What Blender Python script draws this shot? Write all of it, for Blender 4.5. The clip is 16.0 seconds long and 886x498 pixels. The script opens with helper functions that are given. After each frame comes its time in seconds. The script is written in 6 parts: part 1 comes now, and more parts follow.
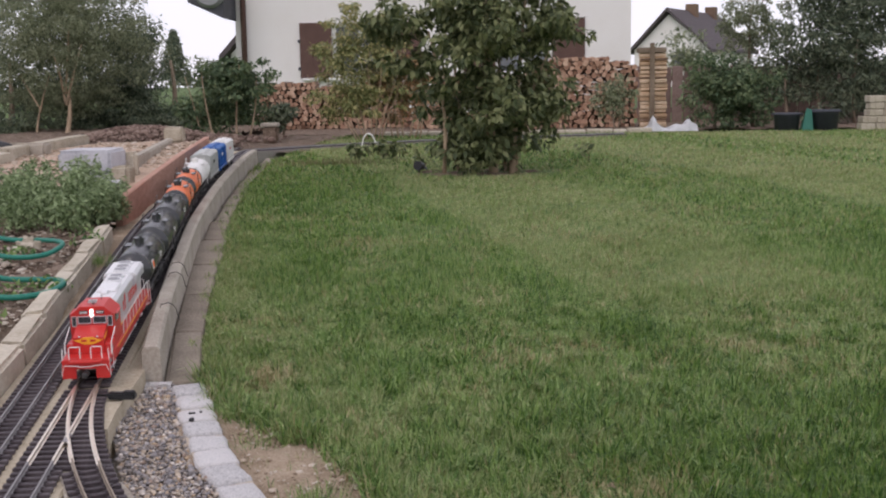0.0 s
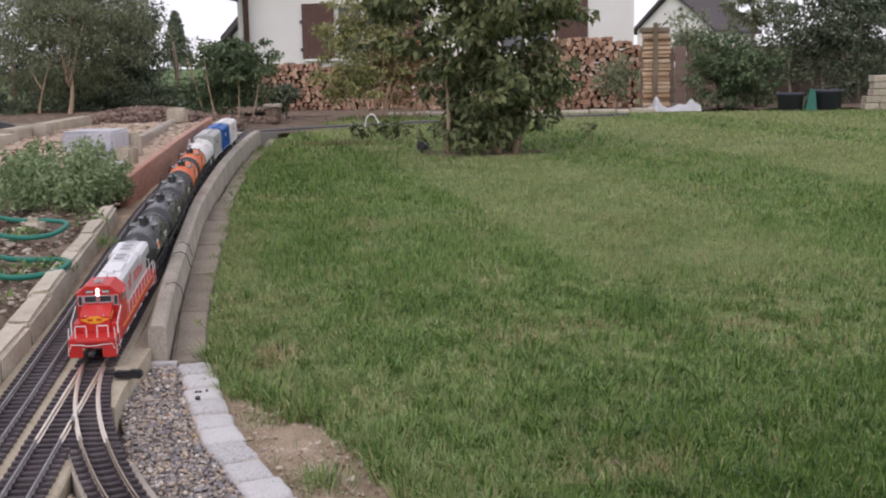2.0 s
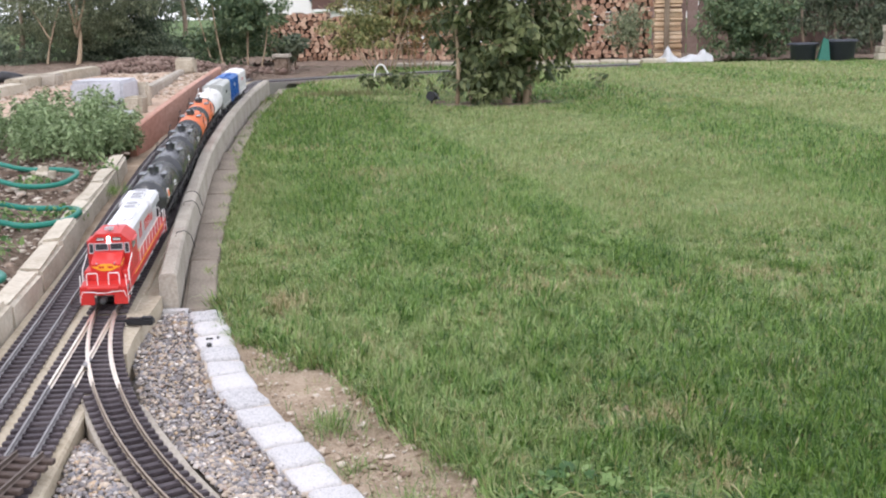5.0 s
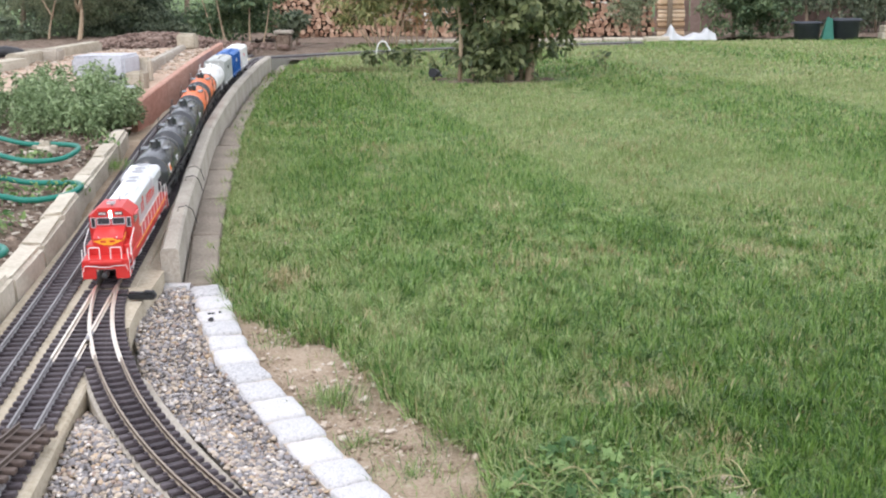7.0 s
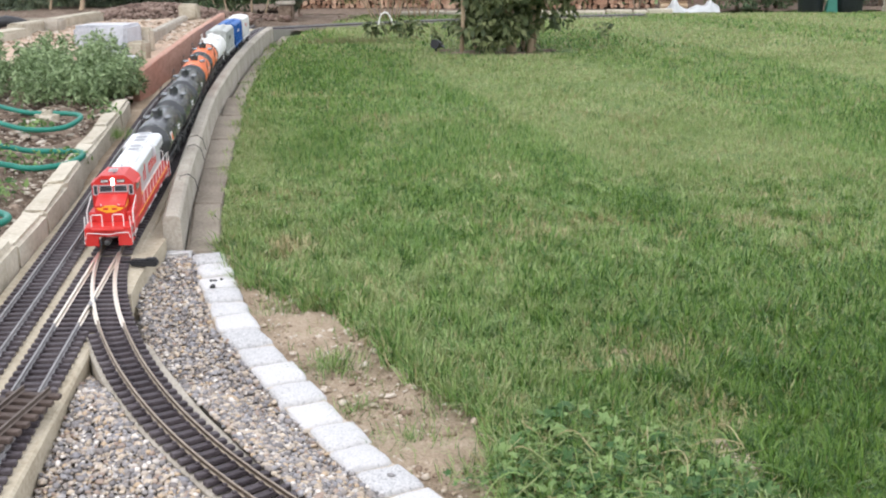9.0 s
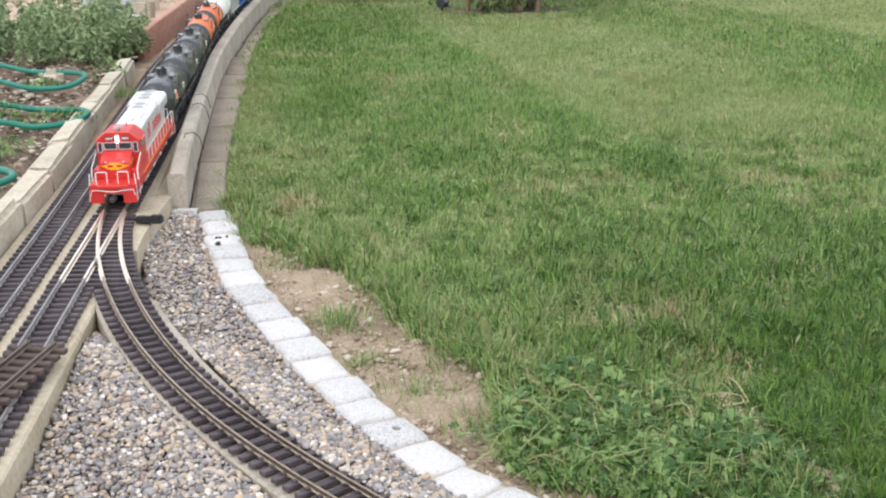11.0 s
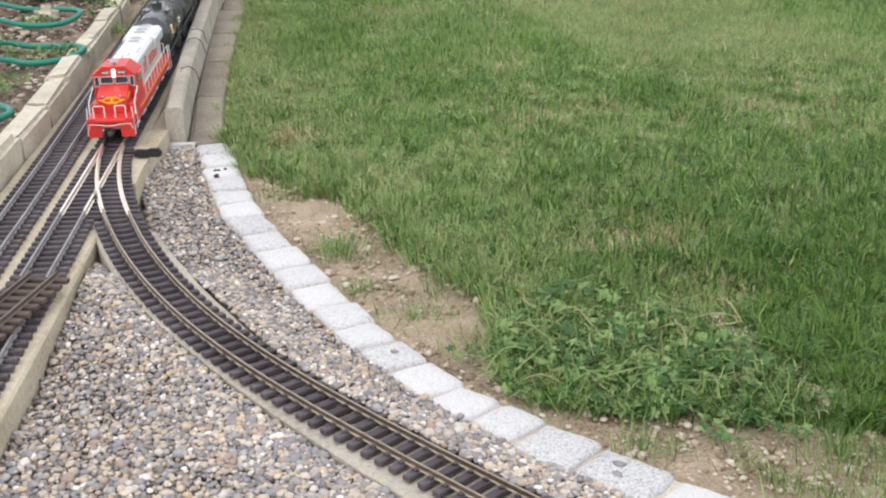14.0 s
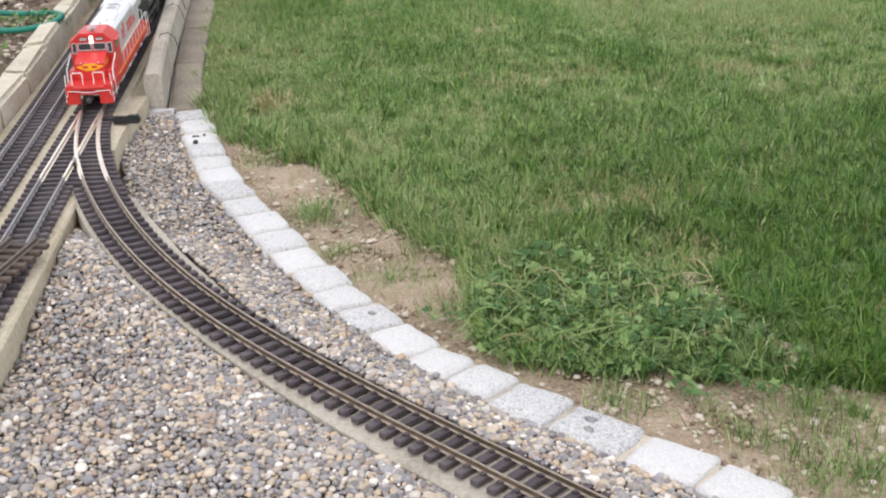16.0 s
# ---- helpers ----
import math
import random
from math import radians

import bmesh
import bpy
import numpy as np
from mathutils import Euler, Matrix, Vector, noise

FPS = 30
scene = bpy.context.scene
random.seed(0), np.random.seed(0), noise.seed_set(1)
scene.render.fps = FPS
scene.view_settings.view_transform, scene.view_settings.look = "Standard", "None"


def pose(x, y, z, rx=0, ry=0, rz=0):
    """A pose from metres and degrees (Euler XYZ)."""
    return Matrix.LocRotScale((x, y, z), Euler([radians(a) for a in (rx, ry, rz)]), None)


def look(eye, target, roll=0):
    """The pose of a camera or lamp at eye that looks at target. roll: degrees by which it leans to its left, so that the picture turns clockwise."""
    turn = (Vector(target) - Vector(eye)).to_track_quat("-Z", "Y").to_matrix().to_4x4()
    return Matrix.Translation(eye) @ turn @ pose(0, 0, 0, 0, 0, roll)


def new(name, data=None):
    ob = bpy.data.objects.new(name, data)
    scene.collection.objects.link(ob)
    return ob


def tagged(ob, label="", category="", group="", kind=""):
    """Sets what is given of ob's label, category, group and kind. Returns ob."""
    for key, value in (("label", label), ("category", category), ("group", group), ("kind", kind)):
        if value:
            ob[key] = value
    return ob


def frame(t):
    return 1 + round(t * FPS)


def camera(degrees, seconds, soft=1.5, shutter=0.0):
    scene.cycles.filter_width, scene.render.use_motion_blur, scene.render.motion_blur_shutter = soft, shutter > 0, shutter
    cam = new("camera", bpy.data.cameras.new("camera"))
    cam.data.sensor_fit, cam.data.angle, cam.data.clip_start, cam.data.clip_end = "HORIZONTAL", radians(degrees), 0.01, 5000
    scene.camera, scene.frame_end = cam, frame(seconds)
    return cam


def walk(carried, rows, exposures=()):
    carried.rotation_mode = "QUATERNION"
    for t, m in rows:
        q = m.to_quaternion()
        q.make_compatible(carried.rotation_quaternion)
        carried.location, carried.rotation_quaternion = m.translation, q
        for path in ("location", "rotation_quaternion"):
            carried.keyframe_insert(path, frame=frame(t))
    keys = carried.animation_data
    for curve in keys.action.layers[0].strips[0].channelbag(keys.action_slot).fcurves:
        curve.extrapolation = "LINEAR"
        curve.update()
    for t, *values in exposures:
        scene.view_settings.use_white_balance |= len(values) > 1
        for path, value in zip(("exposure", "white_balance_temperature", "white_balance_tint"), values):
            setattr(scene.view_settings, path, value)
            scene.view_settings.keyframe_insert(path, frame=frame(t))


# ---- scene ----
cam = camera(42.1, 16.0, soft=2.1)
ROWS = [
    (0, 0.1307, -0.8534, 0.7083, 81.800, 0.900, 2.142),
    (0.5, 0.1297, -0.8536, 0.7089, 81.584, 0.953, 2.163),
    (1, 0.1291, -0.8535, 0.7086, 81.396, 0.989, 2.173),
    (1.5, 0.1258, -0.8574, 0.7061, 81.178, 1.065, 2.149),
    (2, 0.1256, -0.8594, 0.7036, 80.877, 1.010, 2.250),
    (2.5, 0.1230, -0.8611, 0.7015, 80.491, 1.068, 2.284),
    (3, 0.1242, -0.8621, 0.6999, 80.099, 1.117, 2.393),
    (3.5, 0.1244, -0.8639, 0.6998, 79.684, 1.124, 2.492),
    (4, 0.1250, -0.8621, 0.6982, 79.286, 1.141, 2.614),
    (6.5, 0.1199, -0.8582, 0.6880, 77.622, 0.827, 2.805),
    (7, 0.1211, -0.8596, 0.6878, 77.438, 0.749, 2.826),
    (7.5, 0.1218, -0.8663, 0.6874, 77.228, 0.674, 2.813),
    (8, 0.1230, -0.8714, 0.6861, 76.930, 0.611, 2.844),
    (8.5, 0.1241, -0.8757, 0.6829, 76.573, 0.565, 2.891),
    (9, 0.1268, -0.8784, 0.6804, 76.116, 0.576, 2.979),
    (11.5, 0.1318, -0.8774, 0.6607, 73.826, 0.852, 3.392),
    (12, 0.1354, -0.8757, 0.6558, 73.350, 1.010, 3.507),
    (12.5, 0.1334, -0.8755, 0.6532, 72.830, 1.128, 3.457),
    (13, 0.1323, -0.8754, 0.6490, 72.345, 1.190, 3.440),
    (13.5, 0.1337, -0.8875, 0.6488, 71.793, 1.261, 3.261),
    (14, 0.1400, -0.8995, 0.6496, 71.266, 1.421, 3.175),
    (14.5, 0.1460, -0.9093, 0.6504, 70.789, 1.553, 3.098),
    (15, 0.1502, -0.9171, 0.6508, 70.375, 1.644, 2.949),
    (15.5, 0.1535, -0.9217, 0.6510, 69.977, 1.676, 2.681),
    (16, 0.1563, -0.9237, 0.6505, 69.595, 1.613, 2.342),
]
walk(cam, [(t, pose(x, y, z, rx, ry, rz)) for t, x, y, z, rx, ry, rz in ROWS],
     [(0.0, -0.17, 6500, 22), (2.0, -0.10, 6500, 22), (3.0, 0.29, 6450, 18), (4.0, 0.49, 6350, 18), (6.5, 0.71, 6250, 15), (9.0, 0.67, 6350, 12), (12.0, 0.62, 6450, 11), (16.0, 0.51, 6500, 12)])

# ---- sky and sun: a bright, closed cloud cover ----
world = bpy.data.worlds.new("sky")
scene.world = world
world.use_nodes = True
wn = world.node_tree.nodes
wl = world.node_tree.links
sky = wn.new("ShaderNodeTexSky")
sky.sky_type, sky.sun_disc = "NISHITA", False
sky.sun_elevation, sky.sun_rotation = radians(48), radians(200)
cover = wn.new("ShaderNodeMix")
cover.data_type = "RGBA"
cover.inputs[0].default_value = 0.85
cover.inputs[7].default_value = (8.6, 8.9, 9.4, 1)
wl.new(sky.outputs[0], cover.inputs[6])
wl.new(cover.outputs[2], wn["Background"].inputs[0])
wn["Background"].inputs[1].default_value = 0.132
sun = new("sun", bpy.data.lights.new("sun", "SUN"))
sun.data.energy, sun.data.angle, sun.data.color = 0.8, radians(25), (1, 0.95, 0.88)
sun.matrix_world = look((0, 0, 8), (0.9, 2.6, 5))


# ---- geometry helpers ----
def rise(y):
    """Height of the garden at y: a gentle slope that levels out."""
    if y <= 3.2:
        return 0.0612 * (y - 1.8)
    k = min(y, 7.0) - 3.2
    return 0.0857 + 0.0612 * (k - k * k / 7.6)


class Geo:
    """Vertices and faces that grow into one mesh."""

    def __init__(self):
        self.v, self.f = [], []

    def add(self, verts, faces):
        n = len(self.v)
        self.v.extend(tuple(p) for p in verts)
        self.f.extend(tuple(n + i for i in f) for f in faces)
        return self

    def bm(self, bm, m=None):
        if m is not None:
            bm.transform(m)
        bm.verts.index_update()
        self.add([v.co[:] for v in bm.verts], [[v.index for v in f.verts] for f in bm.faces])
        bm.free()
        return self

    def box(self, c, size, bevel=0.0, turn=(0, 0, 0), seg=1):
        bm = bmesh.new()
        bmesh.ops.create_cube(bm, size=1)
        bmesh.ops.scale(bm, vec=size, verts=bm.verts)
        if bevel:
            bmesh.ops.bevel(bm, geom=bm.edges[:], offset=bevel, segments=seg, affect="EDGES")
        return self.bm(bm, pose(*c, *turn))

    def cyl(self, a, b, r, r2=None, n=12):
        a, b = Vector(a), Vector(b)
        bm = bmesh.new()
        bmesh.ops.create_cone(bm, cap_ends=True, segments=n, radius1=r, radius2=r if r2 is None else r2, depth=(b - a).length)
        return self.bm(bm, Matrix.Translation((a + b) / 2) @ (b - a).to_track_quat("Z", "Y").to_matrix().to_4x4())

    def tube(self, pts, r, n=6, taper=None):
        pts = [Vector(p) for p in pts]
        rings = []
        for i, p in enumerate(pts):
            d = (pts[min(i + 1, len(pts) - 1)] - pts[max(i - 1, 0)]).normalized()
            side = d.cross(Vector((0.3, 0.2, 1))).normalized()
            up = side.cross(d)
            q = r if taper is None else r + (taper - r) * i / (len(pts) - 1)
            rings.append([p + (side * math.cos(a) + up * math.sin(a)) * q for a in (2 * math.pi * k / n for k in range(n))])
        fs = [(i * n + k, i * n + (k + 1) % n, (i + 1) * n + (k + 1) % n, (i + 1) * n + k) for i in range(len(pts) - 1) for k in range(n)]
        fs += [tuple(range(n))[::-1], tuple((len(pts) - 1) * n + k for k in range(n))]
        return self.add([p for r_ in rings for p in r_], fs)

    def sweep(self, path, profile, closed=True):
        """Profile points (across to the right, up) carried along path = [(point, tangent)]."""
        n = len(profile)
        vs = []
        for p, d in path:
            side = Vector((d.y, -d.x, 0)).normalized()
            vs += [p + side * a + Vector((0, 0, b)) for a, b in profile]
        m = n if closed else n - 1
        fs = [(i * n + k, i * n + (k + 1) % n, (i + 1) * n + (k + 1) % n, (i + 1) * n + k) for i in range(len(path) - 1) for k in range(m)]
        if closed:
            fs += [tuple(range(n))[::-1], tuple((len(path) - 1) * n + k for k in range(n))]
        return self.add(vs, fs)

    def mesh(self, name, material, smooth=False):
        me = bpy.data.meshes.new(name)
        me.from_pydata(self.v, [], self.f)
        bm = bmesh.new()
        bm.from_mesh(me)
        bmesh.ops.recalc_face_normals(bm, faces=bm.faces)
        bm.to_mesh(me)
        bm.free()
        for m in material if isinstance(material, (list, tuple)) else [material]:
            me.materials.append(m)
        if smooth:
            me.polygons.foreach_set("use_smooth", [True] * len(me.polygons))
        return me


def part(name, geo, material, parent=None, label="", smooth=False):
    ob = new(name, geo.mesh(name, material, smooth))
    if parent is not None:
        ob.parent = parent
    return tagged(ob, label)


def thing(name, label, category, at=(0, 0, 0), group="", kind=""):
    ob = new(name)
    ob.matrix_basis = at if isinstance(at, Matrix) else Matrix.Translation(at)
    return tagged(ob, label, category, group, kind)


def raw_mesh(name, verts, faces, material, smooth=False):
    """A large mesh straight from arrays: verts n x 3, faces m x k."""
    me = bpy.data.meshes.new(name)
    k = faces.shape[1]
    me.vertices.add(len(verts))
    me.vertices.foreach_set("co", verts.astype(np.float32).ravel())
    me.loops.add(faces.size)
    me.loops.foreach_set("vertex_index", faces.astype(np.int32).ravel())
    me.polygons.add(len(faces))
    me.polygons.foreach_set("loop_start", np.arange(0, faces.size, k, dtype=np.int32))
    if smooth:
        me.polygons.foreach_set("use_smooth", np.ones(len(faces), dtype=bool))
    me.update(calc_edges=True)
    me.materials.append(material)
    return me


def spline(pts, step):
    """Even steps along a smooth line through pts: [(point, tangent)]."""
    P = [Vector(p) for p in pts]
    P = [P[0] * 2 - P[1]] + P + [P[-1] * 2 - P[-2]]
    fine = []
    for i in range(1, len(P) - 2):
        a, b, c, d = P[i - 1:i + 3]
        for k in range(40):
            u = k / 40
            fine.append(0.5 * (2 * b + (c - a) * u + (2 * a - 5 * b + 4 * c - d) * u * u + (3 * b - a - 3 * c + d) * u ** 3))
    fine.append(P[-2])
    run = [0.0]
    for a, b in zip(fine, fine[1:]):
        run.append(run[-1] + (b - a).length)
    n = max(2, int(run[-1] / step))
    xs = np.linspace(0, run[-1], n + 1)
    arr = np.array([p[:] for p in fine])
    pts = [Vector(q) for q in zip(*(np.interp(xs, run, arr[:, j]) for j in range(3)))]
    return [(p, (pts[min(i + 1, n)] - pts[max(i - 1, 0)]).normalized()) for i, p in enumerate(pts)]


def laid(pts, h):
    """Plan points set h above the garden's slope."""
    return [(x, y, rise(y) + (h if not callable(h) else h(x, y))) for x, y in pts]


# ---- materials ----
def material(name, colors, rough=0.8, scale=8.0, fine=60.0, bump=0.3, metal=0.0, vary=0.0, island=0.0, spec=0.3, stretch=(1, 1, 1), dist=0.004, trans=0.0):
    """Colours ramped over two scales of noise, with relief; vary: by object, island: by piece."""
    m = bpy.data.materials.new(name)
    m.use_nodes = True
    n, l = m.node_tree.nodes, m.node_tree.links
    b = n["Principled BSDF"]
    tc = n.new("ShaderNodeTexCoord")
    mp = n.new("ShaderNodeMapping")
    mp.inputs["Scale"].default_value = stretch
    l.new(tc.outputs["Object"], mp.inputs["Vector"])
    big, small = n.new("ShaderNodeTexNoise"), n.new("ShaderNodeTexNoise")
    for t, s, d in ((big, scale, 4), (small, fine, 6)):
        t.inputs["Scale"].default_value, t.inputs["Detail"].default_value = s, d
        l.new(mp.outputs[0], t.inputs["Vector"])
    mix = n.new("ShaderNodeMath")
    mix.operation = "MULTIPLY_ADD"
    mix.inputs[1].default_value = 0.5
    half = n.new("ShaderNodeMath")
    half.operation = "MULTIPLY"
    half.inputs[1].default_value = 0.5
    l.new(small.outputs[0], half.inputs[0])
    l.new(big.outputs[0], mix.inputs[0])
    l.new(half.outputs[0], mix.inputs[2])
    fac = mix
    for amount, node, sock in ((vary, "ShaderNodeObjectInfo", "Random"), (island, "ShaderNodeNewGeometry", "Random Per Island")):
        if amount:
            src = n.new(node)
            a = n.new("ShaderNodeMath")
            a.operation = "SUBTRACT"
            a.inputs[1].default_value = 0.5
            l.new(src.outputs[sock], a.inputs[0])
            c = n.new("ShaderNodeMath")
            c.operation = "MULTIPLY_ADD"
            c.inputs[1].default_value = amount
            l.new(a.outputs[0], c.inputs[0])
            l.new(fac.outputs[0], c.inputs[2])
            fac = c
    ramp = n.new("ShaderNodeValToRGB")
    e = ramp.color_ramp.elements
    while len(e) < len(colors):
        e.new(0.5)
    for i, c in enumerate(colors):
        e[i].position = 0.3 + 0.4 * i / max(1, len(colors) - 1)
        e[i].color = (*c, 1)
    l.new(fac.outputs[0], ramp.inputs[0])
    l.new(ramp.outputs[0], b.inputs["Base Color"])
    b.inputs["Roughness"].default_value, b.inputs["Metallic"].default_value = rough, metal
    b.inputs["Specular IOR Level"].default_value = spec
    if trans:
        b.inputs["Transmission Weight"].default_value = 0.0
        tr = n.new("ShaderNodeBsdfTranslucent")
        l.new(ramp.outputs[0], tr.inputs[0])
        ms = n.new("ShaderNodeMixShader")
        ms.inputs[0].default_value = trans
        l.new(b.outputs[0], ms.inputs[1])
        l.new(tr.outputs[0], ms.inputs[2])
        l.new(ms.outputs[0], n["Material Output"].inputs[0])
    if bump:
        bp = n.new("ShaderNodeBump")
        bp.inputs["Strength"].default_value, bp.inputs["Distance"].default_value = bump, dist
        l.new(small.outputs[0], bp.inputs["Height"])
        l.new(bp.outputs[0], b.inputs["Normal"])
    return m


GRASS = material("grass", [(0.105, 0.215, 0.05), (0.23, 0.365, 0.105), (0.36, 0.48, 0.175)], 0.36, 2.2, 9, 0, island=0.95, trans=0.3, spec=0.45)
# real lush green, darkened further: shade between tall blades is in the colour
LUSH_SHADE = material("lush_shade_grass", [(0.038, 0.103, 0.015), (0.096, 0.190, 0.033), (0.195, 0.31, 0.068)], 0.34, 2.5, 12, 0, island=1.0, trans=0.3, spec=0.45)
PALEG = material("pale_grass", [(0.215, 0.28, 0.10), (0.325, 0.385, 0.16), (0.43, 0.465, 0.235)], 0.6, 2.2, 9, 0, island=0.5, trans=0.3)
DRY = material("dry_grass", [(0.24, 0.20, 0.09), (0.36, 0.31, 0.16), (0.48, 0.42, 0.25)], 0.8, 3, 20, 0, island=0.4)
SOD = material("dark_sod", [(0.05, 0.095, 0.024), (0.11, 0.165, 0.05), (0.19, 0.21, 0.09)], 0.95, 6, 90, 0.8, dist=0.01)
TURF = material("turf", [(0.10, 0.12, 0.05), (0.19, 0.20, 0.09), (0.29, 0.25, 0.14)], 0.95, 3, 90, 0.8, dist=0.01)
EARTH = material("dry_earth", [(0.20, 0.145, 0.095), (0.37, 0.285, 0.20), (0.52, 0.42, 0.315)], 0.95, 16, 160, 1.0, dist=0.01)
BEDSOIL = material("bed_soil", [(0.10, 0.07, 0.05), (0.205, 0.15, 0.11), (0.33, 0.26, 0.195)], 0.95, 14, 90, 1.0, dist=0.02)
GRIT = material("grit", [(0.21, 0.19, 0.165), (0.34, 0.31, 0.27)], 0.95, 60, 220, 0.8)
MOSS = material("mossy_soil", [(0.045, 0.09, 0.022), (0.095, 0.155, 0.045), (0.165, 0.195, 0.08)], 0.95, 9, 90, 0.8, dist=0.01)
CONCRETE = material("concrete", [(0.24, 0.21, 0.17), (0.385, 0.345, 0.285), (0.50, 0.455, 0.385)], 0.9, 9, 140, 0.5)
BEDCON = material("bed_concrete", [(0.30, 0.25, 0.17), (0.44, 0.38, 0.28), (0.54, 0.48, 0.37)], 0.9, 9, 110, 0.5)
GRANITE = material("granite", [(0.18, 0.18, 0.19), (0.50, 0.49, 0.485), (0.655, 0.64, 0.63), (0.72, 0.695, 0.68), (0.80, 0.765, 0.735)], 0.85, 260, 600, 0.9, vary=0.14)
LIME = material("limestone", [(0.30, 0.26, 0.19), (0.46, 0.41, 0.32), (0.58, 0.53, 0.43)], 0.9, 10, 90, 0.7, vary=0.2)
TIE = material("tie_plastic", [(0.036, 0.028, 0.032), (0.066, 0.053, 0.058), (0.105, 0.088, 0.092)], 0.6, 40, 200, 0.4, vary=0.2)
RAIL = material("rail_dull_grey", [(0.22, 0.21, 0.205), (0.35, 0.335, 0.33)], 0.6, 20, 100, 0.1, metal=0.45)
SHINY = material("rail_brass_bright", [(0.74, 0.66, 0.54), (0.90, 0.83, 0.73)], 0.42, 20, 100, 0.05, metal=1.0)
BROWN = material("rail_brass_brown", [(0.24, 0.19, 0.14), (0.42, 0.34, 0.26)], 0.36, 30, 120, 0.08, metal=0.9)
BLACKP = material("black_plastic", [(0.012, 0.012, 0.013), (0.03, 0.03, 0.032)], 0.45, 30, 200, 0.1)

# ---- ground: one sheet to the horizon ----
xs = np.concatenate([[-2500, -300, -60, -20], np.arange(-8, 8.01, 0.25), [20, 60, 300, 2500]])
ys = np.concatenate([[-2500, -300, -60, -10, -4], np.arange(-2, 14.01, 0.25), [20, 40, 90, 300, 2500]])


def ground_z(x, y):
    return rise(max(y, -2.0)) - 0.05


gv = np.array([(x, y, ground_z(x, y)) for y in ys for x in xs])
nx = len(xs)
gf = np.array([(j * nx + i, j * nx + i + 1, (j + 1) * nx + i + 1, (j + 1) * nx + i) for j in range(len(ys) - 1) for i in range(nx - 1)])
ground = new("ground", raw_mesh("ground", gv, gf, MOSS, True))
tagged(ground, "broad turf ground of the garden and its surroundings", "ground", kind="structure")

# plan lines of the near garden
RIGHT = [(-0.53, -0.10), (-0.61, 0.50), (-0.665, 0.90), (-0.722, 1.288), (-0.79, 1.743), (-0.837, 2.059), (-0.904, 2.487), (-0.995, 3.059), (-1.165, 4.027),
         (-1.261, 4.667), (-1.315, 5.1), (-1.42, 6.0), (-1.52, 6.8), (-1.60, 7.45), (-1.55, 7.95), (-1.30, 8.43), (-0.90, 8.80), (-0.30, 9.2), (0.5, 9.6), (1.4, 9.95)]
LEFT = [(-0.645, -0.10), (-0.725, 0.50), (-0.78, 0.90), (-0.837, 1.288), (-0.886, 1.603), (-0.953, 2.007), (-1.09, 2.80), (-1.234, 3.675), (-1.365, 4.68),
        (-1.43, 5.243), (-1.53, 6.0), (-1.66, 6.9), (-1.77, 7.6), (-1.9, 8.4)]
BRANCH = [(-0.79, 1.743), (-0.7704, 1.621), (-0.7411, 1.5013), (-0.7038, 1.3837), (-0.6595, 1.2683), (-0.6086, 1.1554), (-0.5513, 1.0458), (-0.4874, 0.9402), (-0.4169, 0.8391), (-0.3398, 0.7431),
          (-0.2564, 0.6522), (-0.1676, 0.5661), (-0.0748, 0.484), (0.0199, 0.4044), (0.1132, 0.3247), (0.205, 0.245), (0.30, 0.162), (0.45, 0.03), (0.62, -0.12)]
KERB = [(-0.651, 1.823), (-0.755, 2.32), (-0.896, 3.07), (-1.005, 3.70), (-1.165, 4.85), (-1.305, 6.02), (-1.385, 6.75)]
SETT_L = [(-0.63, 1.80), (-0.483, 1.392), (-0.368, 1.164), (-0.192, 0.856), (-0.046, 0.636), (0.091, 0.49), (0.228, 0.376), (0.40, 0.235), (0.58, 0.09)]
LAWN_EDGE = [(-1.35, 6.75), (-1.30, 6.1), (-1.043, 4.239), (-0.751, 2.727), (-0.653, 2.211), (-0.568, 1.863), (-0.47, 1.617), (-0.341, 1.512), (-0.174, 1.378), (-0.112, 1.229), (-0.035, 1.07),
             (0.06, 0.99), (0.115, 0.89), (0.125, 0.70), (0.165, 0.60), (0.26, 0.535), (0.43, 0.515), (0.60, 0.50), (0.78, 0.47), (1.0, 0.36), (1.6, 0.0)]


def line_x(line, y):
    """x of a plan line at y, for lines that run one way in y."""
    a = sorted(line, key=lambda p: p[1])
    return float(np.interp(y, [p[1] for p in a], [p[0] for p in a]))


def rail_h(x, y):
    return 0.055 - 0.038 * min(1.0, max(0.0, (y - 7.2) / 1.0))


def branch_h(x, y):
    return 0.055 if y > 1.15 else max(0.012, 0.055 - 0.056 * (1.15 - y))


# ---- earth strip and gravel bed ----
def strip(name, left, right, h, mat, y0, y1, step, label, cat, bumpy=0.0, cross=14):
    verts, faces = [], []
    rows = int((y1 - y0) / step) + 1
    for j in range(rows):
        y = y0 + j * step
        a, b = left(y), right(y)
        for i in range(cross + 1):
            x = a + (b - a) * i / cross
            verts.append((x, y, rise(y) + h + bumpy * noise.noise(Vector((x * 9, y * 9, 0.3))) + 0.4 * bumpy * noise.noise(Vector((x * 40, y * 40, 3)))))
    n = cross + 1
    faces = [(j * n + i, j * n + i + 1, (j + 1) * n + i + 1, (j + 1) * n + i) for j in range(rows - 1) for i in range(cross)]
    ob = new(name, raw_mesh(name, np.array(verts), np.array(faces), mat, True))
    return tagged(ob, label, cat, kind="structure")


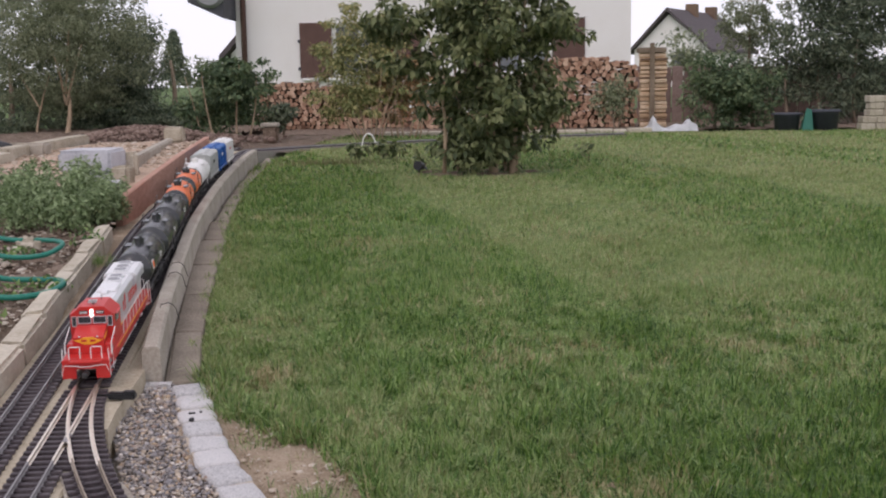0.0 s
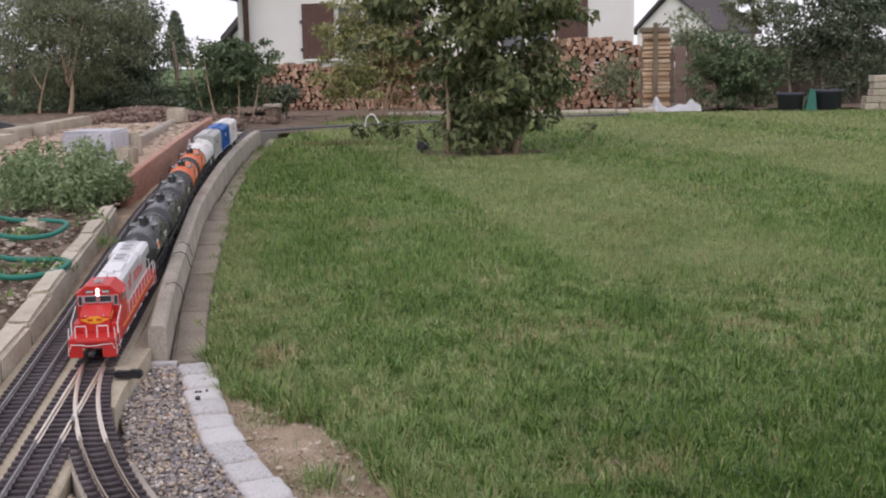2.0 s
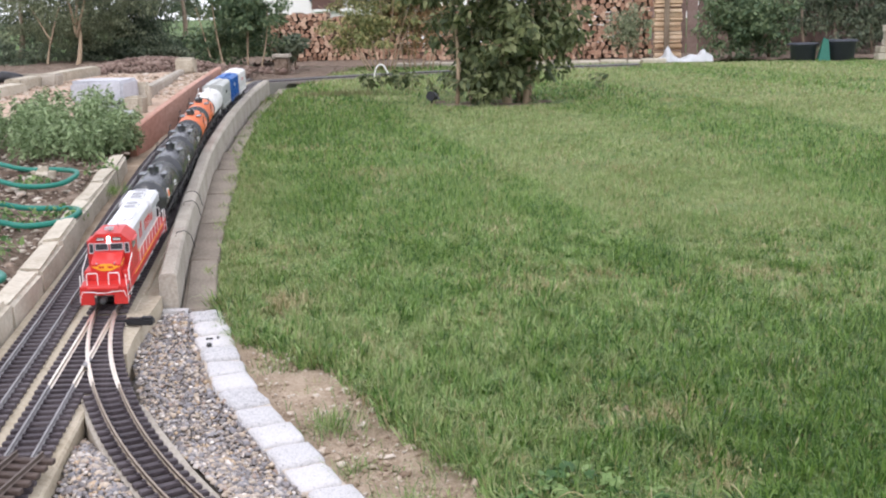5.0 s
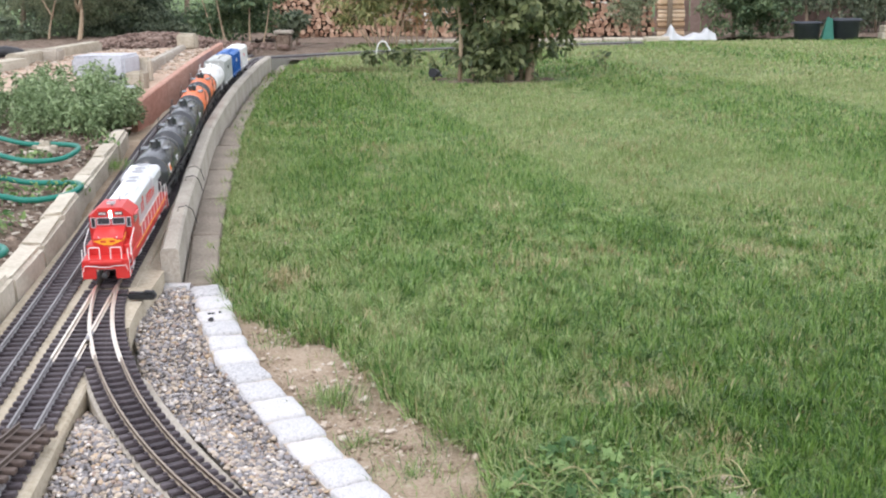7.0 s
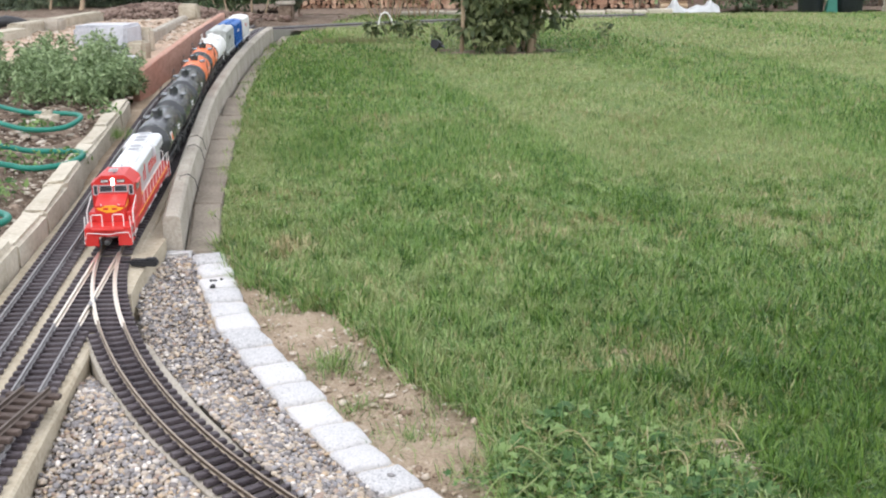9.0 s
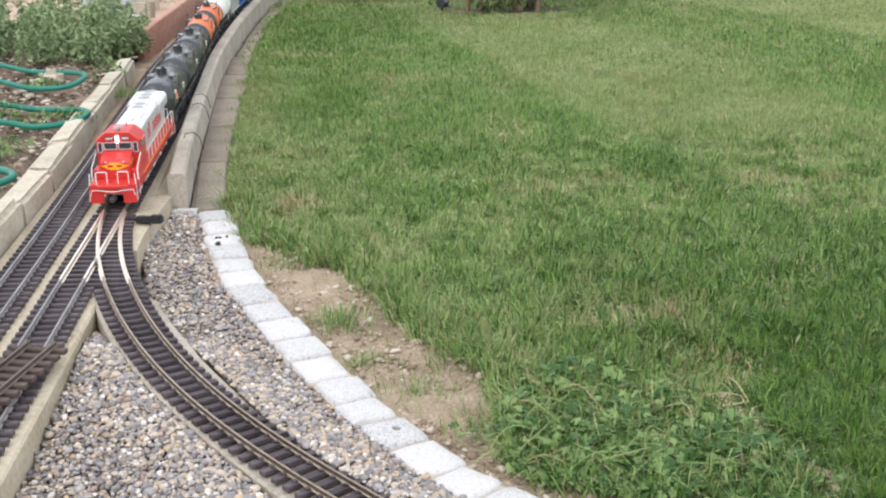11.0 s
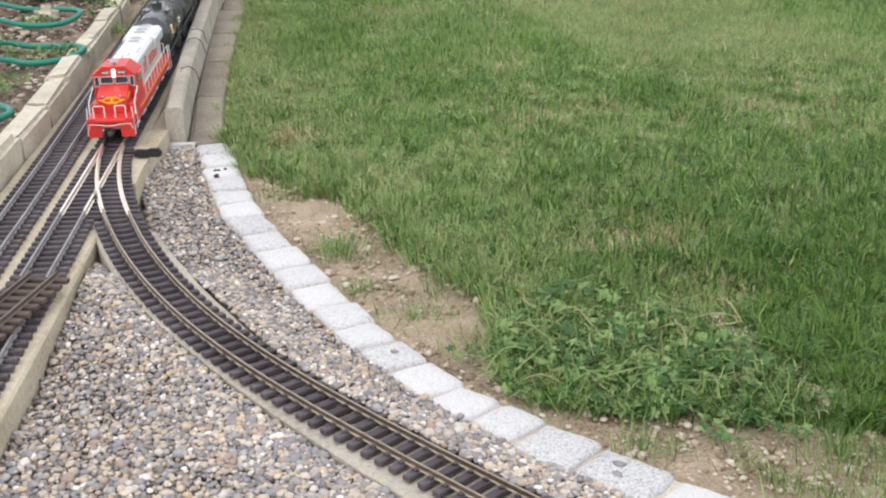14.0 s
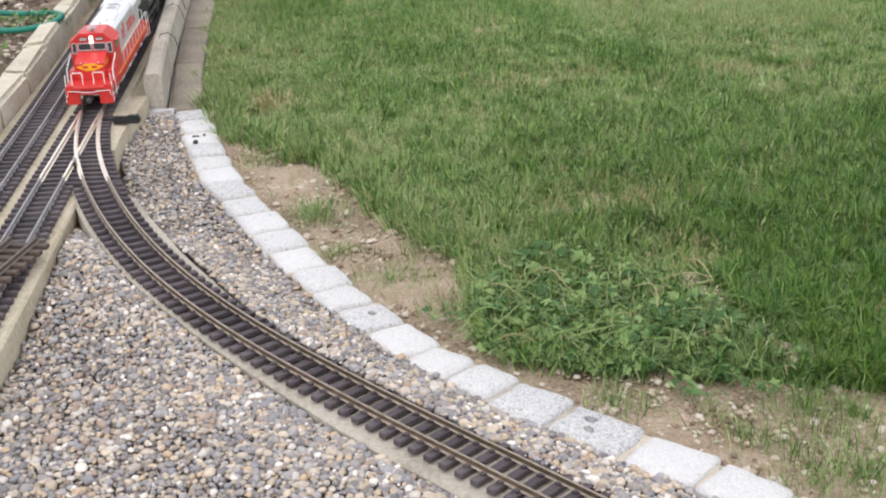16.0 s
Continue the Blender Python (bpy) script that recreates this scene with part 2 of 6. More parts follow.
strip("earth_strip", lambda y: line_x(SETT_L, y) - 0.01 if y < 1.8 else line_x(KERB, y), lambda y: line_x(LAWN_EDGE, y) + 0.9, -0.012, EARTH, -0.6, 2.3, 0.02,
      "dry sandy earth strip between paving setts and lawn", "ground", 0.012, 60)
strip("gravel_base", lambda y: line_x(RIGHT, y) + 0.02 if y > -0.1 else -0.55, lambda y: line_x(SETT_L, y) + 0.03, -0.034, GRIT, -1.6, 1.80, 0.05,
      "dark grit under the gravel bed", "ground", 0.008)

# ---- kerb and track beds ----
kerb = thing("kerb", "long weathered grey concrete kerb beside the garden railway", "kerb", kind="structure")
kpath = spline(laid(KERB, 0.0), 0.05)
seg = 18
for i in range(0, len(kpath) - 1, seg):
    piece = kpath[i:i + seg + 1]
    if len(piece) < 2:
        continue
    g = Geo().sweep(piece, [(-0.053, -0.08), (-0.052, 0.084), (-0.045, 0.092), (-0.016, 0.092), (-0.009, 0.084), (-0.006, -0.08)])
    part("kerb_stone", g, CONCRETE, kerb)

strip("bed_fill", lambda y: line_x(RIGHT, y) + 0.055, lambda y: line_x(KERB, y) - 0.045, 0.036, BEDCON, 1.795, 6.75, 0.06, "sandy concrete fill between track bed and kerb", "ground", 0.004, 6)

bed = thing("track_bed", "pale sandy concrete bed that carries the two straight tracks", "track bed", kind="structure")
bpath = spline(laid([(x, y) for x, y in RIGHT[:14]], 0.0), 0.1)
part("bed_slab", Geo().sweep(bpath, [(-0.185, -0.09), (-0.185, 0.044), (0.058, 0.044), (0.062, 0.040), (0.062, -0.09)]), BEDCON, bed)
cpath = spline(laid(BRANCH[2:], lambda x, y: branch_h(x, y) - 0.055), 0.03)


def bed_in(y):
    """Reach of the curved bed to the inside of the bend."""
    return np.interp(y, [0.38, 0.45, 0.53, 0.62, 0.72, 0.95], [0.066, 0.061, 0.055, 0.050, 0.047, 0.051])


def bed_out(y):
    return np.interp(y, [0.60, 0.77, 0.94, 1.10, 1.13], [0.048, 0.064, 0.066, 0.060, 0.044])


bed_v = []
for p, d in cpath:
    side = Vector((d.y, -d.x, 0)).normalized()
    a, b = float(bed_in(p.y)), float(bed_out(p.y))
    bed_v += [p + side * u + Vector((0, 0, w)) for u, w in ((-b, -0.09), (-b, 0.040), (-b + 0.003, 0.0435), (a - 0.003, 0.0435), (a, 0.040), (a, -0.09))]
bed_f = [(i * 6 + k, i * 6 + (k + 1) % 6, (i + 1) * 6 + (k + 1) % 6, (i + 1) * 6 + k) for i in range(len(cpath) - 1) for k in range(6)] + [(5, 4, 3, 2, 1, 0), tuple(len(bed_v) - 6 + k for k in range(6))]
part("curved_bed", Geo().add(bed_v, bed_f), CONCRETE, bed)
part("bed_shoulder", Geo().add([(x, y, rise(y) + z) for z in (-0.08, 0.0425) for x, y in ((-0.71, 1.40), (-0.652, 1.40), (-0.669, 1.51), (-0.692, 1.80), (-0.76, 1.80))], [(4, 3, 2, 1, 0), (5, 6, 7, 8, 9), (0, 1, 6, 5), (1, 2, 7, 6), (2, 3, 8, 7), (3, 4, 9, 8), (4, 0, 5, 9)]), BEDCON, bed)
backpath = spline(laid(RIGHT[13:], lambda x, y: rail_h(x, y) - 0.055), 0.1)
part("back_bed", Geo().sweep(backpath, [(-0.07, -0.09), (-0.07, 0.044), (0.07, 0.044), (0.07, -0.09)]), GRIT, bed)

# ---- tracks ----
PROFILE = [(-0.0035, 0.0), (-0.0012, 0.0016), (-0.0008, 0.0052), (-0.0018, 0.0062), (-0.0018, 0.0084), (0.0018, 0.0084), (0.0018, 0.0062), (0.0008, 0.0052), (0.0012, 0.0016), (0.0035, 0.0)]
tg = Geo().box((0, 0, 0.004), (0.092, 0.0128, 0.008), 0.001)
for s_ in (-1, 1):
    tg.box((s_ * 0.0285, 0, 0.009), (0.006, 0.007, 0.003))
    tg.box((s_ * 0.0165, 0, 0.009), (0.005, 0.007, 0.003))
TIE_MESH = tg.mesh("tie", TIE)


def shifted(path, off):
    return [(p + Vector((d.y, -d.x, 0)).normalized() * off, d) for p, d in path]


def track(name, pts, h, label, near=300, first=0.0, bright=False, gauge=0.045, skip=lambda p: False, pitch=0.0257):
    ob = thing(name, label, "railway track")
    path = spline(laid(pts, h), 0.03)
    for off in (-gauge / 2, gauge / 2):
        part("rail", Geo().sweep([(p + Vector((0, 0, -0.0005)), d) for p, d in shifted(path, off)], PROFILE), BROWN if bright else RAIL, ob)
    ties = [(p, d) for p, d in spline(laid(pts, h), pitch) if not skip(p)]
    ties.sort(key=lambda q: q[0].y)
    rest = Geo()
    for i, (p, d) in enumerate(ties):
        m = Matrix.Translation(p + Vector((0, 0, -0.0085))) @ Matrix.Rotation(math.atan2(d.y, d.x) - math.pi / 2 + random.uniform(-0.012, 0.012), 4, "Z")
        if i < near:
            t = new("tie", TIE_MESH)
            t.parent = ob
            t.matrix_basis = m
        else:
            bm = bmesh.new()
            bmesh.ops.create_cube(bm, size=1)
            bmesh.ops.scale(bm, vec=(0.092, 0.0128, 0.008), verts=bm.verts)
            bmesh.ops.translate(bm, vec=(0, 0, 0.004), verts=bm.verts)
            rest.bm(bm, m)
    if rest.v:
        tagged(part("tie_row", rest, TIE, ob), kind="stuff")
    return ob


track("railway_track", RIGHT, rail_h, "straight garden railway track with dark sleepers on concrete", 250,
      skip=lambda p: 1.16 < p.y < 1.63)
track("railway_track", LEFT, rail_h, "straight garden railway track with dark sleepers beside another", 250)
track("railway_track", BRANCH, branch_h, "curved garden railway track with brass rails running through gravel", 150, bright=True,
      skip=lambda p: p.y > 1.16)

# ---- sett edging ----
edging = thing("sett_edging", "curved row of pale granite setts edging the gravel bed", "paving", kind="structure")
spath = spline(laid(SETT_L, -0.006), 0.004)
rs = random.Random(4)
far_ = [rs.uniform(0.085, 0.102) for _ in range(11)]
gone = 0.0
for pitch in [v * 1.031 / sum(far_) for v in far_] + [0.091, 0.0875, 0.090, 0.0985, 0.0855, 0.084, 0.0985, 0.111, 0.103, 0.098, 0.104]:
    w, hh = 0.080 + rs.uniform(-0.005, 0.006), 0.09
    l = pitch - rs.uniform(0.003, 0.008)
    p, d = spath[min(int((gone + pitch / 2) / 0.004), len(spath) - 1)]
    gone += pitch
    ph, n, sv, sf = rs.uniform(0, 50), 8, [], []
    cuts = [-1, -0.93, -0.78, -0.4, 0, 0.4, 0.78, 0.93, 1]
    for b in cuts:
        for a in cuts:
            x, y = a * w / 2 * (1 - 0.05 * abs(b) ** 6), b * l / 2 * (1 - 0.05 * abs(a) ** 6)
            k = Vector((x * 30 + ph, y * 30, ph))
            sv.append((x + 0.004 * noise.noise(k), y + 0.004 * noise.noise(k + Vector((9, 0, 0))), 0.045 - 0.0085 * max(abs(a), abs(b)) ** 9 + 0.0022 * noise.noise(k * 1.3)))
    sf = [(j * 9 + i, j * 9 + i + 1, (j + 1) * 9 + i + 1, (j + 1) * 9 + i) for j in range(n) for i in range(n)]
    rim = [i for i in range(9)] + [9 * j + 8 for j in range(1, 9)] + [72 + i for i in range(7, -1, -1)] + [9 * j for j in range(7, 0, -1)]
    sv += [(sv[i][0], sv[i][1], -hh / 2) for i in rim]
    sf += [(rim[i], rim[(i + 1) % 32], 81 + (i + 1) % 32, 81 + i) for i in range(32)]
    o = part("sett", Geo().add(sv, sf), GRANITE, edging, smooth=True)
    side = Vector((d.y, -d.x, 0)).normalized()
    q = p - side * (0.040 + rs.uniform(-0.003, 0.003))
    o.matrix_basis = Matrix.Translation((q.x, q.y, q.z - 0.032 + rs.uniform(-0.002, 0.002))) @ Matrix.Rotation(math.atan2(d.y, d.x) - math.pi / 2 + rs.uniform(-0.06, 0.06), 4, "Z") @ Matrix.Rotation(rs.uniform(-0.03, 0.03), 4, "X") @ Matrix.Rotation(rs.uniform(-0.03, 0.03), 4, "Y")
MORTAR = material("sandy_joint", [(0.38, 0.31, 0.24), (0.52, 0.45, 0.37), (0.64, 0.575, 0.50)], 0.95, 14, 160, 0.8)
part("joint", Geo().sweep([(p, d) for p, d in spline(laid(SETT_L, -0.006), 0.04)], [(-0.002, -0.06), (-0.002, 0.0035), (-0.077, 0.0035), (-0.077, -0.06)]), MORTAR, edging)

# ---- gravel ----
def ball(level):
    ico = bmesh.new()
    bmesh.ops.create_icosphere(ico, subdivisions=level, radius=1)
    vs, fs = np.array([v.co[:] for v in ico.verts]), np.array([[v.index for v in f.verts] for f in ico.faces])
    ico.free()
    return vs, fs


COARSE, FINE = ball(1), ball(2)
RNG = np.random.RandomState(7)


def pebbles(name, spots, sizes, mat, flat=0.65, shape=COARSE, rough=0.16):
    """One mesh of many worn stones: spots n x 3, sizes n."""
    n = len(spots)
    ICO_V, ICO_F = shape
    ang = RNG.uniform(0, 2 * np.pi, n)
    sc = sizes[:, None] * np.stack([RNG.uniform(0.8, 1.35, n), RNG.uniform(0.7, 1.1, n), RNG.uniform(0.75, 1.2, n) * flat], 1)
    v = ICO_V[None] * sc[:, None, :] * (1 + RNG.uniform(-rough, rough, (n, len(ICO_V), 1)) + 0.16 * np.sin(ICO_V @ RNG.normal(0, 1.6, (n, 3, 1)) + RNG.uniform(0, 6, (n, 1, 1))))
    tilt = RNG.uniform(-0.5, 0.5, n)
    c, s = np.cos(tilt)[:, None], np.sin(tilt)[:, None]
    y, z = v[:, :, 1] * c - v[:, :, 2] * s, v[:, :, 1] * s + v[:, :, 2] * c
    v[:, :, 1], v[:, :, 2] = y, z
    c, s = np.cos(ang)[:, None], np.sin(ang)[:, None]
    x, y = v[:, :, 0] * c - v[:, :, 1] * s, v[:, :, 0] * s + v[:, :, 1] * c
    v[:, :, 0], v[:, :, 1] = x, y
    v += spots[:, None, :]
    f = ICO_F[None] + (np.arange(n) * len(ICO_V))[:, None, None]
    return raw_mesh(name, v.reshape(-1, 3), f.reshape(-1, 3), mat, True)


BR = np.array([(p.x, p.y) for p, d in spline(laid(BRANCH, 0), 0.02)])
RISE_Y = np.linspace(-3, 14, 600)
RISE_Z = np.array([rise(y) for y in RISE_Y])


def rises(y):
    return np.interp(y, RISE_Y, RISE_Z)


def at_line(line, y):
    a = sorted(line, key=lambda p: p[1])
    return np.interp(y, [p[1] for p in a], [p[0] for p in a])


BT = np.array([(d.x, d.y) for p, d in spline(laid(BRANCH, 0), 0.02)])


def gravel_layer(step, lift, keep=1.0, y0=-0.35, y1=1.81):
    """Places of one layer of pebbles, with its height: near the curved bed the gravel is heaped against it."""
    gx, gy = (a.ravel() for a in np.meshgrid(np.arange(-0.74, 0.64, step), np.arange(y0, y1, step)))
    gx, gy = gx + RNG.uniform(-0.5, 0.5, len(gx)) * step, gy + RNG.uniform(-0.5, 0.5, len(gx)) * step
    off = np.stack([gx, gy], 1)[:, None, :] - BR[None]
    near_ = np.argmin(np.hypot(off[:, :, 0], off[:, :, 1]), axis=1)
    v, d = off[np.arange(len(gx)), near_], BT[near_]
    inward = v[:, 0] * d[:, 1] - v[:, 1] * d[:, 0]
    reach = np.where(inward > 0, bed_in(gy) + 0.002, np.interp(gy, [0.60, 0.70, 0.84], [0.041, 0.050, 0.068]))
    clear = np.abs(inward) - reach
    ok = (gx > at_line(RIGHT, gy) + 0.066) & (gx < at_line(SETT_L, gy) + 0.003) & (clear > 0) & (RNG.uniform(0, 1, len(gx)) < keep)
    gx, gy, clear, inward = gx[ok], gy[ok], clear[ok], inward[ok]
    gz = rises(gy) - 0.009 + 0.005 * np.sin(gx * 9) * np.cos(gy * 7) + 0.004 * np.sin(gx * 23 + 2) * np.sin(gy * 19) + RNG.uniform(-0.003, 0.003, len(gx)) + lift
    surface = rises(gy) + np.where(gy > 1.15, 0.055, np.maximum(0.012, 0.055 - 0.056 * (1.15 - gy)))
    heap_up = np.exp(-(clear / 0.09) ** 2) * np.clip((1.06 - gy) / 0.15, 0, 1)
    gz += heap_up * np.maximum(0, surface - np.where(inward < 0, np.interp(gy, [0.65, 0.80], [0.005, 0.0125]), 0.0135) - gz)
    gz += 0.010 * np.exp(-((gx - at_line(RIGHT, gy) - 0.068) / 0.10) ** 2)
    return gx, gy, gz


def palette(name, colors, rough):
    """Every stone takes one colour of the list, with its own fine grain."""
    m = bpy.data.materials.new(name)
    m.use_nodes = True
    n, l = m.node_tree.nodes, m.node_tree.links
    geo, ramp, tc, grain, mix = (n.new(k) for k in ("ShaderNodeNewGeometry", "ShaderNodeValToRGB", "ShaderNodeTexCoord", "ShaderNodeTexNoise", "ShaderNodeMix"))
    ramp.color_ramp.interpolation = "CONSTANT"
    e = ramp.color_ramp.elements
    while len(e) < len(colors):
        e.new(0.5)
    for i, c in enumerate(colors):
        e[i].position, e[i].color = i / len(colors), (*c, 1)
    l.new(geo.outputs["Random Per Island"], ramp.inputs[0])
    grain.inputs["Scale"].default_value, grain.inputs["Detail"].default_value = 260, 5
    l.new(tc.outputs["Object"], grain.inputs["Vector"])
    tone = n.new("ShaderNodeMapRange")
    tone.inputs[3].default_value, tone.inputs[4].default_value = 0.55, 1.45
    l.new(grain.outputs[0], tone.inputs[0])
    mix.data_type, mix.blend_type = "RGBA", "MULTIPLY"
    mix.inputs[0].default_value = 1.0
    l.new(ramp.outputs[0], mix.inputs[6])
    l.new(tone.outputs[0], mix.inputs[7])
    b = n["Principled BSDF"]
    l.new(mix.outputs[2], b.inputs["Base Color"])
    b.inputs["Roughness"].default_value, b.inputs["Specular IOR Level"].default_value = rough, 0.35
    return m


PEBBLE = palette("pebbles", [(0.179, 0.165, 0.162), (0.420, 0.345, 0.263), (0.284, 0.260, 0.244), (0.53, 0.44, 0.34), (0.221, 0.205, 0.201), (0.46, 0.345, 0.23), (0.347, 0.325, 0.315), (0.315, 0.235, 0.186), (0.66, 0.60, 0.54),
                             (0.252, 0.235, 0.234), (0.462, 0.390, 0.320), (0.200, 0.175, 0.162), (0.378, 0.320, 0.272), (0.50, 0.455, 0.41), (0.304, 0.290, 0.291), (0.235, 0.225, 0.232), (0.263, 0.230, 0.205), (0.430, 0.365, 0.291)], 0.6)
low, top = gravel_layer(0.0066, -0.003), gravel_layer(0.0080, 0.0025)
back_low = gravel_layer(0.012, 0.0, 1.0, -1.6, -0.35)
gx, gy, gz = (np.concatenate(a) for a in zip(low, top, back_low))
size = RNG.gamma(8, 0.00051, len(gx)).clip(0.0022, 0.0085)
close = (gy < 0.52) & (gy > 0.17) & (gx > -0.62) & (gx < 0.36)
for shape, pick, label in ((FINE, close, "loose rounded river gravel in mixed grey, tan and white"), (COARSE, ~close, "loose mixed grey and brown river gravel between the tracks")):
    gravel = new("gravel", pebbles("gravel", np.stack([gx, gy, gz], 1)[pick], size[pick], PEBBLE, 0.72, shape, 0.03 if shape is FINE else 0.10))
    tagged(gravel, label, "gravel", kind="stuff")

CRUMB = material("earth_crumbs", [(0.21, 0.15, 0.105), (0.36, 0.28, 0.20), (0.46, 0.375, 0.285), (0.56, 0.49, 0.41)], 0.95, 30, 150, 0.3, island=0.5)
n = 30000
ex = RNG.uniform(-0.6, 0.75, n)
ey = RNG.uniform(0.1, 1.85, n)
ok = (ex > at_line(SETT_L, ey) + 0.10) & (ex < at_line(LAWN_EDGE, ey) + 0.03)
ex, ey = ex[ok], ey[ok]
grit = new("loose_stones", pebbles("loose_stones", np.stack([ex, ey, rises(ey) - 0.01], 1), RNG.gamma(1.1, 0.0018, len(ex)).clip(0.001, 0.0095), CRUMB))
tagged(grit, "small loose stones strewn over dry earth", "stones", kind="stuff")


# ---- lawn ----
def blades(name, x, y, z, length, width, mat, lean=0.55, bend=True, sway=None, mix=None):
    """Bent blades; sway: a shared leaning direction by place; mix: which of the materials each blade takes."""
    n = len(x)
    a = RNG.uniform(0, 2 * np.pi, n)
    b = RNG.uniform(0, 2 * np.pi, n) if sway is None else sway + RNG.normal(0, 1.3, n)
    mats = mat if isinstance(mat, list) else [mat]
    k = RNG.uniform(0.1, lean, n) * length
    dx, dy = np.cos(a) * width / 2, np.sin(a) * width / 2
    lx, ly = np.cos(b) * k, np.sin(b) * k
    base = np.stack([x, y, z], 1)
    side = np.stack([dx, dy, np.zeros(n)], 1)
    mid = base + np.stack([lx * 0.35, ly * 0.35, length * 0.55], 1)
    tip = base + np.stack([lx, ly, length * np.sqrt(np.clip(1 - (k / length) ** 2, 0.2, 1))], 1)
    if bend:
        v = np.stack([base - side, base + side, mid + side * 0.8, mid - side * 0.8, tip], 1).reshape(-1, 3)
        f = (np.array([[0, 1, 2], [0, 2, 3], [3, 2, 4]])[None] + (np.arange(n) * 5)[:, None, None]).reshape(-1, 3)
    else:
        v = np.stack([base - side, base + side, tip], 1).reshape(-1, 3)
        f = np.arange(n * 3).reshape(-1, 3)
    me = raw_mesh(name, v, f, mats[0])
    for m in mats[1:]:
        me.materials.append(m)
    if mix is not None:
        me.polygons.foreach_set("material_index", np.repeat(mix, 3 if bend else 1).astype(np.int32))
    return me


def lawn_spots(count, y0, y1):
    y = RNG.uniform(y0, y1, count)
    lo = at_line(LAWN_EDGE, y)
    hi = 0.281 + 0.40 * (y + 0.9)
    x = lo - 0.04 + RNG.uniform(0, 1, count) * (hi - lo + 0.04)
    return x, y


def patchy(x, y, s, seed):
    return np.array([noise.noise(Vector((a * s, b * s, seed))) for a, b in zip(x, y)])


# worn, straw-coloured places in the lawn: middle, half extent, share of dry blades
WORN = [(0.213, 2.01, 0.13, 0.10, 0.6), (0.365, 2.11, 0.12, 0.07, 0.6), (-0.43, 1.86, 0.09, 0.07, 0.8), (0.84, 2.12, 0.22, 0.08, 0.5), (0.37, 1.19, 0.14, 0.09, 0.5),
        (-0.31, 3.52, 0.22, 0.13, 0.4), (0.40, 3.62, 0.40, 0.16, 0.3), (0.92, 4.26, 0.35, 0.2, 0.3), (0.52, 0.97, 0.10, 0.08, 0.4), (-0.50, 2.35, 0.12, 0.12, 0.4), (0.75, 2.9, 0.3, 0.1, 0.3), (0.337, 1.135, 0.09, 0.05, 0.6), (0.438, 0.983, 0.05, 0.05, 0.6)]


def stripe(x, y):
    """Mown lanes run slantwise over the lawn: +1 in one lane, -1 in the next. The sheen of their leaning blades is put
    into blade colour.
    """
    return np.tanh(3 * np.sin(2 * np.pi * (0.949 * x + 0.316 * y - 1.29) / 1.84)) + 0.25 * np.tanh(3 * np.sin(2 * np.pi * (0.949 * x + 0.316 * y - 1.29) / 0.46))


def mixture(x, y, q, r):
    """0 green, 1 lush (also the bush's shade), 2 pale, 3 dry, for blades at these places."""
    n = len(x)
    dry = 0.045 + 0.5 * np.clip(-q - 0.2, 0, 1) + 0.19 * np.clip((y - 4) / 2, 0, 1)
    for cx, cy, rx, ry, share in WORN:
        dry = np.maximum(dry, share * np.exp(-((x - cx) / rx) ** 2 - ((y - cy) / ry) ** 2 + 0.8 * q))
    lush_shade = np.clip((1.9 - y) / 1.0, 0, 1) * np.clip((x - 0.05) / 0.45, 0, 1) * 0.8 + 0.25 * np.clip((x - 0.35) / 1.0, 0, 1) * np.clip((4.5 - y) / 2, 0, 1) + 0.2 * r + 0.3 * q + 0.08 - 0.30 * stripe(x, y) * np.clip((y - 1.7) / 0.5, 0, 1)
    # more deep green, fewer pale blades round the bush: its shade put in colour
    lush_shade += 0.45 * np.exp(-((x + 0.2) / 0.9) ** 2 - ((y - 5.8) / 1.1) ** 2) + 0.25 * np.clip(-(x + 0.2) / 0.3, 0, 1) * (y > 2.5)
    # more pale blades left of x = 0.4: glare over that side put into colour
    pale = 0.40 - 0.22 * np.clip((x - 0.4) / 0.8, 0, 1) * np.clip((5.5 - y) / 2, 0, 1) + 0.42 * stripe(x, y) * np.clip((y - 1.6) / 0.6, 0, 1) + 0.30 * np.clip((y - 2.2) / 1.5, 0, 1) - 0.2 * r - 0.25 * q - 0.3 * np.exp(-((x + 0.2) / 0.9) ** 2 - ((y - 5.8) / 1.1) ** 2)
    u = RNG.uniform(0, 1, n)
    out = np.zeros(n, int)
    out[u < np.clip(lush_shade + 0.35 * np.clip((x - 0.5) / 0.12, 0, 1) * np.clip((1.15 - y) / 0.3, 0, 1), 0.05, 0.97)] = 1
    u = RNG.uniform(0, 1, n)
    out[(out == 0) & (u < np.clip(pale, 0.03, 0.85))] = 2
    out[RNG.uniform(0, 1, n) < dry] = 3
    return out


# the weed patch: its front and back edge (x, y), and the earth lane behind it (y, x)
PATCH_FRONT = [(0.10, 0.65), (0.168, 0.565), (0.212, 0.556), (0.259, 0.545), (0.305, 0.528), (0.344, 0.53), (0.373, 0.55), (0.409, 0.54), (0.434, 0.507), (0.464, 0.506), (0.509, 0.537), (0.56, 0.575)]
PATCH_BACK = [(0.10, 0.72), (0.16, 0.842), (0.237, 0.92), (0.312, 0.919), (0.36, 0.841), (0.40, 0.80), (0.464, 0.76), (0.495, 0.69), (0.515, 0.63), (0.56, 0.605)]
LANE = [(0.53, 0.60), (0.58, 0.575), (0.62, 0.545), (0.67, 0.507), (0.74, 0.495), (0.83, 0.465), (0.87, 0.44)]


def patch_lines(x):
    return np.interp(x, *zip(*PATCH_FRONT)), np.interp(x, *zip(*PATCH_BACK))


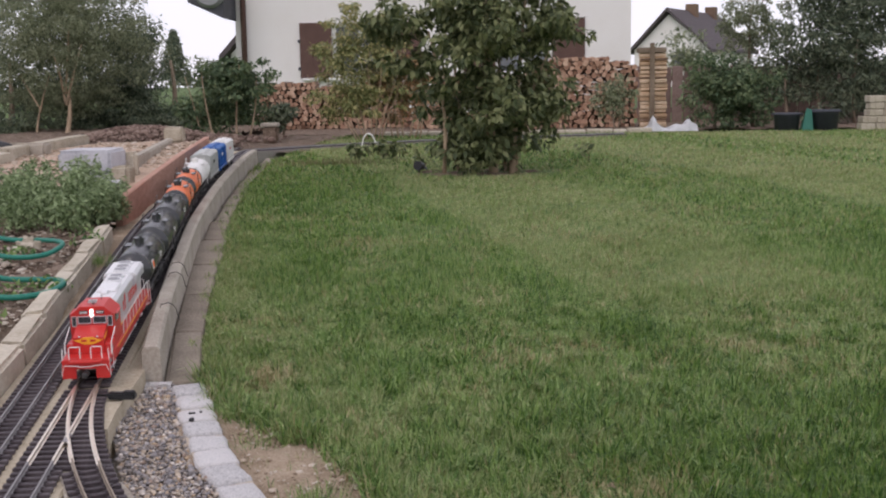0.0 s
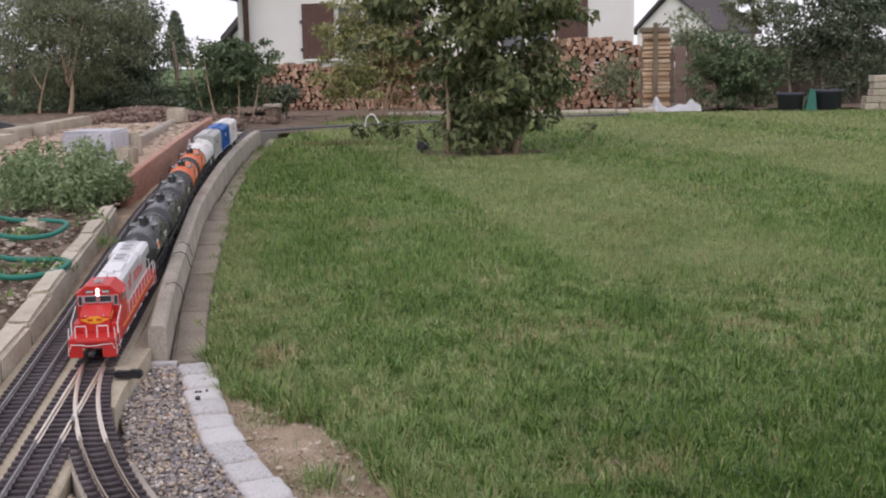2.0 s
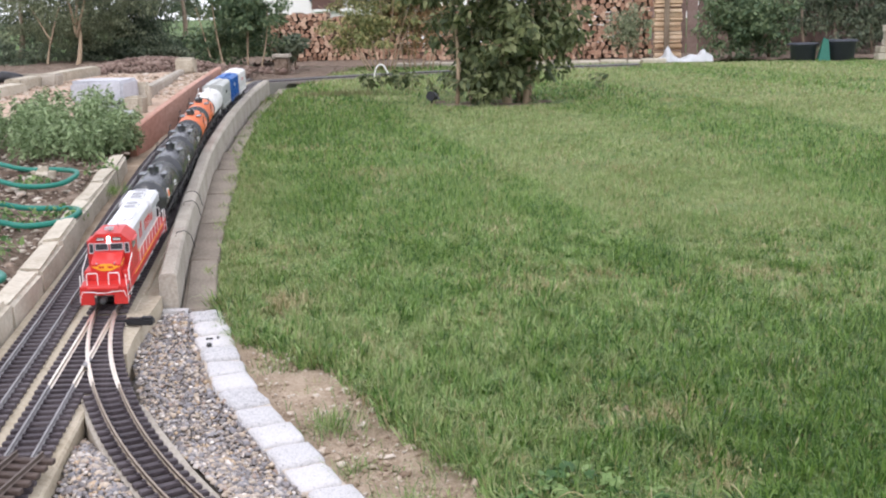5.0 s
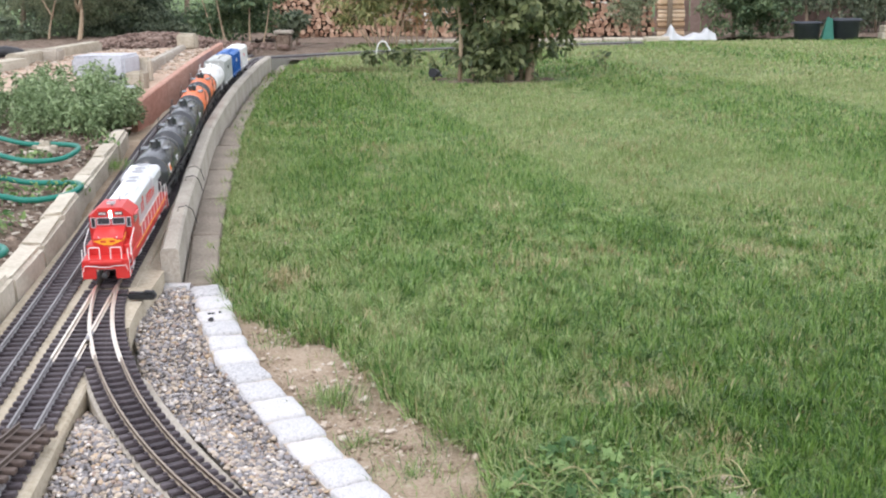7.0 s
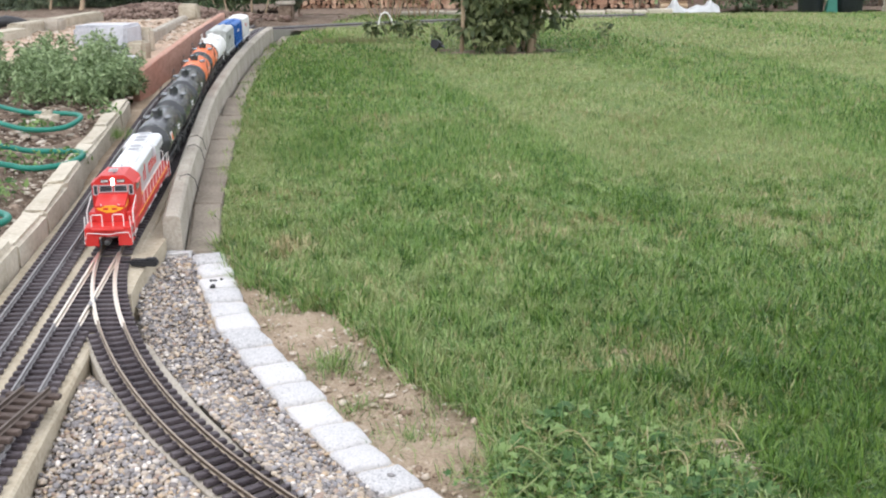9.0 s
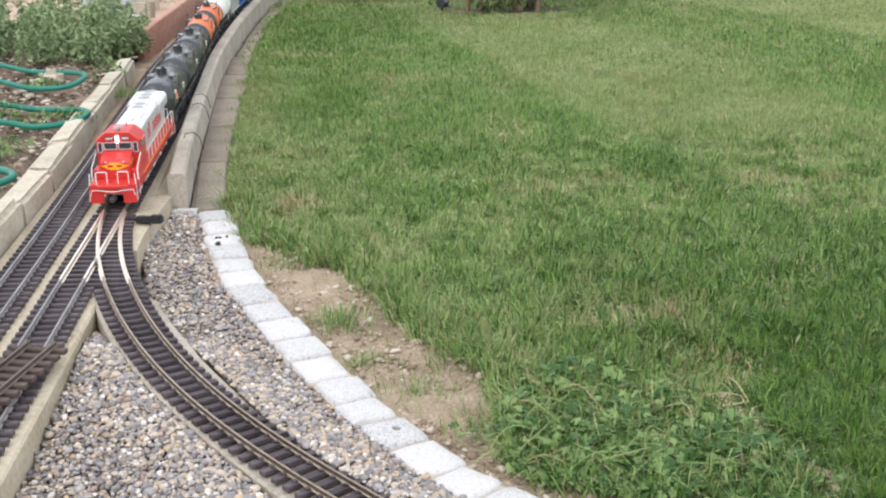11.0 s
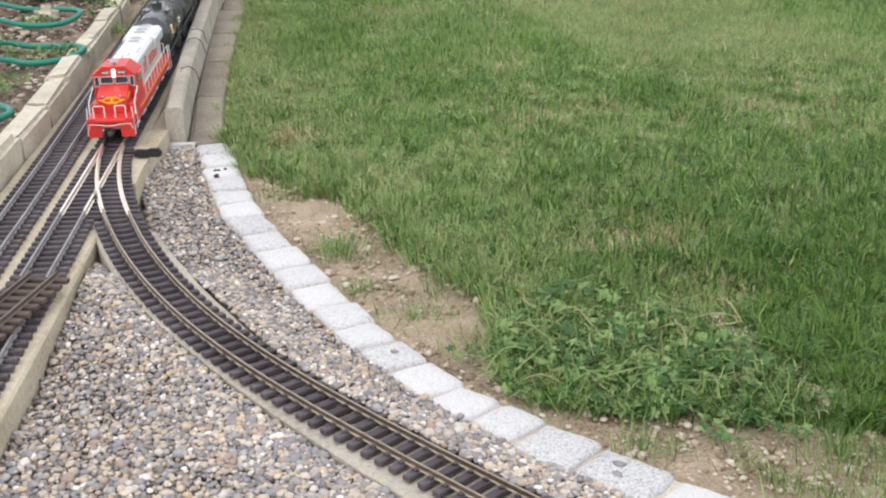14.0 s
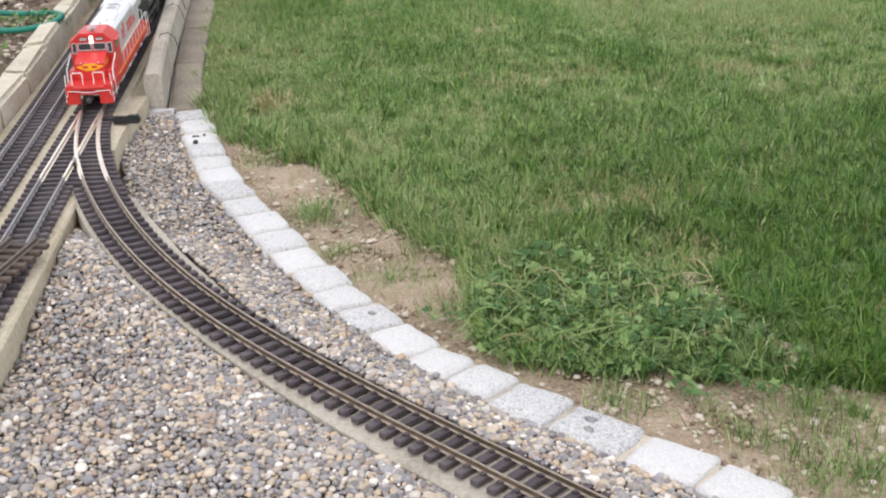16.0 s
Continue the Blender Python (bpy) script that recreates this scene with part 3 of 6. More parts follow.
lx, ly, ll, lw, lm, ls = [], [], [], [], [], []
for y0, y1, count, length, width in ((0.1, 2.0, 145000, 0.037, 0.0028), (2.0, 3.6, 185000, 0.026, 0.0029), (3.6, 6.0, 150000, 0.024, 0.0048), (6.0, 10.5, 95000, 0.026, 0.0092)):
    x, y = lawn_spots(count, y0, y1)
    q = patchy(x, y, 5.0, 2.0) + 0.7 * patchy(x, y, 15.0, 4.0)
    r = patchy(x, y, 2.1, 9.0)
    edge = x - at_line(LAWN_EDGE, y) + 0.022 * np.sin(y * 17) * np.sin(y * 7.3 + 1) + 0.02 * q
    thin = np.clip(edge / 0.075 + 0.15 + 1.1 * q, 0, 1)
    treepit = np.hypot((x - 0.09) / 0.40, (y - 5.83) / 0.16)
    keep = (RNG.uniform(0, 1, count) < np.where(y < 2.2, thin, np.clip(edge / 0.05 + 0.6, 0, 1))) & (RNG.uniform(0, 1, count) < 0.95 + 0.1 * r) & (treepit > 1 + 0.5 * q)
    x, y, q, r = x[keep], y[keep], q[keep], r[keep]
    gap = patchy(x, y, 24.0, 33.0)
    some = (gap > -0.22 - 0.3 * RNG.uniform(0, 1, len(x))) | (y > 2.4)
    x, y, q, r, gap = x[some], y[some], q[some], r[some], gap[some]
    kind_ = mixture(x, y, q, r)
    worn = sum(share * np.exp(-((x - cx) / rx) ** 2 - ((y - cy) / ry) ** 2) for cx, cy, rx, ry, share in WORN)
    stay = (kind_ == 3) | (RNG.uniform(0, 1, len(x)) > 1.1 * worn)
    x, y, q, r, kind_, gap = x[stay], y[stay], q[stay], r[stay], kind_[stay], gap[stay]
    lx.append(x), ly.append(y), lm.append(kind_)
    ls.append(9 * patchy(x, y, 13.0, 15.0))
    ll.append(length * np.clip(0.90 + 0.36 * q + 0.2 * r + np.where(y < 2.4, 0.8, 0.2) * gap, 0.4, 1.8) * RNG.uniform(0.5, 1.3, len(x)) * np.array([1.0, 1.22, 0.95, 0.9])[kind_])
    lw.append(np.full(len(x), width) * RNG.uniform(0.7, 1.2, len(x)))
# fountain-shaped tufts that stand out of the sward
cx, cy = lawn_spots(1300, 0.35, 2.6)
ok = cx > at_line(LAWN_EDGE, cy) + 0.02
cx, cy = np.repeat(cx[ok], 34), np.repeat(cy[ok], 34)
ca, cr = RNG.uniform(0, 2 * np.pi, len(cx)), RNG.uniform(0, 0.022, len(cx))
cx, cy = cx + cr * np.cos(ca), cy + cr * np.sin(ca)
lx.append(cx), ly.append(cy), ls.append(ca), lw.append(RNG.uniform(0.0016, 0.0026, len(cx)))
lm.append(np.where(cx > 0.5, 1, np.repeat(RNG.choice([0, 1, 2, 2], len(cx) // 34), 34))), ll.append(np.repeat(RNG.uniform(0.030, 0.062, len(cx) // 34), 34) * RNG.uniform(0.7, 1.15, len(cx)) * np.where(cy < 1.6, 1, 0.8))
ey_ = RNG.uniform(0.56, 1.9, 85)
ex_ = at_line(LAWN_EDGE, ey_) + RNG.uniform(0.0, 0.07, 85)
per = 70
cx, cy = np.repeat(ex_, per), np.repeat(ey_, per)
ca, cr = RNG.uniform(0, 2 * np.pi, len(cx)), 0.030 * np.sqrt(RNG.uniform(0, 1, len(cx)))
lx.append(cx + cr * np.cos(ca)), ly.append(cy + cr * np.sin(ca)), ls.append(ca), lw.append(RNG.uniform(0.0018, 0.0028, len(cx)))
lm.append(RNG.choice([0, 0, 0, 1, 1, 2, 3], len(cx))), ll.append(np.repeat(RNG.uniform(0.035, 0.07, 85), per) * RNG.uniform(0.5, 1.15, len(cx)))
lx, ly, ll, lw, lm, ls = (np.concatenate(a) for a in (lx, ly, ll, lw, lm, ls))
# the creeping weeds crowd the grass out, and a worn lane of earth lies behind them
lo, hi = patch_lines(lx)
crowded = (lx > 0.10) & (lx < 0.56) & (ly < hi)
lane = np.abs(lx - np.interp(ly, [p[0] for p in LANE], [p[1] for p in LANE])) < 0.027 + 0.012 * np.sin(ly * 60)
lane &= (ly > LANE[0][0]) & (ly < LANE[-1][0])
stays = RNG.uniform(0, 1, len(lx)) < np.where(lane, 0.04, np.where(crowded, 0.24, 1.0))
lx, ly, ll, lw, lm, ls = (a[stays] for a in (lx, ly, ll, lw, lm, ls))
near = ly < 2.6
KINDS = [GRASS, LUSH_SHADE, PALEG, DRY]
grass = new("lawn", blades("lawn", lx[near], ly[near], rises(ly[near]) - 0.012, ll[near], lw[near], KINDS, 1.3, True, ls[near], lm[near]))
tagged(grass, "mown green lawn with yellowed patches and ragged edge", "grass", kind="stuff")
far_grass = new("lawn", blades("lawn", lx[~near], ly[~near], rises(ly[~near]) - 0.006, ll[~near], lw[~near], KINDS, 1.4, False, ls[~near], lm[~near]))
tagged(far_grass, "mown green lawn reaching to the garden's back edge", "grass", kind="stuff")
verts, faces = [], []
rows = 110
for j in range(rows + 1):
    y = 0.15 + (10.6 - 0.15) * j / rows
    a, b = line_x(LAWN_EDGE, y) + (0.10 if y < 2.2 else -0.02), 3.6 + 0.42 * (y + 0.9)
    for i in range(31):
        x = a + (b - a) * i / 30
        verts.append((x, y, rise(y) - 0.004 + 0.006 * noise.noise(Vector((x * 4, y * 4, 5))) - (0.012 if i == 0 else 0)))
faces = np.array([(j * 31 + i, j * 31 + i + 1, (j + 1) * 31 + i + 1, (j + 1) * 31 + i) for j in range(rows) for i in range(30)])
tagged(new("lawn_soil", raw_mesh("lawn_soil", np.array(verts), faces, SOD, True)), "dark mossy soil under the lawn", "ground", kind="structure")

wide_y = RNG.uniform(-0.1, 10.5, 120000)
wide_x = np.maximum(at_line(LAWN_EDGE, wide_y) + 0.02, 0.24 + 0.40 * (wide_y + 0.9)) + RNG.uniform(0, 1, 120000) * 2.6
wide_q = patchy(wide_x, wide_y, 5.0, 2.0)
wide = new("lawn", blades("lawn", wide_x, wide_y, rises(wide_y) - 0.012, RNG.uniform(0.02, 0.04, 120000), np.full(120000, 0.0115), KINDS, 1.4, False, None, mixture(wide_x, wide_y, wide_q, wide_q)))
tagged(wide, "mown green lawn running on beside the open garden", "grass", kind="stuff")

dx_, dy_ = lawn_spots(11000, 0.2, 4.2)
ok = (patchy(dx_, dy_, 4.0, 12.0) > 0.12) & (dx_ > at_line(LAWN_EDGE, dy_) + 0.02)
dx_, dy_ = dx_[ok], dy_[ok]
tagged(new("thatch", blades("thatch", dx_, dy_, rises(dy_) + 0.0, RNG.uniform(0.015, 0.032, len(dx_)), np.full(len(dx_), 0.0026), DRY, 1.3)), "dry straw-coloured thatch among the lawn blades", "grass", kind="stuff")
tx, ty, ta = [], [], []
for cx, cy, rad, count in ((-0.189, 1.143, 0.05, 210), (0.044, 0.985, 0.045, 150), (-0.025, 0.85, 0.045, 110), (0.073, 0.744, 0.035, 80), (0.31, 0.455, 0.035, 80), (0.42, 0.439, 0.035, 30), (0.47, 0.385, 0.03, 40), (0.56, 0.45, 0.05, 150), (0.62, 0.43, 0.05, 150), (0.519, 0.345, 0.05, 110), (0.595, 0.297, 0.06, 190), (0.532, 0.275, 0.03, 70), (-0.13, 0.96, 0.03, 50),
                           (-0.35, 1.44, 0.04, 70), (-1.17, 2.9, 0.04, 130), (-1.22, 2.85, 0.03, 90)):
    a_, r_ = RNG.uniform(0, 2 * np.pi, count * 3 // 2), 1.5 * rad * RNG.uniform(0, 1, count * 3 // 2)
    tx.append(cx + r_ * np.cos(a_)), ty.append(cy + r_ * np.sin(a_)), ta.append(a_)
tx, ty, ta = np.concatenate(tx), np.concatenate(ty), np.concatenate(ta)
tuft = new("grass_tufts", blades("grass_tufts", tx, ty, rises(ty) + np.where(tx < -1, 0.06, -0.012), RNG.uniform(0.015, 0.05, len(tx)), np.full(len(tx), 0.0012), [GRASS, LUSH_SHADE, PALEG, DRY], 1.4, True, ta, RNG.choice([0, 0, 1, 1, 1, 2], len(tx))))
tagged(tuft, "thin grass tufts growing in bare dry earth", "grass", kind="stuff")
ey = RNG.uniform(LANE[0][0], 0.85, 1500)
ex = np.interp(ey, [p[0] for p in LANE], [p[1] for p in LANE]) + RNG.normal(0, 0.014, 1500)
tagged(new("soil_crumbs", pebbles("soil_crumbs", np.stack([ex, ey, rises(ey) - 0.001], 1), RNG.gamma(1.6, 0.0014, 1500).clip(0.001, 0.006), CRUMB)), "dry earth crumbs in a worn lane behind the weeds", "soil", kind="stuff")


gx_, gy_ = RNG.uniform(-0.6, 0.75, 9000), RNG.uniform(0.1, 1.85, 9000)
ok = (gx_ > at_line(SETT_L, gy_) + 0.10) & (gx_ < at_line(LAWN_EDGE, gy_) + 0.06) & (patchy(gx_, gy_, 14.0, 21.0) > 0.12)
gx_, gy_ = gx_[ok], gy_[ok]
tagged(new("sparse_grass", blades("sparse_grass", gx_, gy_, rises(gy_) - 0.012, RNG.uniform(0.012, 0.034, len(gx_)), np.full(len(gx_), 0.0017), KINDS, 1.4, True, None, RNG.choice([0, 1, 2, 2, 3], len(gx_)))),
       "thin short grass straggling over dry earth", "grass", kind="stuff")


# ---- foliage ----
def leaf_cloud(name, clumps, size, mat, flat=0.5, droop=0.3, width=0.5):
    """Leaves in clumps (x, y, z, rx, ry, rz, count): kite-shaped, folded blades."""
    P, N = [], []
    for cx, cy, cz, rx, ry, rz, count in clumps:
        d = RNG.normal(0, 1, (count, 3))
        d /= np.linalg.norm(d, axis=1)[:, None]
        r = RNG.uniform(0.25, 1.0, count) ** 0.5
        P.append(np.array([cx, cy, cz]) + d * r[:, None] * np.array([rx, ry, rz]))
        N.append(d)
    P, N = np.concatenate(P), np.concatenate(N)
    n = len(P)
    nor = N * 0.6 + RNG.normal(0, 0.5, (n, 3)) + np.array([0, 0, 0.5])
    nor /= np.linalg.norm(nor, axis=1)[:, None]
    d = RNG.normal(0, 1, (n, 3)) + N * 0.7 - np.array([0, 0, droop * 2])
    d -= nor * np.sum(d * nor, 1)[:, None]
    d /= np.linalg.norm(d, axis=1)[:, None]
    s = np.cross(nor, d)
    L = size * RNG.uniform(0.6, 1.35, n)[:, None]
    W = L * width * 0.5
    v = np.stack([P, P + d * L * 0.4 + s * W - nor * W * 0.2, P + d * L - nor * L * 0.25, P + d * L * 0.4 - s * W - nor * W * 0.2], 1).reshape(-1, 3)
    f = (np.array([[0, 1, 2], [0, 2, 3]])[None] + (np.arange(n) * 4)[:, None, None]).reshape(-1, 3)
    return raw_mesh(name, v, f, mat)


def leafmat(name, dark, mid, light, trans=0.25, island=0.5, rough=0.5):
    return material(name, [dark, mid, light], rough, 2.5, 20, 0, island=island, trans=trans, spec=0.25)


LEAF_TREE = leafmat("tree_leaves", (0.06, 0.082, 0.036), (0.135, 0.165, 0.072), (0.25, 0.27, 0.125))
# hedge and dark leaves are paled: haze over the background is in their colour
LEAF_HEDGE = leafmat("hedge_leaves", (0.14, 0.17, 0.10), (0.24, 0.275, 0.165), (0.36, 0.385, 0.24), 0.45)
LEAF_DARK = leafmat("dark_leaves", (0.095, 0.125, 0.085), (0.165, 0.205, 0.135), (0.26, 0.295, 0.19), 0.45)
LEAF_YEL = leafmat("yellowing_leaves", (0.15, 0.18, 0.07), (0.28, 0.30, 0.125), (0.45, 0.40, 0.18))
LEAF_RUST = leafmat("rusty_leaves", (0.15, 0.14, 0.07), (0.27, 0.22, 0.11), (0.46, 0.25, 0.13))
LEAF_SHRUB = leafmat("shrub_leaves", (0.06, 0.10, 0.05), (0.11, 0.165, 0.08), (0.19, 0.24, 0.12))
LEAF_GREY = leafmat("grey_green_leaves", (0.125, 0.18, 0.08), (0.24, 0.325, 0.155), (0.37, 0.46, 0.25), 0.35)
LEAF_WEED = leafmat("weed_leaves", (0.065, 0.14, 0.045), (0.14, 0.245, 0.082), (0.26, 0.37, 0.135), 0.35, 0.9)
BARK = material("bark", [(0.12, 0.09, 0.06), (0.22, 0.17, 0.12), (0.32, 0.26, 0.19)], 0.9, 12, 80, 0.8, stretch=(1, 1, 0.3))
BARKPALE = material("pale_bark", [(0.22, 0.16, 0.10), (0.36, 0.27, 0.18), (0.46, 0.36, 0.25)], 0.9, 12, 80, 0.6, stretch=(1, 1, 0.3))


def limb(p, q, sway, seed, n=8):
    r = random.Random(seed)
    a, b = Vector(p), Vector(q)
    off = Vector((r.uniform(-1, 1), r.uniform(-1, 1), 0)) * sway
    return [a.lerp(b, i / (n - 1)) + off * math.sin(math.pi * i / (n - 1)) for i in range(n)]


def plant(name, label, category, stems, clumps, size, leaf, bark=BARK, droop=0.3, width=0.5, seed=1, at=(0, 0, 0)):
    """stems: (foot, top, radius). clumps as for leaf_cloud, all relative to at."""
    ob = thing(name, label, category, at)
    for i, (a, b, r) in enumerate(stems):
        part("trunk" if r > 0.012 else "stem", Geo().tube(limb(a, b, (Vector(b) - Vector(a)).length * 0.06, seed * 31 + i), r, 7, r * 0.35), bark, ob, smooth=True)
    o = new("crown", leaf_cloud("crown", clumps, size, leaf, droop=droop, width=width))
    o.parent = ob
    return ob


def ball_of_clumps(c, r, k, count, sub=0.36, seed=0, low=-1.0):
    """Many small clumps that fill an ellipsoid unevenly."""
    rr = random.Random(seed)
    out = []
    while len(out) < k:
        d = Vector([rr.gauss(0, 1) for _ in range(3)]).normalized() * rr.uniform(0.25, 1.0)
        if d.z < low:
            continue
        s = rr.uniform(0.6, 1.4) * sub
        out.append((c[0] + d.x * r[0], c[1] + d.y * r[1], c[2] + d.z * r[2], r[0] * s, r[1] * s, r[2] * s * 0.8, int(count / k * s / sub)))
    return out


# the broad bush in the middle of the lawn
z0 = rise(5.85)
tree_clumps = ball_of_clumps((0.15, 5.85, 1.02), (0.58, 0.5, 0.30), 90, 5200, 0.16, 3)
tree_clumps += ball_of_clumps((-0.40, 5.85, 1.08), (0.22, 0.2, 0.16), 14, 560, 0.34, 4)
tree_clumps += ball_of_clumps((0.19, 5.85, 0.64), (0.46, 0.38, 0.25), 62, 4200, 0.20, 5)
tree_clumps += ball_of_clumps((0.12, 5.80, 0.34), (0.31, 0.22, 0.17), 34, 1900, 0.25, 6)
tree_clumps += ball_of_clumps((0.14, 5.9, 1.45), (0.56, 0.5, 0.35), 56, 3700, 0.21, 8)
tree_clumps += ball_of_clumps((-0.32, 5.85, 0.82), (0.20, 0.2, 0.10), 7, 240, 0.4, 9)
tree_clumps += ball_of_clumps((0.45, 5.85, 0.50), (0.12, 0.2, 0.22), 8, 230, 0.4, 10)
stems = [((-0.12, 5.80, z0 - 0.03), (-0.20, 5.85, 1.0), 0.014), ((0.17, 5.80, z0 - 0.03), (0.12, 5.85, 1.3), 0.030), ((0.27, 5.80, z0 - 0.03), (0.36, 5.85, 1.2), 0.019), ((0.24, 5.88, z0 - 0.03), (0.2, 5.9, 1.2), 0.014),
         ((0.07, 5.9, z0 - 0.03), (-0.05, 5.9, 1.1), 0.014), ((0.29, 5.86, z0 - 0.03), (0.52, 5.85, 0.95), 0.012), ((-0.02, 5.85, z0 - 0.03), (-0.35, 5.85, 0.9), 0.011)]
plant("lawn_bush", "tall dense dark green leafy bush with several trunks on the lawn", "bush", stems, tree_clumps, 0.052, LEAF_TREE, BARKPALE, 0.7, 0.5, 2)

# hedge and trees behind
zb = rise(9)
plant("hedge_tree", "large willow-like tree with pale branching trunk", "tree",
      [((-4.06, 10.5, zb - 0.02), (-4.04, 10.6, 0.75), 0.030), ((-4.05, 10.55, 0.55), (-3.88, 10.6, 1.15), 0.016), ((-4.06, 10.55, 0.58), (-4.20, 10.6, 1.15), 0.015), ((-4.05, 10.55, 0.66), (-4.0, 10.6, 1.3), 0.015),
       ((-4.40, 10.6, zb - 0.02), (-4.33, 10.6, 0.55), 0.017), ((-4.33, 10.6, 0.50), (-4.52, 10.6, 0.85), 0.011), ((-4.34, 10.6, 0.48), (-4.22, 10.6, 0.85), 0.010)],
      ball_of_clumps((-4.15, 10.9, 1.25), (0.98, 0.7, 0.70), 190, 30000, 0.16, 12) + ball_of_clumps((-4.3, 11.1, 0.62), (0.8, 0.3, 0.20), 60, 5000, 0.2, 121), 0.038, LEAF_HEDGE, BARKPALE, 0.7, 0.34, 3)
plant("hedge_tree", "dense dark green hedge tree behind the raised bed", "tree",
      [((-3.3, 11.6, zb), (-3.3, 11.7, 1.0), 0.04), ((-5.0, 11.4, zb), (-5.0, 11.5, 1.0), 0.04)],
      ball_of_clumps((-3.75, 11.8, 0.95), (0.50, 0.5, 0.75), 70, 8000, 0.22, 13) + ball_of_clumps((-5.0, 11.8, 0.9), (0.9, 0.5, 0.8), 70, 8000, 0.24, 14)
      + ball_of_clumps((-4.2, 12.0, 0.65), (0.95, 0.4, 0.55), 60, 9000, 0.24, 15) + ball_of_clumps((-3.6, 11.4, 0.36), (0.95, 0.3, 0.17), 50, 5000, 0.2, 151) + ball_of_clumps((-4.9, 10.9, 0.34), (0.7, 0.3, 0.16), 40, 3500, 0.2, 152), 0.045, LEAF_DARK, BARK, 0.4, 0.45, 4)
plant("tall_tree", "tall dark green tree rising over the hedge", "tree", [((-4.7, 12.6, zb), (-4.7, 12.6, 2.6), 0.08)],
      ball_of_clumps((-4.95, 12.6, 2.1), (1.35, 0.8, 0.95), 90, 12000, 0.22, 16), 0.06, LEAF_HEDGE, BARK, 0.4, 0.45, 5)
plant("garden_shrub", "leafy green shrub with thin pale stems by the track bend", "shrub",
      [((-2.35, 9.6, zb - 0.02), (-2.45, 9.6, 0.85), 0.011), ((-2.15, 9.6, zb - 0.02), (-2.1, 9.6, 0.9), 0.011), ((-2.05, 9.6, zb - 0.02), (-1.95, 9.6, 0.8), 0.009), ((-2.45, 9.6, zb - 0.02), (-2.6, 9.6, 0.8), 0.009)],
      ball_of_clumps((-2.15, 9.65, 0.78), (0.36, 0.3, 0.22), 60, 5200, 0.22, 17) + ball_of_clumps((-2.32, 9.8, 0.50), (0.46, 0.25, 0.26), 44, 3400, 0.22, 18), 0.042, LEAF_SHRUB, BARKPALE, 0.4, 0.5, 6)
plant("low_shrub", "low dark green rounded shrub against the firewood", "shrub", [((-1.85, 10.3, zb - 0.02), (-1.85, 10.3, 0.5), 0.012)],
      ball_of_clumps((-1.84, 10.3, 0.43), (0.22, 0.2, 0.17), 20, 1000, 0.35, 19), 0.05, LEAF_DARK, BARK, 0.3, 0.5, 7)
plant("autumn_shrub", "tall loose shrub with yellow-green leaves and bare arching stems", "shrub",
      [((-1.06 + 0.03 * i, 9.8, zb - 0.02), (-1.52 + 0.14 * i, 9.8, 0.80 + 0.06 * (i % 3)), 0.008) for i in range(8)],
      ball_of_clumps((-1.02, 9.85, 0.98), (0.50, 0.3, 0.36), 90, 5000, 0.17, 20) + ball_of_clumps((-1.08, 9.85, 0.58), (0.52, 0.3, 0.26), 75, 3400, 0.16, 21) + ball_of_clumps((-1.0, 9.85, 1.30), (0.34, 0.3, 0.2), 24, 1200, 0.24, 211), 0.042, LEAF_YEL, BARKPALE, 0.5, 0.4, 8)
plant("autumn_shrub", "olive shrub with orange-tinged leaves between bush and firewood", "shrub",
      [((-0.75 + 0.05 * i, 10.0, zb - 0.02), (-0.85 + 0.11 * i, 10.0, 0.8), 0.008) for i in range(6)],
      ball_of_clumps((-0.66, 10.0, 0.74), (0.42, 0.25, 0.38), 85, 4300, 0.18, 22), 0.042, LEAF_RUST, BARKPALE, 0.4, 0.42, 9)
plant("small_shrub", "small grey-green shrub in front of stacked firewood", "shrub", [((1.44, 11.0, zb - 0.02), (1.36, 11.0, 0.6), 0.01), ((1.45, 11.0, zb - 0.02), (1.55, 11.0, 0.65), 0.01)],
      ball_of_clumps((1.44, 11.0, 0.55), (0.24, 0.2, 0.26), 40, 2000, 0.24, 23), 0.036, LEAF_HEDGE, BARK, 0.3, 0.45, 10)
plant("hedge", "dense green garden hedge beside dark tubs", "hedge", [((2.5, 11.3, zb - 0.02), (2.5, 11.3, 0.8), 0.02), ((2.9, 11.3, zb - 0.02), (2.95, 11.3, 0.8), 0.02)],
      ball_of_clumps((2.62, 11.2, 0.58), (0.54, 0.35, 0.42), 90, 9000, 0.2, 24), 0.042, LEAF_SHRUB, BARK, 0.3, 0.5, 11)
plant("hedge", "tall shaggy dark green hedge along the garden's edge", "hedge", [((3.4 + 0.35 * i, 11.8, zb - 0.02), (3.4 + 0.35 * i, 11.8, 1.1), 0.018) for i in range(5)],
      ball_of_clumps((3.95, 11.9, 0.75), (1.1, 0.4, 0.62), 150, 16000, 0.17, 25) + ball_of_clumps((4.2, 12.0, 1.45), (0.95, 0.4, 0.55), 110, 11000, 0.19, 26), 0.05, LEAF_DARK, BARK, 0.4, 0.45, 12)
plant("hedge_tree", "loose silvery tree over the hedge with sky gaps", "tree", [((3.15, 12.4, zb - 0.02), (3.1, 12.4, 1.5), 0.025)],
      ball_of_clumps((3.15, 12.4, 1.30), (0.45, 0.3, 0.48), 90, 4500, 0.16, 27), 0.042, LEAF_HEDGE, BARK, 0.3, 0.45, 13)
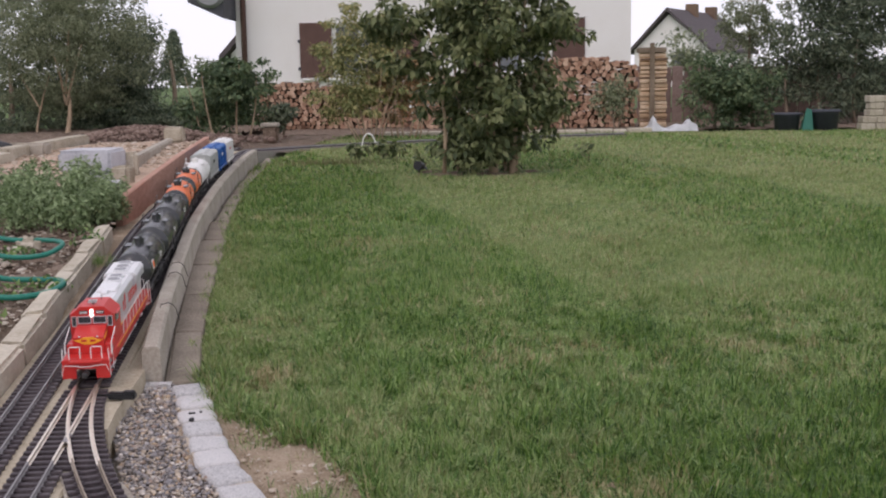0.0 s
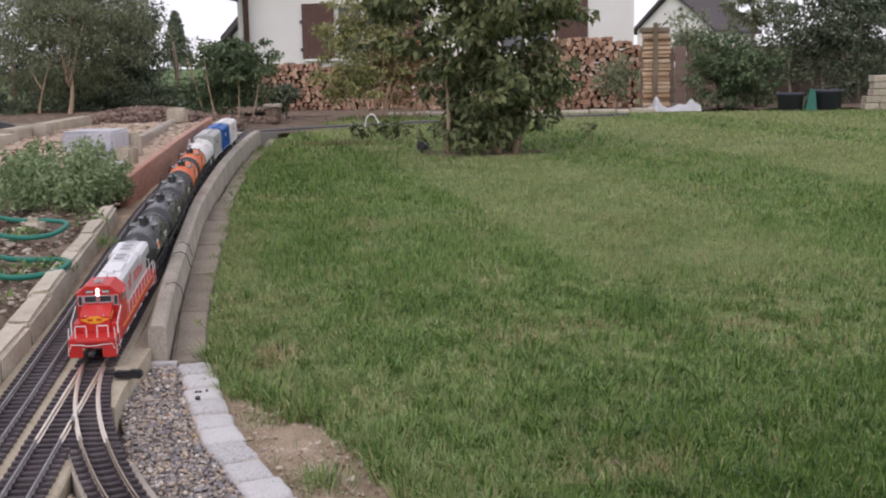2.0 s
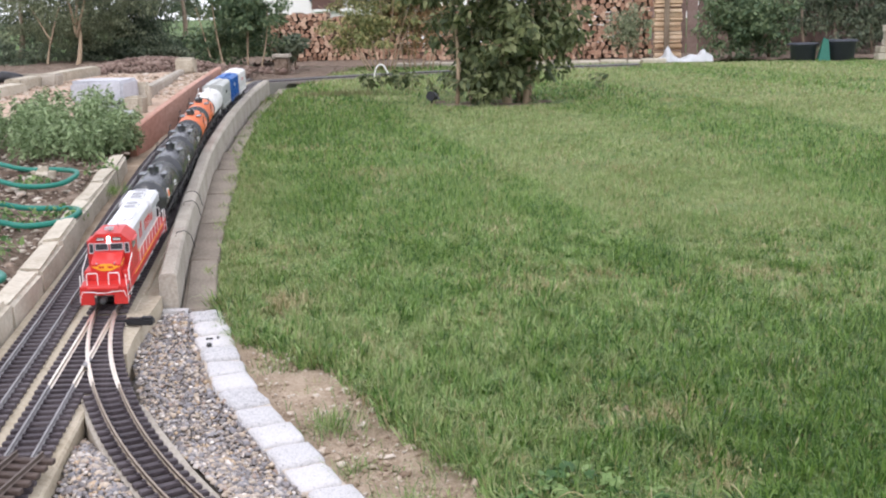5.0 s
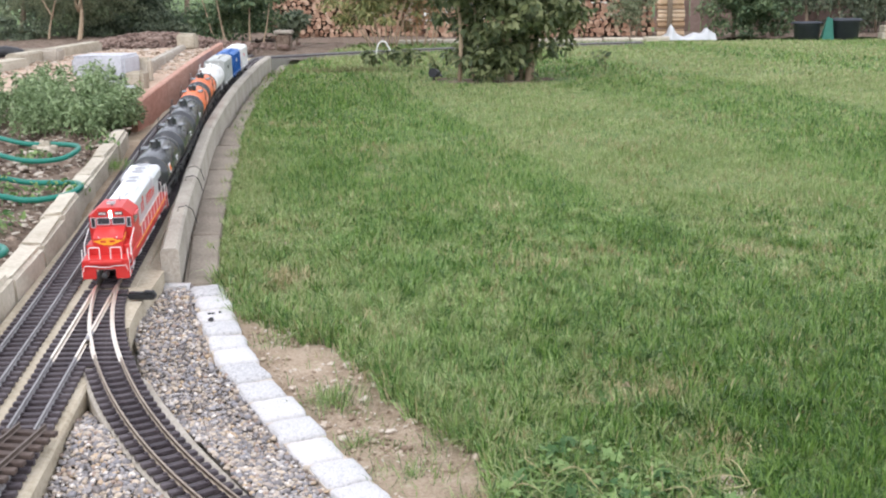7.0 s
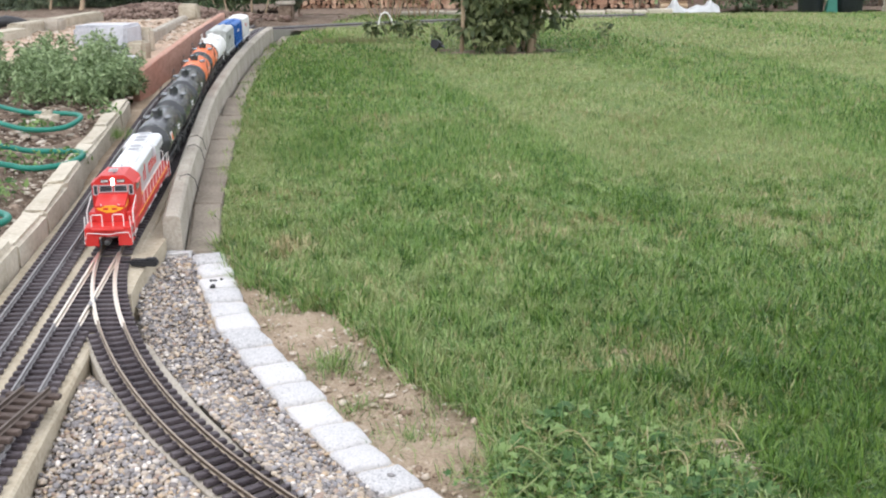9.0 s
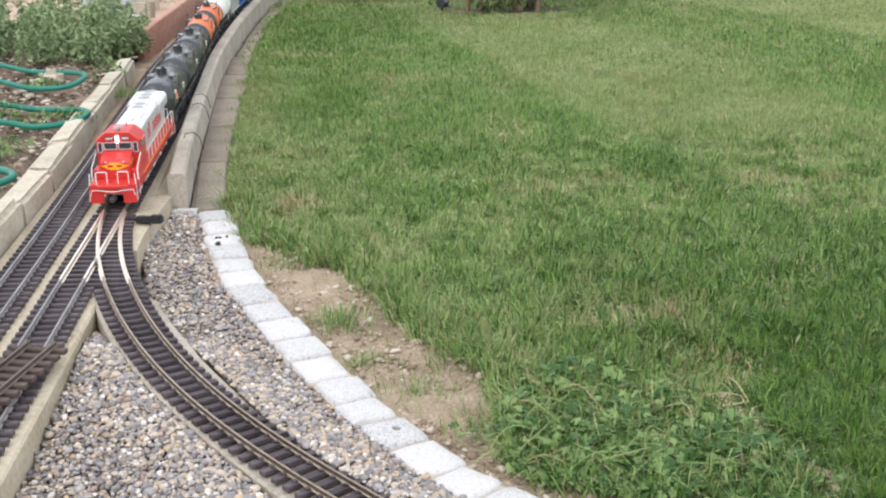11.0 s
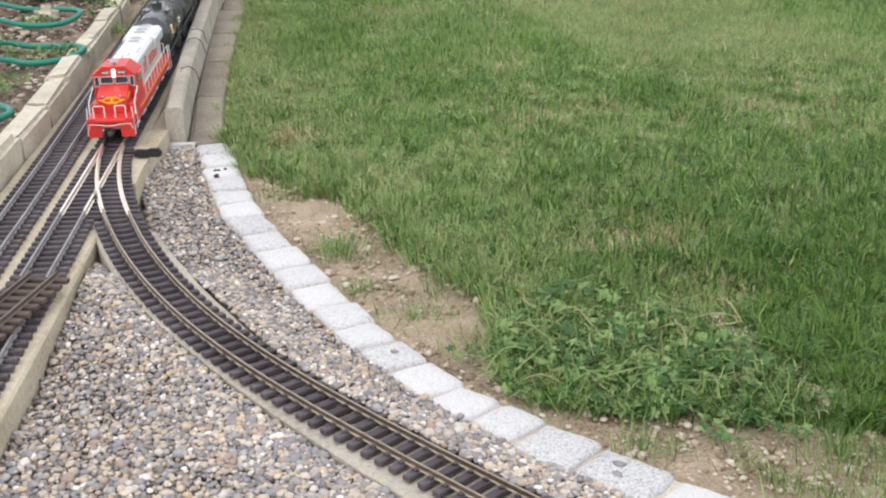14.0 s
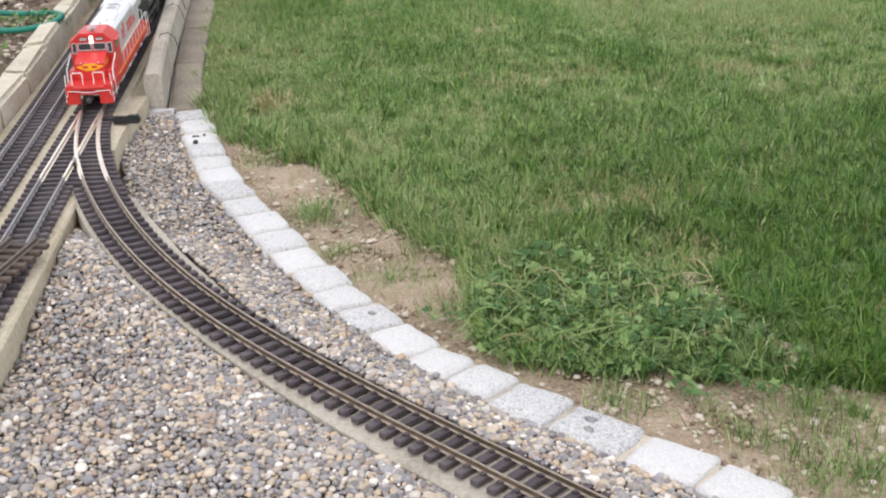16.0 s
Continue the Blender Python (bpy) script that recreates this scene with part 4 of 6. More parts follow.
plant("far_shrubs", "pale green bushes before the far house", "shrub", [((3.6, 19.5, zb - 0.02), (3.6, 19.5, 1.2), 0.03)],
      ball_of_clumps((3.75, 19.5, 0.9), (0.75, 0.4, 0.7), 30, 1400, 0.3, 28), 0.09, LEAF_HEDGE, BARK, 0.3, 0.45, 14)
plant("conifer", "far dark spruce with narrow top", "tree", [((-10.9, 40, zb), (-10.9, 40, 1.6), 0.04)],
      [(-10.9 + 0.04 * math.sin(i * 2.3), 40, 2.6 - 0.14 * i, 0.08 + 0.06 * i, 0.3, 0.12, 240) for i in range(12)], 0.13, LEAF_DARK, BARK, 0.5, 0.4, 15)
plant("far_trees", "distant green trees along the horizon", "tree", [((-9.5, 44, zb), (-9.5, 44, 1.5), 0.1)],
      ball_of_clumps((-10.0, 44, 1.0), (3.0, 0.8, 0.9), 40, 2400, 0.26, 29), 0.16, LEAF_HEDGE, BARK, 0.3, 0.45, 16)


def lobed_leaves(name, spots, size, mat):
    """Five-lobed leaves lying near level: spots n x 3, size n."""
    n = len(spots)
    ang = np.radians([180, 150, 122, 95, 65, 32, 0, -32, -65, -95, -122, -150])
    rad = np.array([0.15, 0.80, 0.88, 0.56, 1.0, 0.58, 1.08, 0.58, 1.0, 0.56, 0.88, 0.80])
    star = np.concatenate([[[0, 0, 0.0]], np.stack([rad * np.cos(ang), rad * np.sin(ang), -0.22 * rad ** 2], 1)])
    k = len(star)
    v = star[None] * size[:, None, None] * (1 + RNG.uniform(-0.12, 0.12, (n, k, 1)))
    for i, j, lim in ((1, 2, 0.7), (0, 2, 0.7), (0, 1, np.pi)):
        w = RNG.uniform(-lim, lim, n)[:, None]
        p, q = v[:, :, i] * np.cos(w) - v[:, :, j] * np.sin(w), v[:, :, i] * np.sin(w) + v[:, :, j] * np.cos(w)
        v[:, :, i], v[:, :, j] = p, q
    v += spots[:, None, :]
    f = np.array([(0, 1 + i, 1 + (i + 1) % (k - 1)) for i in range(k - 1)])[None] + (np.arange(n) * k)[:, None, None]
    return raw_mesh(name, v.reshape(-1, 3), f.reshape(-1, 3), mat)


weeds = thing("weed_patch", "bright green creeping weeds with lobed leaves at the lawn's edge", "weed")


def weed_spots(n, sharp, ragged=0.006):
    """Places in the patch; sharp above 1 gathers them towards its front edge."""
    x = RNG.uniform(0.11, 0.545, 2 * n)
    lo, hi = patch_lines(x)
    keep = RNG.uniform(0, 0.40, 2 * n) < hi - lo
    x, lo, hi = x[keep], lo[keep], hi[keep]
    y = lo + (hi - lo) * RNG.uniform(0, 1, len(x)) ** sharp
    return x + RNG.normal(0, ragged, len(x)), y + RNG.normal(0, ragged, len(x))


wx, wy = weed_spots(1000, 1.7)
deep = np.clip((wy - patch_lines(wx)[0]) / 0.07, 0, 1)
wz = rises(wy) + 0.008 + 0.026 * deep * RNG.uniform(0.2, 1.0, len(wx))
leaves = new("foliage", lobed_leaves("foliage", np.stack([wx, wy, wz], 1), RNG.gamma(6.5, 0.00150, len(wx)).clip(0.004, 0.0165), LEAF_WEED))
leaves.parent = weeds
wx, wy = weed_spots(5600, 0.9)
undergrowth = new("undergrowth", blades("undergrowth", wx, wy, rises(wy) - 0.006, RNG.gamma(6, 0.0065, len(wx)).clip(0.015, 0.07), np.full(len(wx), 0.0021), [GRASS, LUSH_SHADE, PALEG, DRY], 1.9, True, None, RNG.choice([0, 0, 1, 1, 1, 1, 2, 3], len(wx))))
undergrowth.parent = weeds
runs = random.Random(5)
for i in range(46):
    cx, cy = runs.uniform(0.14, 0.50), runs.uniform(0.01, 0.28)
    cy += float(patch_lines(cx)[0])
    turn, reach, bow, lift = runs.uniform(0, 6.28), runs.uniform(0.03, 0.10), runs.uniform(-0.03, 0.03), runs.uniform(0.005, 0.022)
    part("runner", Geo().tube([(cx + reach * k / 9 * math.cos(turn) - bow * math.sin(math.pi * k / 9) * math.sin(turn), cy + reach * k / 9 * math.sin(turn) + bow * math.sin(math.pi * k / 9) * math.cos(turn),
                                rise(cy) + 0.022 + lift * math.sin(math.pi * k / 9)) for k in range(10)], 0.0009, 5), (DRY, PALEG, GRASS, PALEG, GRASS)[i % 5], weeds)
sprigs = random.Random(8)
stalks, tops = [], []
for i in range(130):
    x, y = (sprigs.uniform(-2.12, -1.40), sprigs.uniform(3.34, 4.12)) if i < 112 else (sprigs.uniform(-1.44, -1.34), sprigs.uniform(3.52, 3.72))
    h = sprigs.uniform(0.10, 0.23) * (0.7 if x > -1.5 else 1.0)
    lx_, ly_ = sprigs.uniform(-0.03, 0.03), sprigs.uniform(-0.03, 0.03)
    stalks.append(((x, y, rise(y) + 0.06), (x + lx_, y + ly_, rise(y) + 0.07 + h), 0.0022))
    for k in range(5):
        u = 0.30 + 0.17 * k
        tops.append((x + lx_ * u, y + ly_ * u, rise(y) + 0.07 + h * u, 0.040 - 0.005 * k, 0.040 - 0.005 * k, 0.022, 34 - 4 * k))
for i, (cx, cy, turn) in enumerate(((0.392, 0.525, -1.55), (0.46, 0.52, -1.1), (0.14, 0.68, 2.6), (0.52, 0.57, -0.3))):
    line_ = [(cx + 0.011 * k * math.cos(turn + 0.06 * k), cy + 0.011 * k * math.sin(turn + 0.06 * k)) for k in range(9)]
    part("runner", Geo().tube([(x, y, rise(y) + 0.006 + 0.006 * math.sin(k)) for k, (x, y) in enumerate(line_)], 0.0009, 5), GRASS, weeds)
    spots = np.array([(x + RNG.normal(0, 0.008), y + RNG.normal(0, 0.008), rise(y) + 0.012) for x, y in line_[2:] for _ in range(3)])
    shoot = new("shoot", lobed_leaves("shoot", spots, RNG.uniform(0.005, 0.010, len(spots)), LEAF_WEED))
    shoot.parent = weeds
plant("bed_weeds", "fresh green bushy weeds filling the raised bed", "weed", stalks[::6], tops, 0.023, LEAF_GREY, LEAF_GREY, 0.15, 0.42, 18)

# ---- raised bed at the tracks' other side ----
EDGE_IN = [(-0.87, 0.9), (-0.925, 1.34), (-0.955, 1.56), (-0.985, 1.78), (-1.06, 2.19), (-1.115, 2.50), (-1.19, 2.92), (-1.255, 3.27)]
WALL = [(-1.25, 3.2), (-1.36, 3.75), (-1.40, 4.5), (-1.47, 5.6), (-1.6, 6.6), (-1.8, 8.0), (-2.2, 10.0)]
strip("bed_soil", lambda y: -9.0 if y > 3.2 else -3.2, lambda y: line_x(EDGE_IN, y) - 0.05 if y < 3.2 else line_x(WALL, y) - 0.02, 0.070, BEDSOIL, 0.7, 12.0, 0.06,
      "brown crumbly soil of the raised bed", "soil", 0.035, 70)
strip("track_verge", lambda y: line_x(EDGE_IN, y) - 0.03 if y < 3.2 else line_x(WALL, y) - 0.02, lambda y: line_x(LEFT, y) + 0.0, 0.036, EARTH, 0.7, 8.0, 0.08, "sandy verge between the track bed and the raised bed", "ground", 0.012, 8)
edge = thing("stone_edging", "uneven row of pale limestone blocks edging the raised bed", "edging", kind="structure")
epath = spline(laid(EDGE_IN, 0.0), 0.265)
re_ = random.Random(11)
for p, d in epath:
    bm = bmesh.new()
    bmesh.ops.create_cube(bm, size=1)
    bmesh.ops.scale(bm, vec=(0.062, 0.264, 0.17), verts=bm.verts)
    bmesh.ops.bevel(bm, geom=bm.edges[:], offset=0.010, segments=2, affect="EDGES")
    for v in bm.verts:
        v.co += Vector([re_.uniform(-0.004, 0.004) for _ in range(3)])
    o = part("stone_block", Geo().bm(bm), LIME, edge)
    side = Vector((d.y, -d.x, 0)).normalized()
    q = p + side * (0.031 + re_.uniform(-0.003, 0.003)) * (-1 if d.y > 0 else 1)
    o.matrix_basis = Matrix.Translation((q.x, q.y, q.z + 0.022 + re_.uniform(-0.006, 0.006))) @ Matrix.Rotation(math.atan2(d.y, d.x) - math.pi / 2 + re_.uniform(-0.02, 0.02), 4, "Z") @ Matrix.Rotation(radians(3.5) + re_.uniform(-0.01, 0.01), 4, "X")
LITTER = material("bed_litter", [(0.12, 0.085, 0.065), (0.26, 0.195, 0.145), (0.40, 0.32, 0.245), (0.54, 0.48, 0.40)], 0.95, 14, 90, 0.5, island=0.7)
n = 7000
sx, sy = RNG.uniform(-2.2, -0.95, n), RNG.uniform(1.2, 3.6, n)
ok = sx < at_line(EDGE_IN, sy) - 0.085
sx, sy = sx[ok], sy[ok]
tagged(new("soil_clods", pebbles("soil_clods", np.stack([sx, sy, rises(sy) + 0.075], 1), RNG.gamma(2.2, 0.0029, len(sx)).clip(0.003, 0.02), LITTER, 0.32)), "brown clods and leaf litter on bed soil", "soil", kind="stuff")
plant("bed_seedlings", "small green seedlings scattered over the bed", "weed", [((-1.3, 2.3, rise(2.3) + 0.08), (-1.28, 2.3, rise(2.3) + 0.15), 0.002)],
      [(x, y, rise(y) + 0.105, 0.07, 0.06, 0.025, 70) for x, y in ((-1.25, 2.35), (-1.4, 2.5), (-1.15, 2.42), (-1.5, 2.25), (-1.45, 2.9), (-1.3, 3.15), (-1.2, 2.05))], 0.022, LEAF_WEED, LEAF_GREY, 0.0, 0.5, 19)
HOSE = material("hose_green", [(0.01, 0.14, 0.10), (0.02, 0.21, 0.15)], 0.4, 20, 90, 0.1)
HOSE_1 = [(-2.05, 3.46), (-1.735, 3.244), (-1.567, 3.14), (-1.425, 3.08), (-1.33, 3.0), (-1.305, 2.91), (-1.335, 2.83), (-1.451, 2.84), (-1.614, 2.93), (-1.95, 3.15)]
HOSE_2 = [(-1.85, 2.72), (-1.43, 2.545), (-1.315, 2.515), (-1.203, 2.49), (-1.135, 2.455), (-1.105, 2.395), (-1.13, 2.32), (-1.222, 2.28), (-1.33, 2.30), (-1.75, 2.46)]
for pts in (HOSE_1, HOSE_2):
    tagged(part("garden_hose", Geo().tube([p for p, d in spline(laid(pts, lambda x, y: 0.112 + 0.012 * math.sin(x * 11 + y * 5)), 0.02)], 0.0088, 10), HOSE, smooth=True), "green rubber garden hose looped on the bed", "hose")
BOARD = material("terracotta_board", [(0.33, 0.175, 0.125), (0.44, 0.25, 0.185), (0.54, 0.335, 0.26)], 0.8, 5, 60, 0.4, stretch=(1, 0.3, 1))
wall = thing("board_wall", "reddish-brown board wall holding the raised bed", "retaining wall")
TOP = {3.72: 0.150, 4.30: 0.172, 5.0: 0.205, 5.75: 0.235}
for a, b in (((-1.345, 3.72), (-1.385, 4.297)), ((-1.385, 4.30), (-1.425, 4.997)), ((-1.425, 5.0), (-1.470, 5.75))):
    ha, hb = (TOP[min(TOP, key=lambda k: abs(k - p[1]))] for p in (a, b))
    vs = [(p[0] - dx, p[1], rise(p[1]) + z) for p, h in ((a, ha), (b, hb)) for dx, z in ((0.03, -0.03), (0.03, h - 0.004), (0.026, h), (0.004, h), (0.0, h - 0.004), (0.0, -0.03))]
    part("board", Geo().add(vs, [(k, (k + 1) % 6, 6 + (k + 1) % 6, 6 + k) for k in range(6)] + [tuple(range(6))[::-1], tuple(range(6, 12))]), BOARD, wall)
SLATE = material("grey_stone", [(0.36, 0.36, 0.38), (0.50, 0.50, 0.52), (0.62, 0.62, 0.64)], 0.7, 8, 80, 0.5)
SAND = material("pink_sand", [(0.34, 0.24, 0.17), (0.46, 0.34, 0.25), (0.56, 0.44, 0.34)], 0.95, 9, 120, 0.8)


def stone(name, c, size, turn, mat, label, category="stone", bevel=0.012, seed=0):
    r = random.Random(seed)
    bm = bmesh.new()
    bmesh.ops.create_cube(bm, size=1)
    bmesh.ops.scale(bm, vec=size, verts=bm.verts)
    bmesh.ops.bevel(bm, geom=bm.edges[:], offset=bevel, segments=2, affect="EDGES")
    for v in bm.verts:
        v.co += Vector([r.uniform(-1, 1) * bevel * 0.35 for _ in range(3)])
    o = part(name, Geo().bm(bm), mat)
    o.matrix_basis = pose(*c, 0, 0, turn)
    return tagged(o, label, category)


stone("field_stone", (-1.46, 3.04, rise(3.04) + 0.10), (0.075, 0.06, 0.055), 20, LIME, "rough pale brown stone inside the hose loop", "stone", 0.018, 70)
stone("stone_slab", (-1.80, 4.72, rise(4.7) + 0.205), (0.25, 0.32, 0.10), 4, SLATE, "grey wrapped stone block on paler slabs", seed=1)
stone("stone_slab", (-1.74, 4.66, rise(4.7) + 0.115), (0.22, 0.34, 0.06), 0, SLATE, "pale grey stone slab under a larger block", seed=2)
stone("stone_block", (-1.685, 4.95, rise(4.9) + 0.145), (0.07, 0.12, 0.15), 8, LIME, "small upright pale stone by the board wall", seed=3)
stone("stone_block", (-2.15, 7.50, rise(7.5) + 0.165), (0.135, 0.13, 0.11), 3, LIME, "squared white limestone block at the end of a beam", seed=4)
stone("stone_wall", (-2.80, 6.72, rise(6.7) + 0.12), (0.10, 1.75, 0.10), 4, LIME, "low pale stone wall in the raised bed", "wall", seed=5)
stone("stone_wall", (-2.68, 5.35, rise(5.3) + 0.115), (0.11, 0.95, 0.10), 2, LIME, "low pale stone wall continuing across the bed", "wall", seed=6)
stone("stone_block", (-2.75, 6.3, rise(6.3) + 0.14), (0.25, 0.12, 0.08), 0, CONCRETE, "grey stone lying beside dark liner", seed=7)
stone("stone_block", (-1.60, 4.55, rise(4.5) + 0.13), (0.09, 0.10, 0.13), -6, LIME, "small pale stone beside the wrapped block", seed=31)
stone("stone_block", (-1.60, 4.36, rise(4.4) + 0.10), (0.12, 0.09, 0.08), 11, SLATE, "small grey stone lying below the wrapped block", seed=32)
stone("wooden_beam", (-1.955, 6.30, rise(6.3) + 0.105), (0.055, 2.15, 0.09), 10.5, CONCRETE, "weathered beam laid across the sandy bed", "beam", 0.008, seed=8)
stone("stone_block", (-1.80, 9.4, rise(9) + 0.075), (0.125, 0.12, 0.15), 0, BEDSOIL, "square brown stone pedestal by the track bend", "pedestal", seed=9)
stone("cap_stone", (-1.80, 9.4, rise(9) + 0.164), (0.155, 0.15, 0.03), 0, CONCRETE, "flat stone cap on a pedestal", "pedestal", 0.006, seed=10)
strip("sand_bed", lambda y: -2.76, lambda y: line_x(WALL, y) - 0.03, 0.105, SAND, 4.4, 7.7, 0.06, "pinkish sandy gravel in the raised bed", "sand", 0.02, 24)
sx, sy = RNG.uniform(-2.72, -1.5, 3600), RNG.uniform(5.1, 7.6, 3600)
ok = sx < at_line(WALL, sy) - 0.07
sx, sy = sx[ok], sy[ok]
tagged(new("sand_stones", pebbles("sand_stones", np.stack([sx, sy, rises(sy) + 0.108], 1), RNG.gamma(2.2, 0.0032, len(sx)).clip(0.004, 0.02), CRUMB, 0.5)), "pale broken stones strewn over the sand", "stones", kind="stuff")
LINER = material("black_liner", [(0.02, 0.02, 0.022), (0.05, 0.05, 0.052)], 0.5, 12, 60, 0.4)
tagged(part("pond_liner", Geo().tube([(-3.3 + 0.06 * i, 6.2 + 0.02 * math.sin(i * 2.1), rise(6) + 0.16 + 0.015 * math.sin(i * 1.3)) for i in range(9)], 0.035, 8), LINER, smooth=True), "rolled black pond liner lying on the bed", "liner")
n = 3400
hx, hy = RNG.normal(-2.75, 0.42, n), RNG.normal(8.7, 0.5, n)
hz = rises(hy) + 0.06 + 0.13 * np.exp(-((hx + 2.75) / 0.55) ** 2 - ((hy - 8.7) / 0.6) ** 2)
RUBBLE = material("rubble", [(0.09, 0.06, 0.045), (0.18, 0.12, 0.095), (0.27, 0.20, 0.16)], 0.95, 6, 60, 0.6, island=0.5)
tagged(new("rubble_heap", pebbles("rubble_heap", np.stack([hx, hy, hz], 1), RNG.gamma(3, 0.0042, n).clip(0.005, 0.035), RUBBLE)), "heap of brown earth and rubble behind the bed", "heap", kind="stuff")

# ---- slabs between kerb and lawn ----
SLABMAT = material("worn_slab", [(0.13, 0.105, 0.08), (0.22, 0.185, 0.145), (0.31, 0.27, 0.215)], 0.95, 8, 120, 0.7, vary=0.2)
slabs = thing("paving_strip", "narrow strip of flat weathered stone slabs along the kerb", "paving", kind="structure")
rp = random.Random(21)
for p, d in spline(laid(KERB, 0.0), 0.45):
    bm = bmesh.new()
    bmesh.ops.create_cube(bm, size=1)
    w = 0.088 if p.y < 4 else 0.058
    bmesh.ops.scale(bm, vec=(w + rp.uniform(-0.012, 0.012), 0.446 + rp.uniform(-0.008, 0.001), 0.05), verts=bm.verts)
    bmesh.ops.bevel(bm, geom=bm.edges[:], offset=0.005, segments=1, affect="EDGES")
    for v in bm.verts:
        v.co += Vector([rp.uniform(-0.003, 0.003) for _ in range(3)])
    o = part("slab", Geo().bm(bm), SLABMAT, slabs)
    q = p + d * 0.225 + Vector((d.y, -d.x, 0)).normalized() * 0.038
    o.matrix_basis = Matrix.Translation((q.x, q.y, rise(q.y) - 0.023 + rp.uniform(-0.002, 0.002))) @ Matrix.Rotation(math.atan2(d.y, d.x) - math.pi / 2 + rp.uniform(-0.015, 0.015), 4, "Z") @ Matrix.Rotation(math.atan((rise(q.y + 0.2) - rise(q.y - 0.2)) / 0.4), 4, "X")
stone("sett_stone", (-0.668, 1.800, rise(1.8) - 0.031), (0.092, 0.05, 0.08), -4, GRANITE, "granite sett set across the kerb's end", "sett", 0.01, 40)

# ---- switch ----
switch = thing("track_switch", "railway switch with bright rails, long sleepers and black throw", "railway switch")
for i in range(18):
    y = 1.175 + i * 0.0257
    a, b = line_x(RIGHT, y) - 0.0475, line_x(BRANCH, y) + 0.0475
    o = part("tie", Geo().box((0, 0, 0), (b - a, 0.0128, 0.0078), 0.001), TIE, switch)
    o.matrix_basis = pose((a + b) / 2, y, rise(y) + 0.0505, 0, 0, 5)
part("frog", Geo().box((-0.699, 1.30, rise(1.30) + 0.060), (0.011, 0.05, 0.006), 0.001, (0, 0, 12)), RAIL, switch)
for line_, lift in ((RIGHT, rail_h), (BRANCH, branch_h)):
    for off in (-0.0225, 0.0225):
        run_ = [(p + Vector((0, 0, -0.0001)), d) for p, d in shifted(spline(laid(line_, lift), 0.03), off) if 1.17 < p.y < 1.64]
        part("switch_rail", Geo().sweep(run_, [(u * 1.3, w) for u, w in PROFILE]), SHINY, switch)
lever = thing("switch_machine", "small black plastic switch throw on the concrete bed", "switch machine")
part("housing", Geo().box((-0.676, 1.575, rise(1.57) + 0.0545), (0.062, 0.021, 0.015), 0.003, (0, 0, -4), 2), BLACKP, lever)
part("throw_bar", Geo().box((-0.745, 1.585, rise(1.58) + 0.053), (0.11, 0.008, 0.005), 0.001, (0, 0, -4)), BLACKP, lever)
part("lid", Geo().box((-0.660, 1.574, rise(1.57) + 0.0635), (0.024, 0.014, 0.005), 0.002, (0, 0, -4)), BLACKP, lever)

# a spare track panel lying over the straight tracks
spare = thing("spare_track", "spare brown track panel lying across the straight rails", "railway track", pose(-0.632, 0.835, rise(0.83) + 0.0655, 3.5, 0, -6))
OLDRAIL = material("rail_brown_tarnish", [(0.10, 0.075, 0.06), (0.20, 0.16, 0.135)], 0.5, 20, 100, 0.1, metal=0.6)
SPARE = material("spare_tie", [(0.06, 0.042, 0.035), (0.11, 0.08, 0.065)], 0.7, 40, 200, 0.4, vary=0.2)
for i in range(22):
    o = part("tie", Geo().box((0, 0, 0.004), (0.092, 0.0128, 0.008), 0.001), SPARE, spare)
    o.matrix_basis = Matrix.Translation((0, -0.0257 * i, 0))
for x in (-0.0225, 0.0225):
    part("rail", Geo().sweep([(Vector((x, 0.012, 0.008)), Vector((0, -1, 0))), (Vector((x, -0.56, 0.008)), Vector((0, -1, 0)))], PROFILE), OLDRAIL, spare)

# ---- train ----
RED = material("red_paint", [(0.50, 0.022, 0.018), (0.58, 0.032, 0.026)], 0.38, 14, 120, 0.05, spec=0.5)
SILVER = material("silver_paint", [(0.50, 0.50, 0.51), (0.60, 0.60, 0.61)], 0.42, 14, 120, 0.06, metal=0.25, spec=0.5)
ROOF = material("pale_silver_paint", [(0.66, 0.66, 0.66), (0.76, 0.76, 0.76)], 0.45, 14, 120, 0.06, spec=0.5)
# fan grilles greyer than the pale fans: the fans' shadows put into colour
GRILLE_SHADE = material("shade_grey_grille", [(0.26, 0.26, 0.27), (0.40, 0.40, 0.41)], 0.5, 60, 300, 0.3, metal=0.3)
YELLOW = material("yellow_paint", [(0.78, 0.36, 0.02), (0.85, 0.44, 0.04)], 0.4, 14, 100, 0.03)
WHITEP = material("white_paint", [(0.72, 0.71, 0.68), (0.80, 0.79, 0.76)], 0.5, 14, 100, 0.05)
DARK = material("dark_metal", [(0.025, 0.025, 0.027), (0.06, 0.058, 0.055)], 0.55, 40, 150, 0.2)
WHEEL = material("wheel_steel", [(0.12, 0.11, 0.10), (0.25, 0.24, 0.23)], 0.4, 30, 100, 0.1, metal=0.8)
TANKB = material("black_tank_paint", [(0.032, 0.034, 0.036), (0.062, 0.064, 0.067)], 0.24, 12, 110, 0.04, spec=0.6)
ORANGE = material("orange_tank_paint", [(0.68, 0.13, 0.03), (0.78, 0.19, 0.05)], 0.42, 12, 110, 0.05, spec=0.5)
GREYP = material("grey_paint", [(0.42, 0.43, 0.41), (0.52, 0.53, 0.50)], 0.5, 12, 110, 0.05)
BLUEP = material("blue_paint", [(0.02, 0.11, 0.36), (0.035, 0.16, 0.46)], 0.45, 12, 110, 0.05)
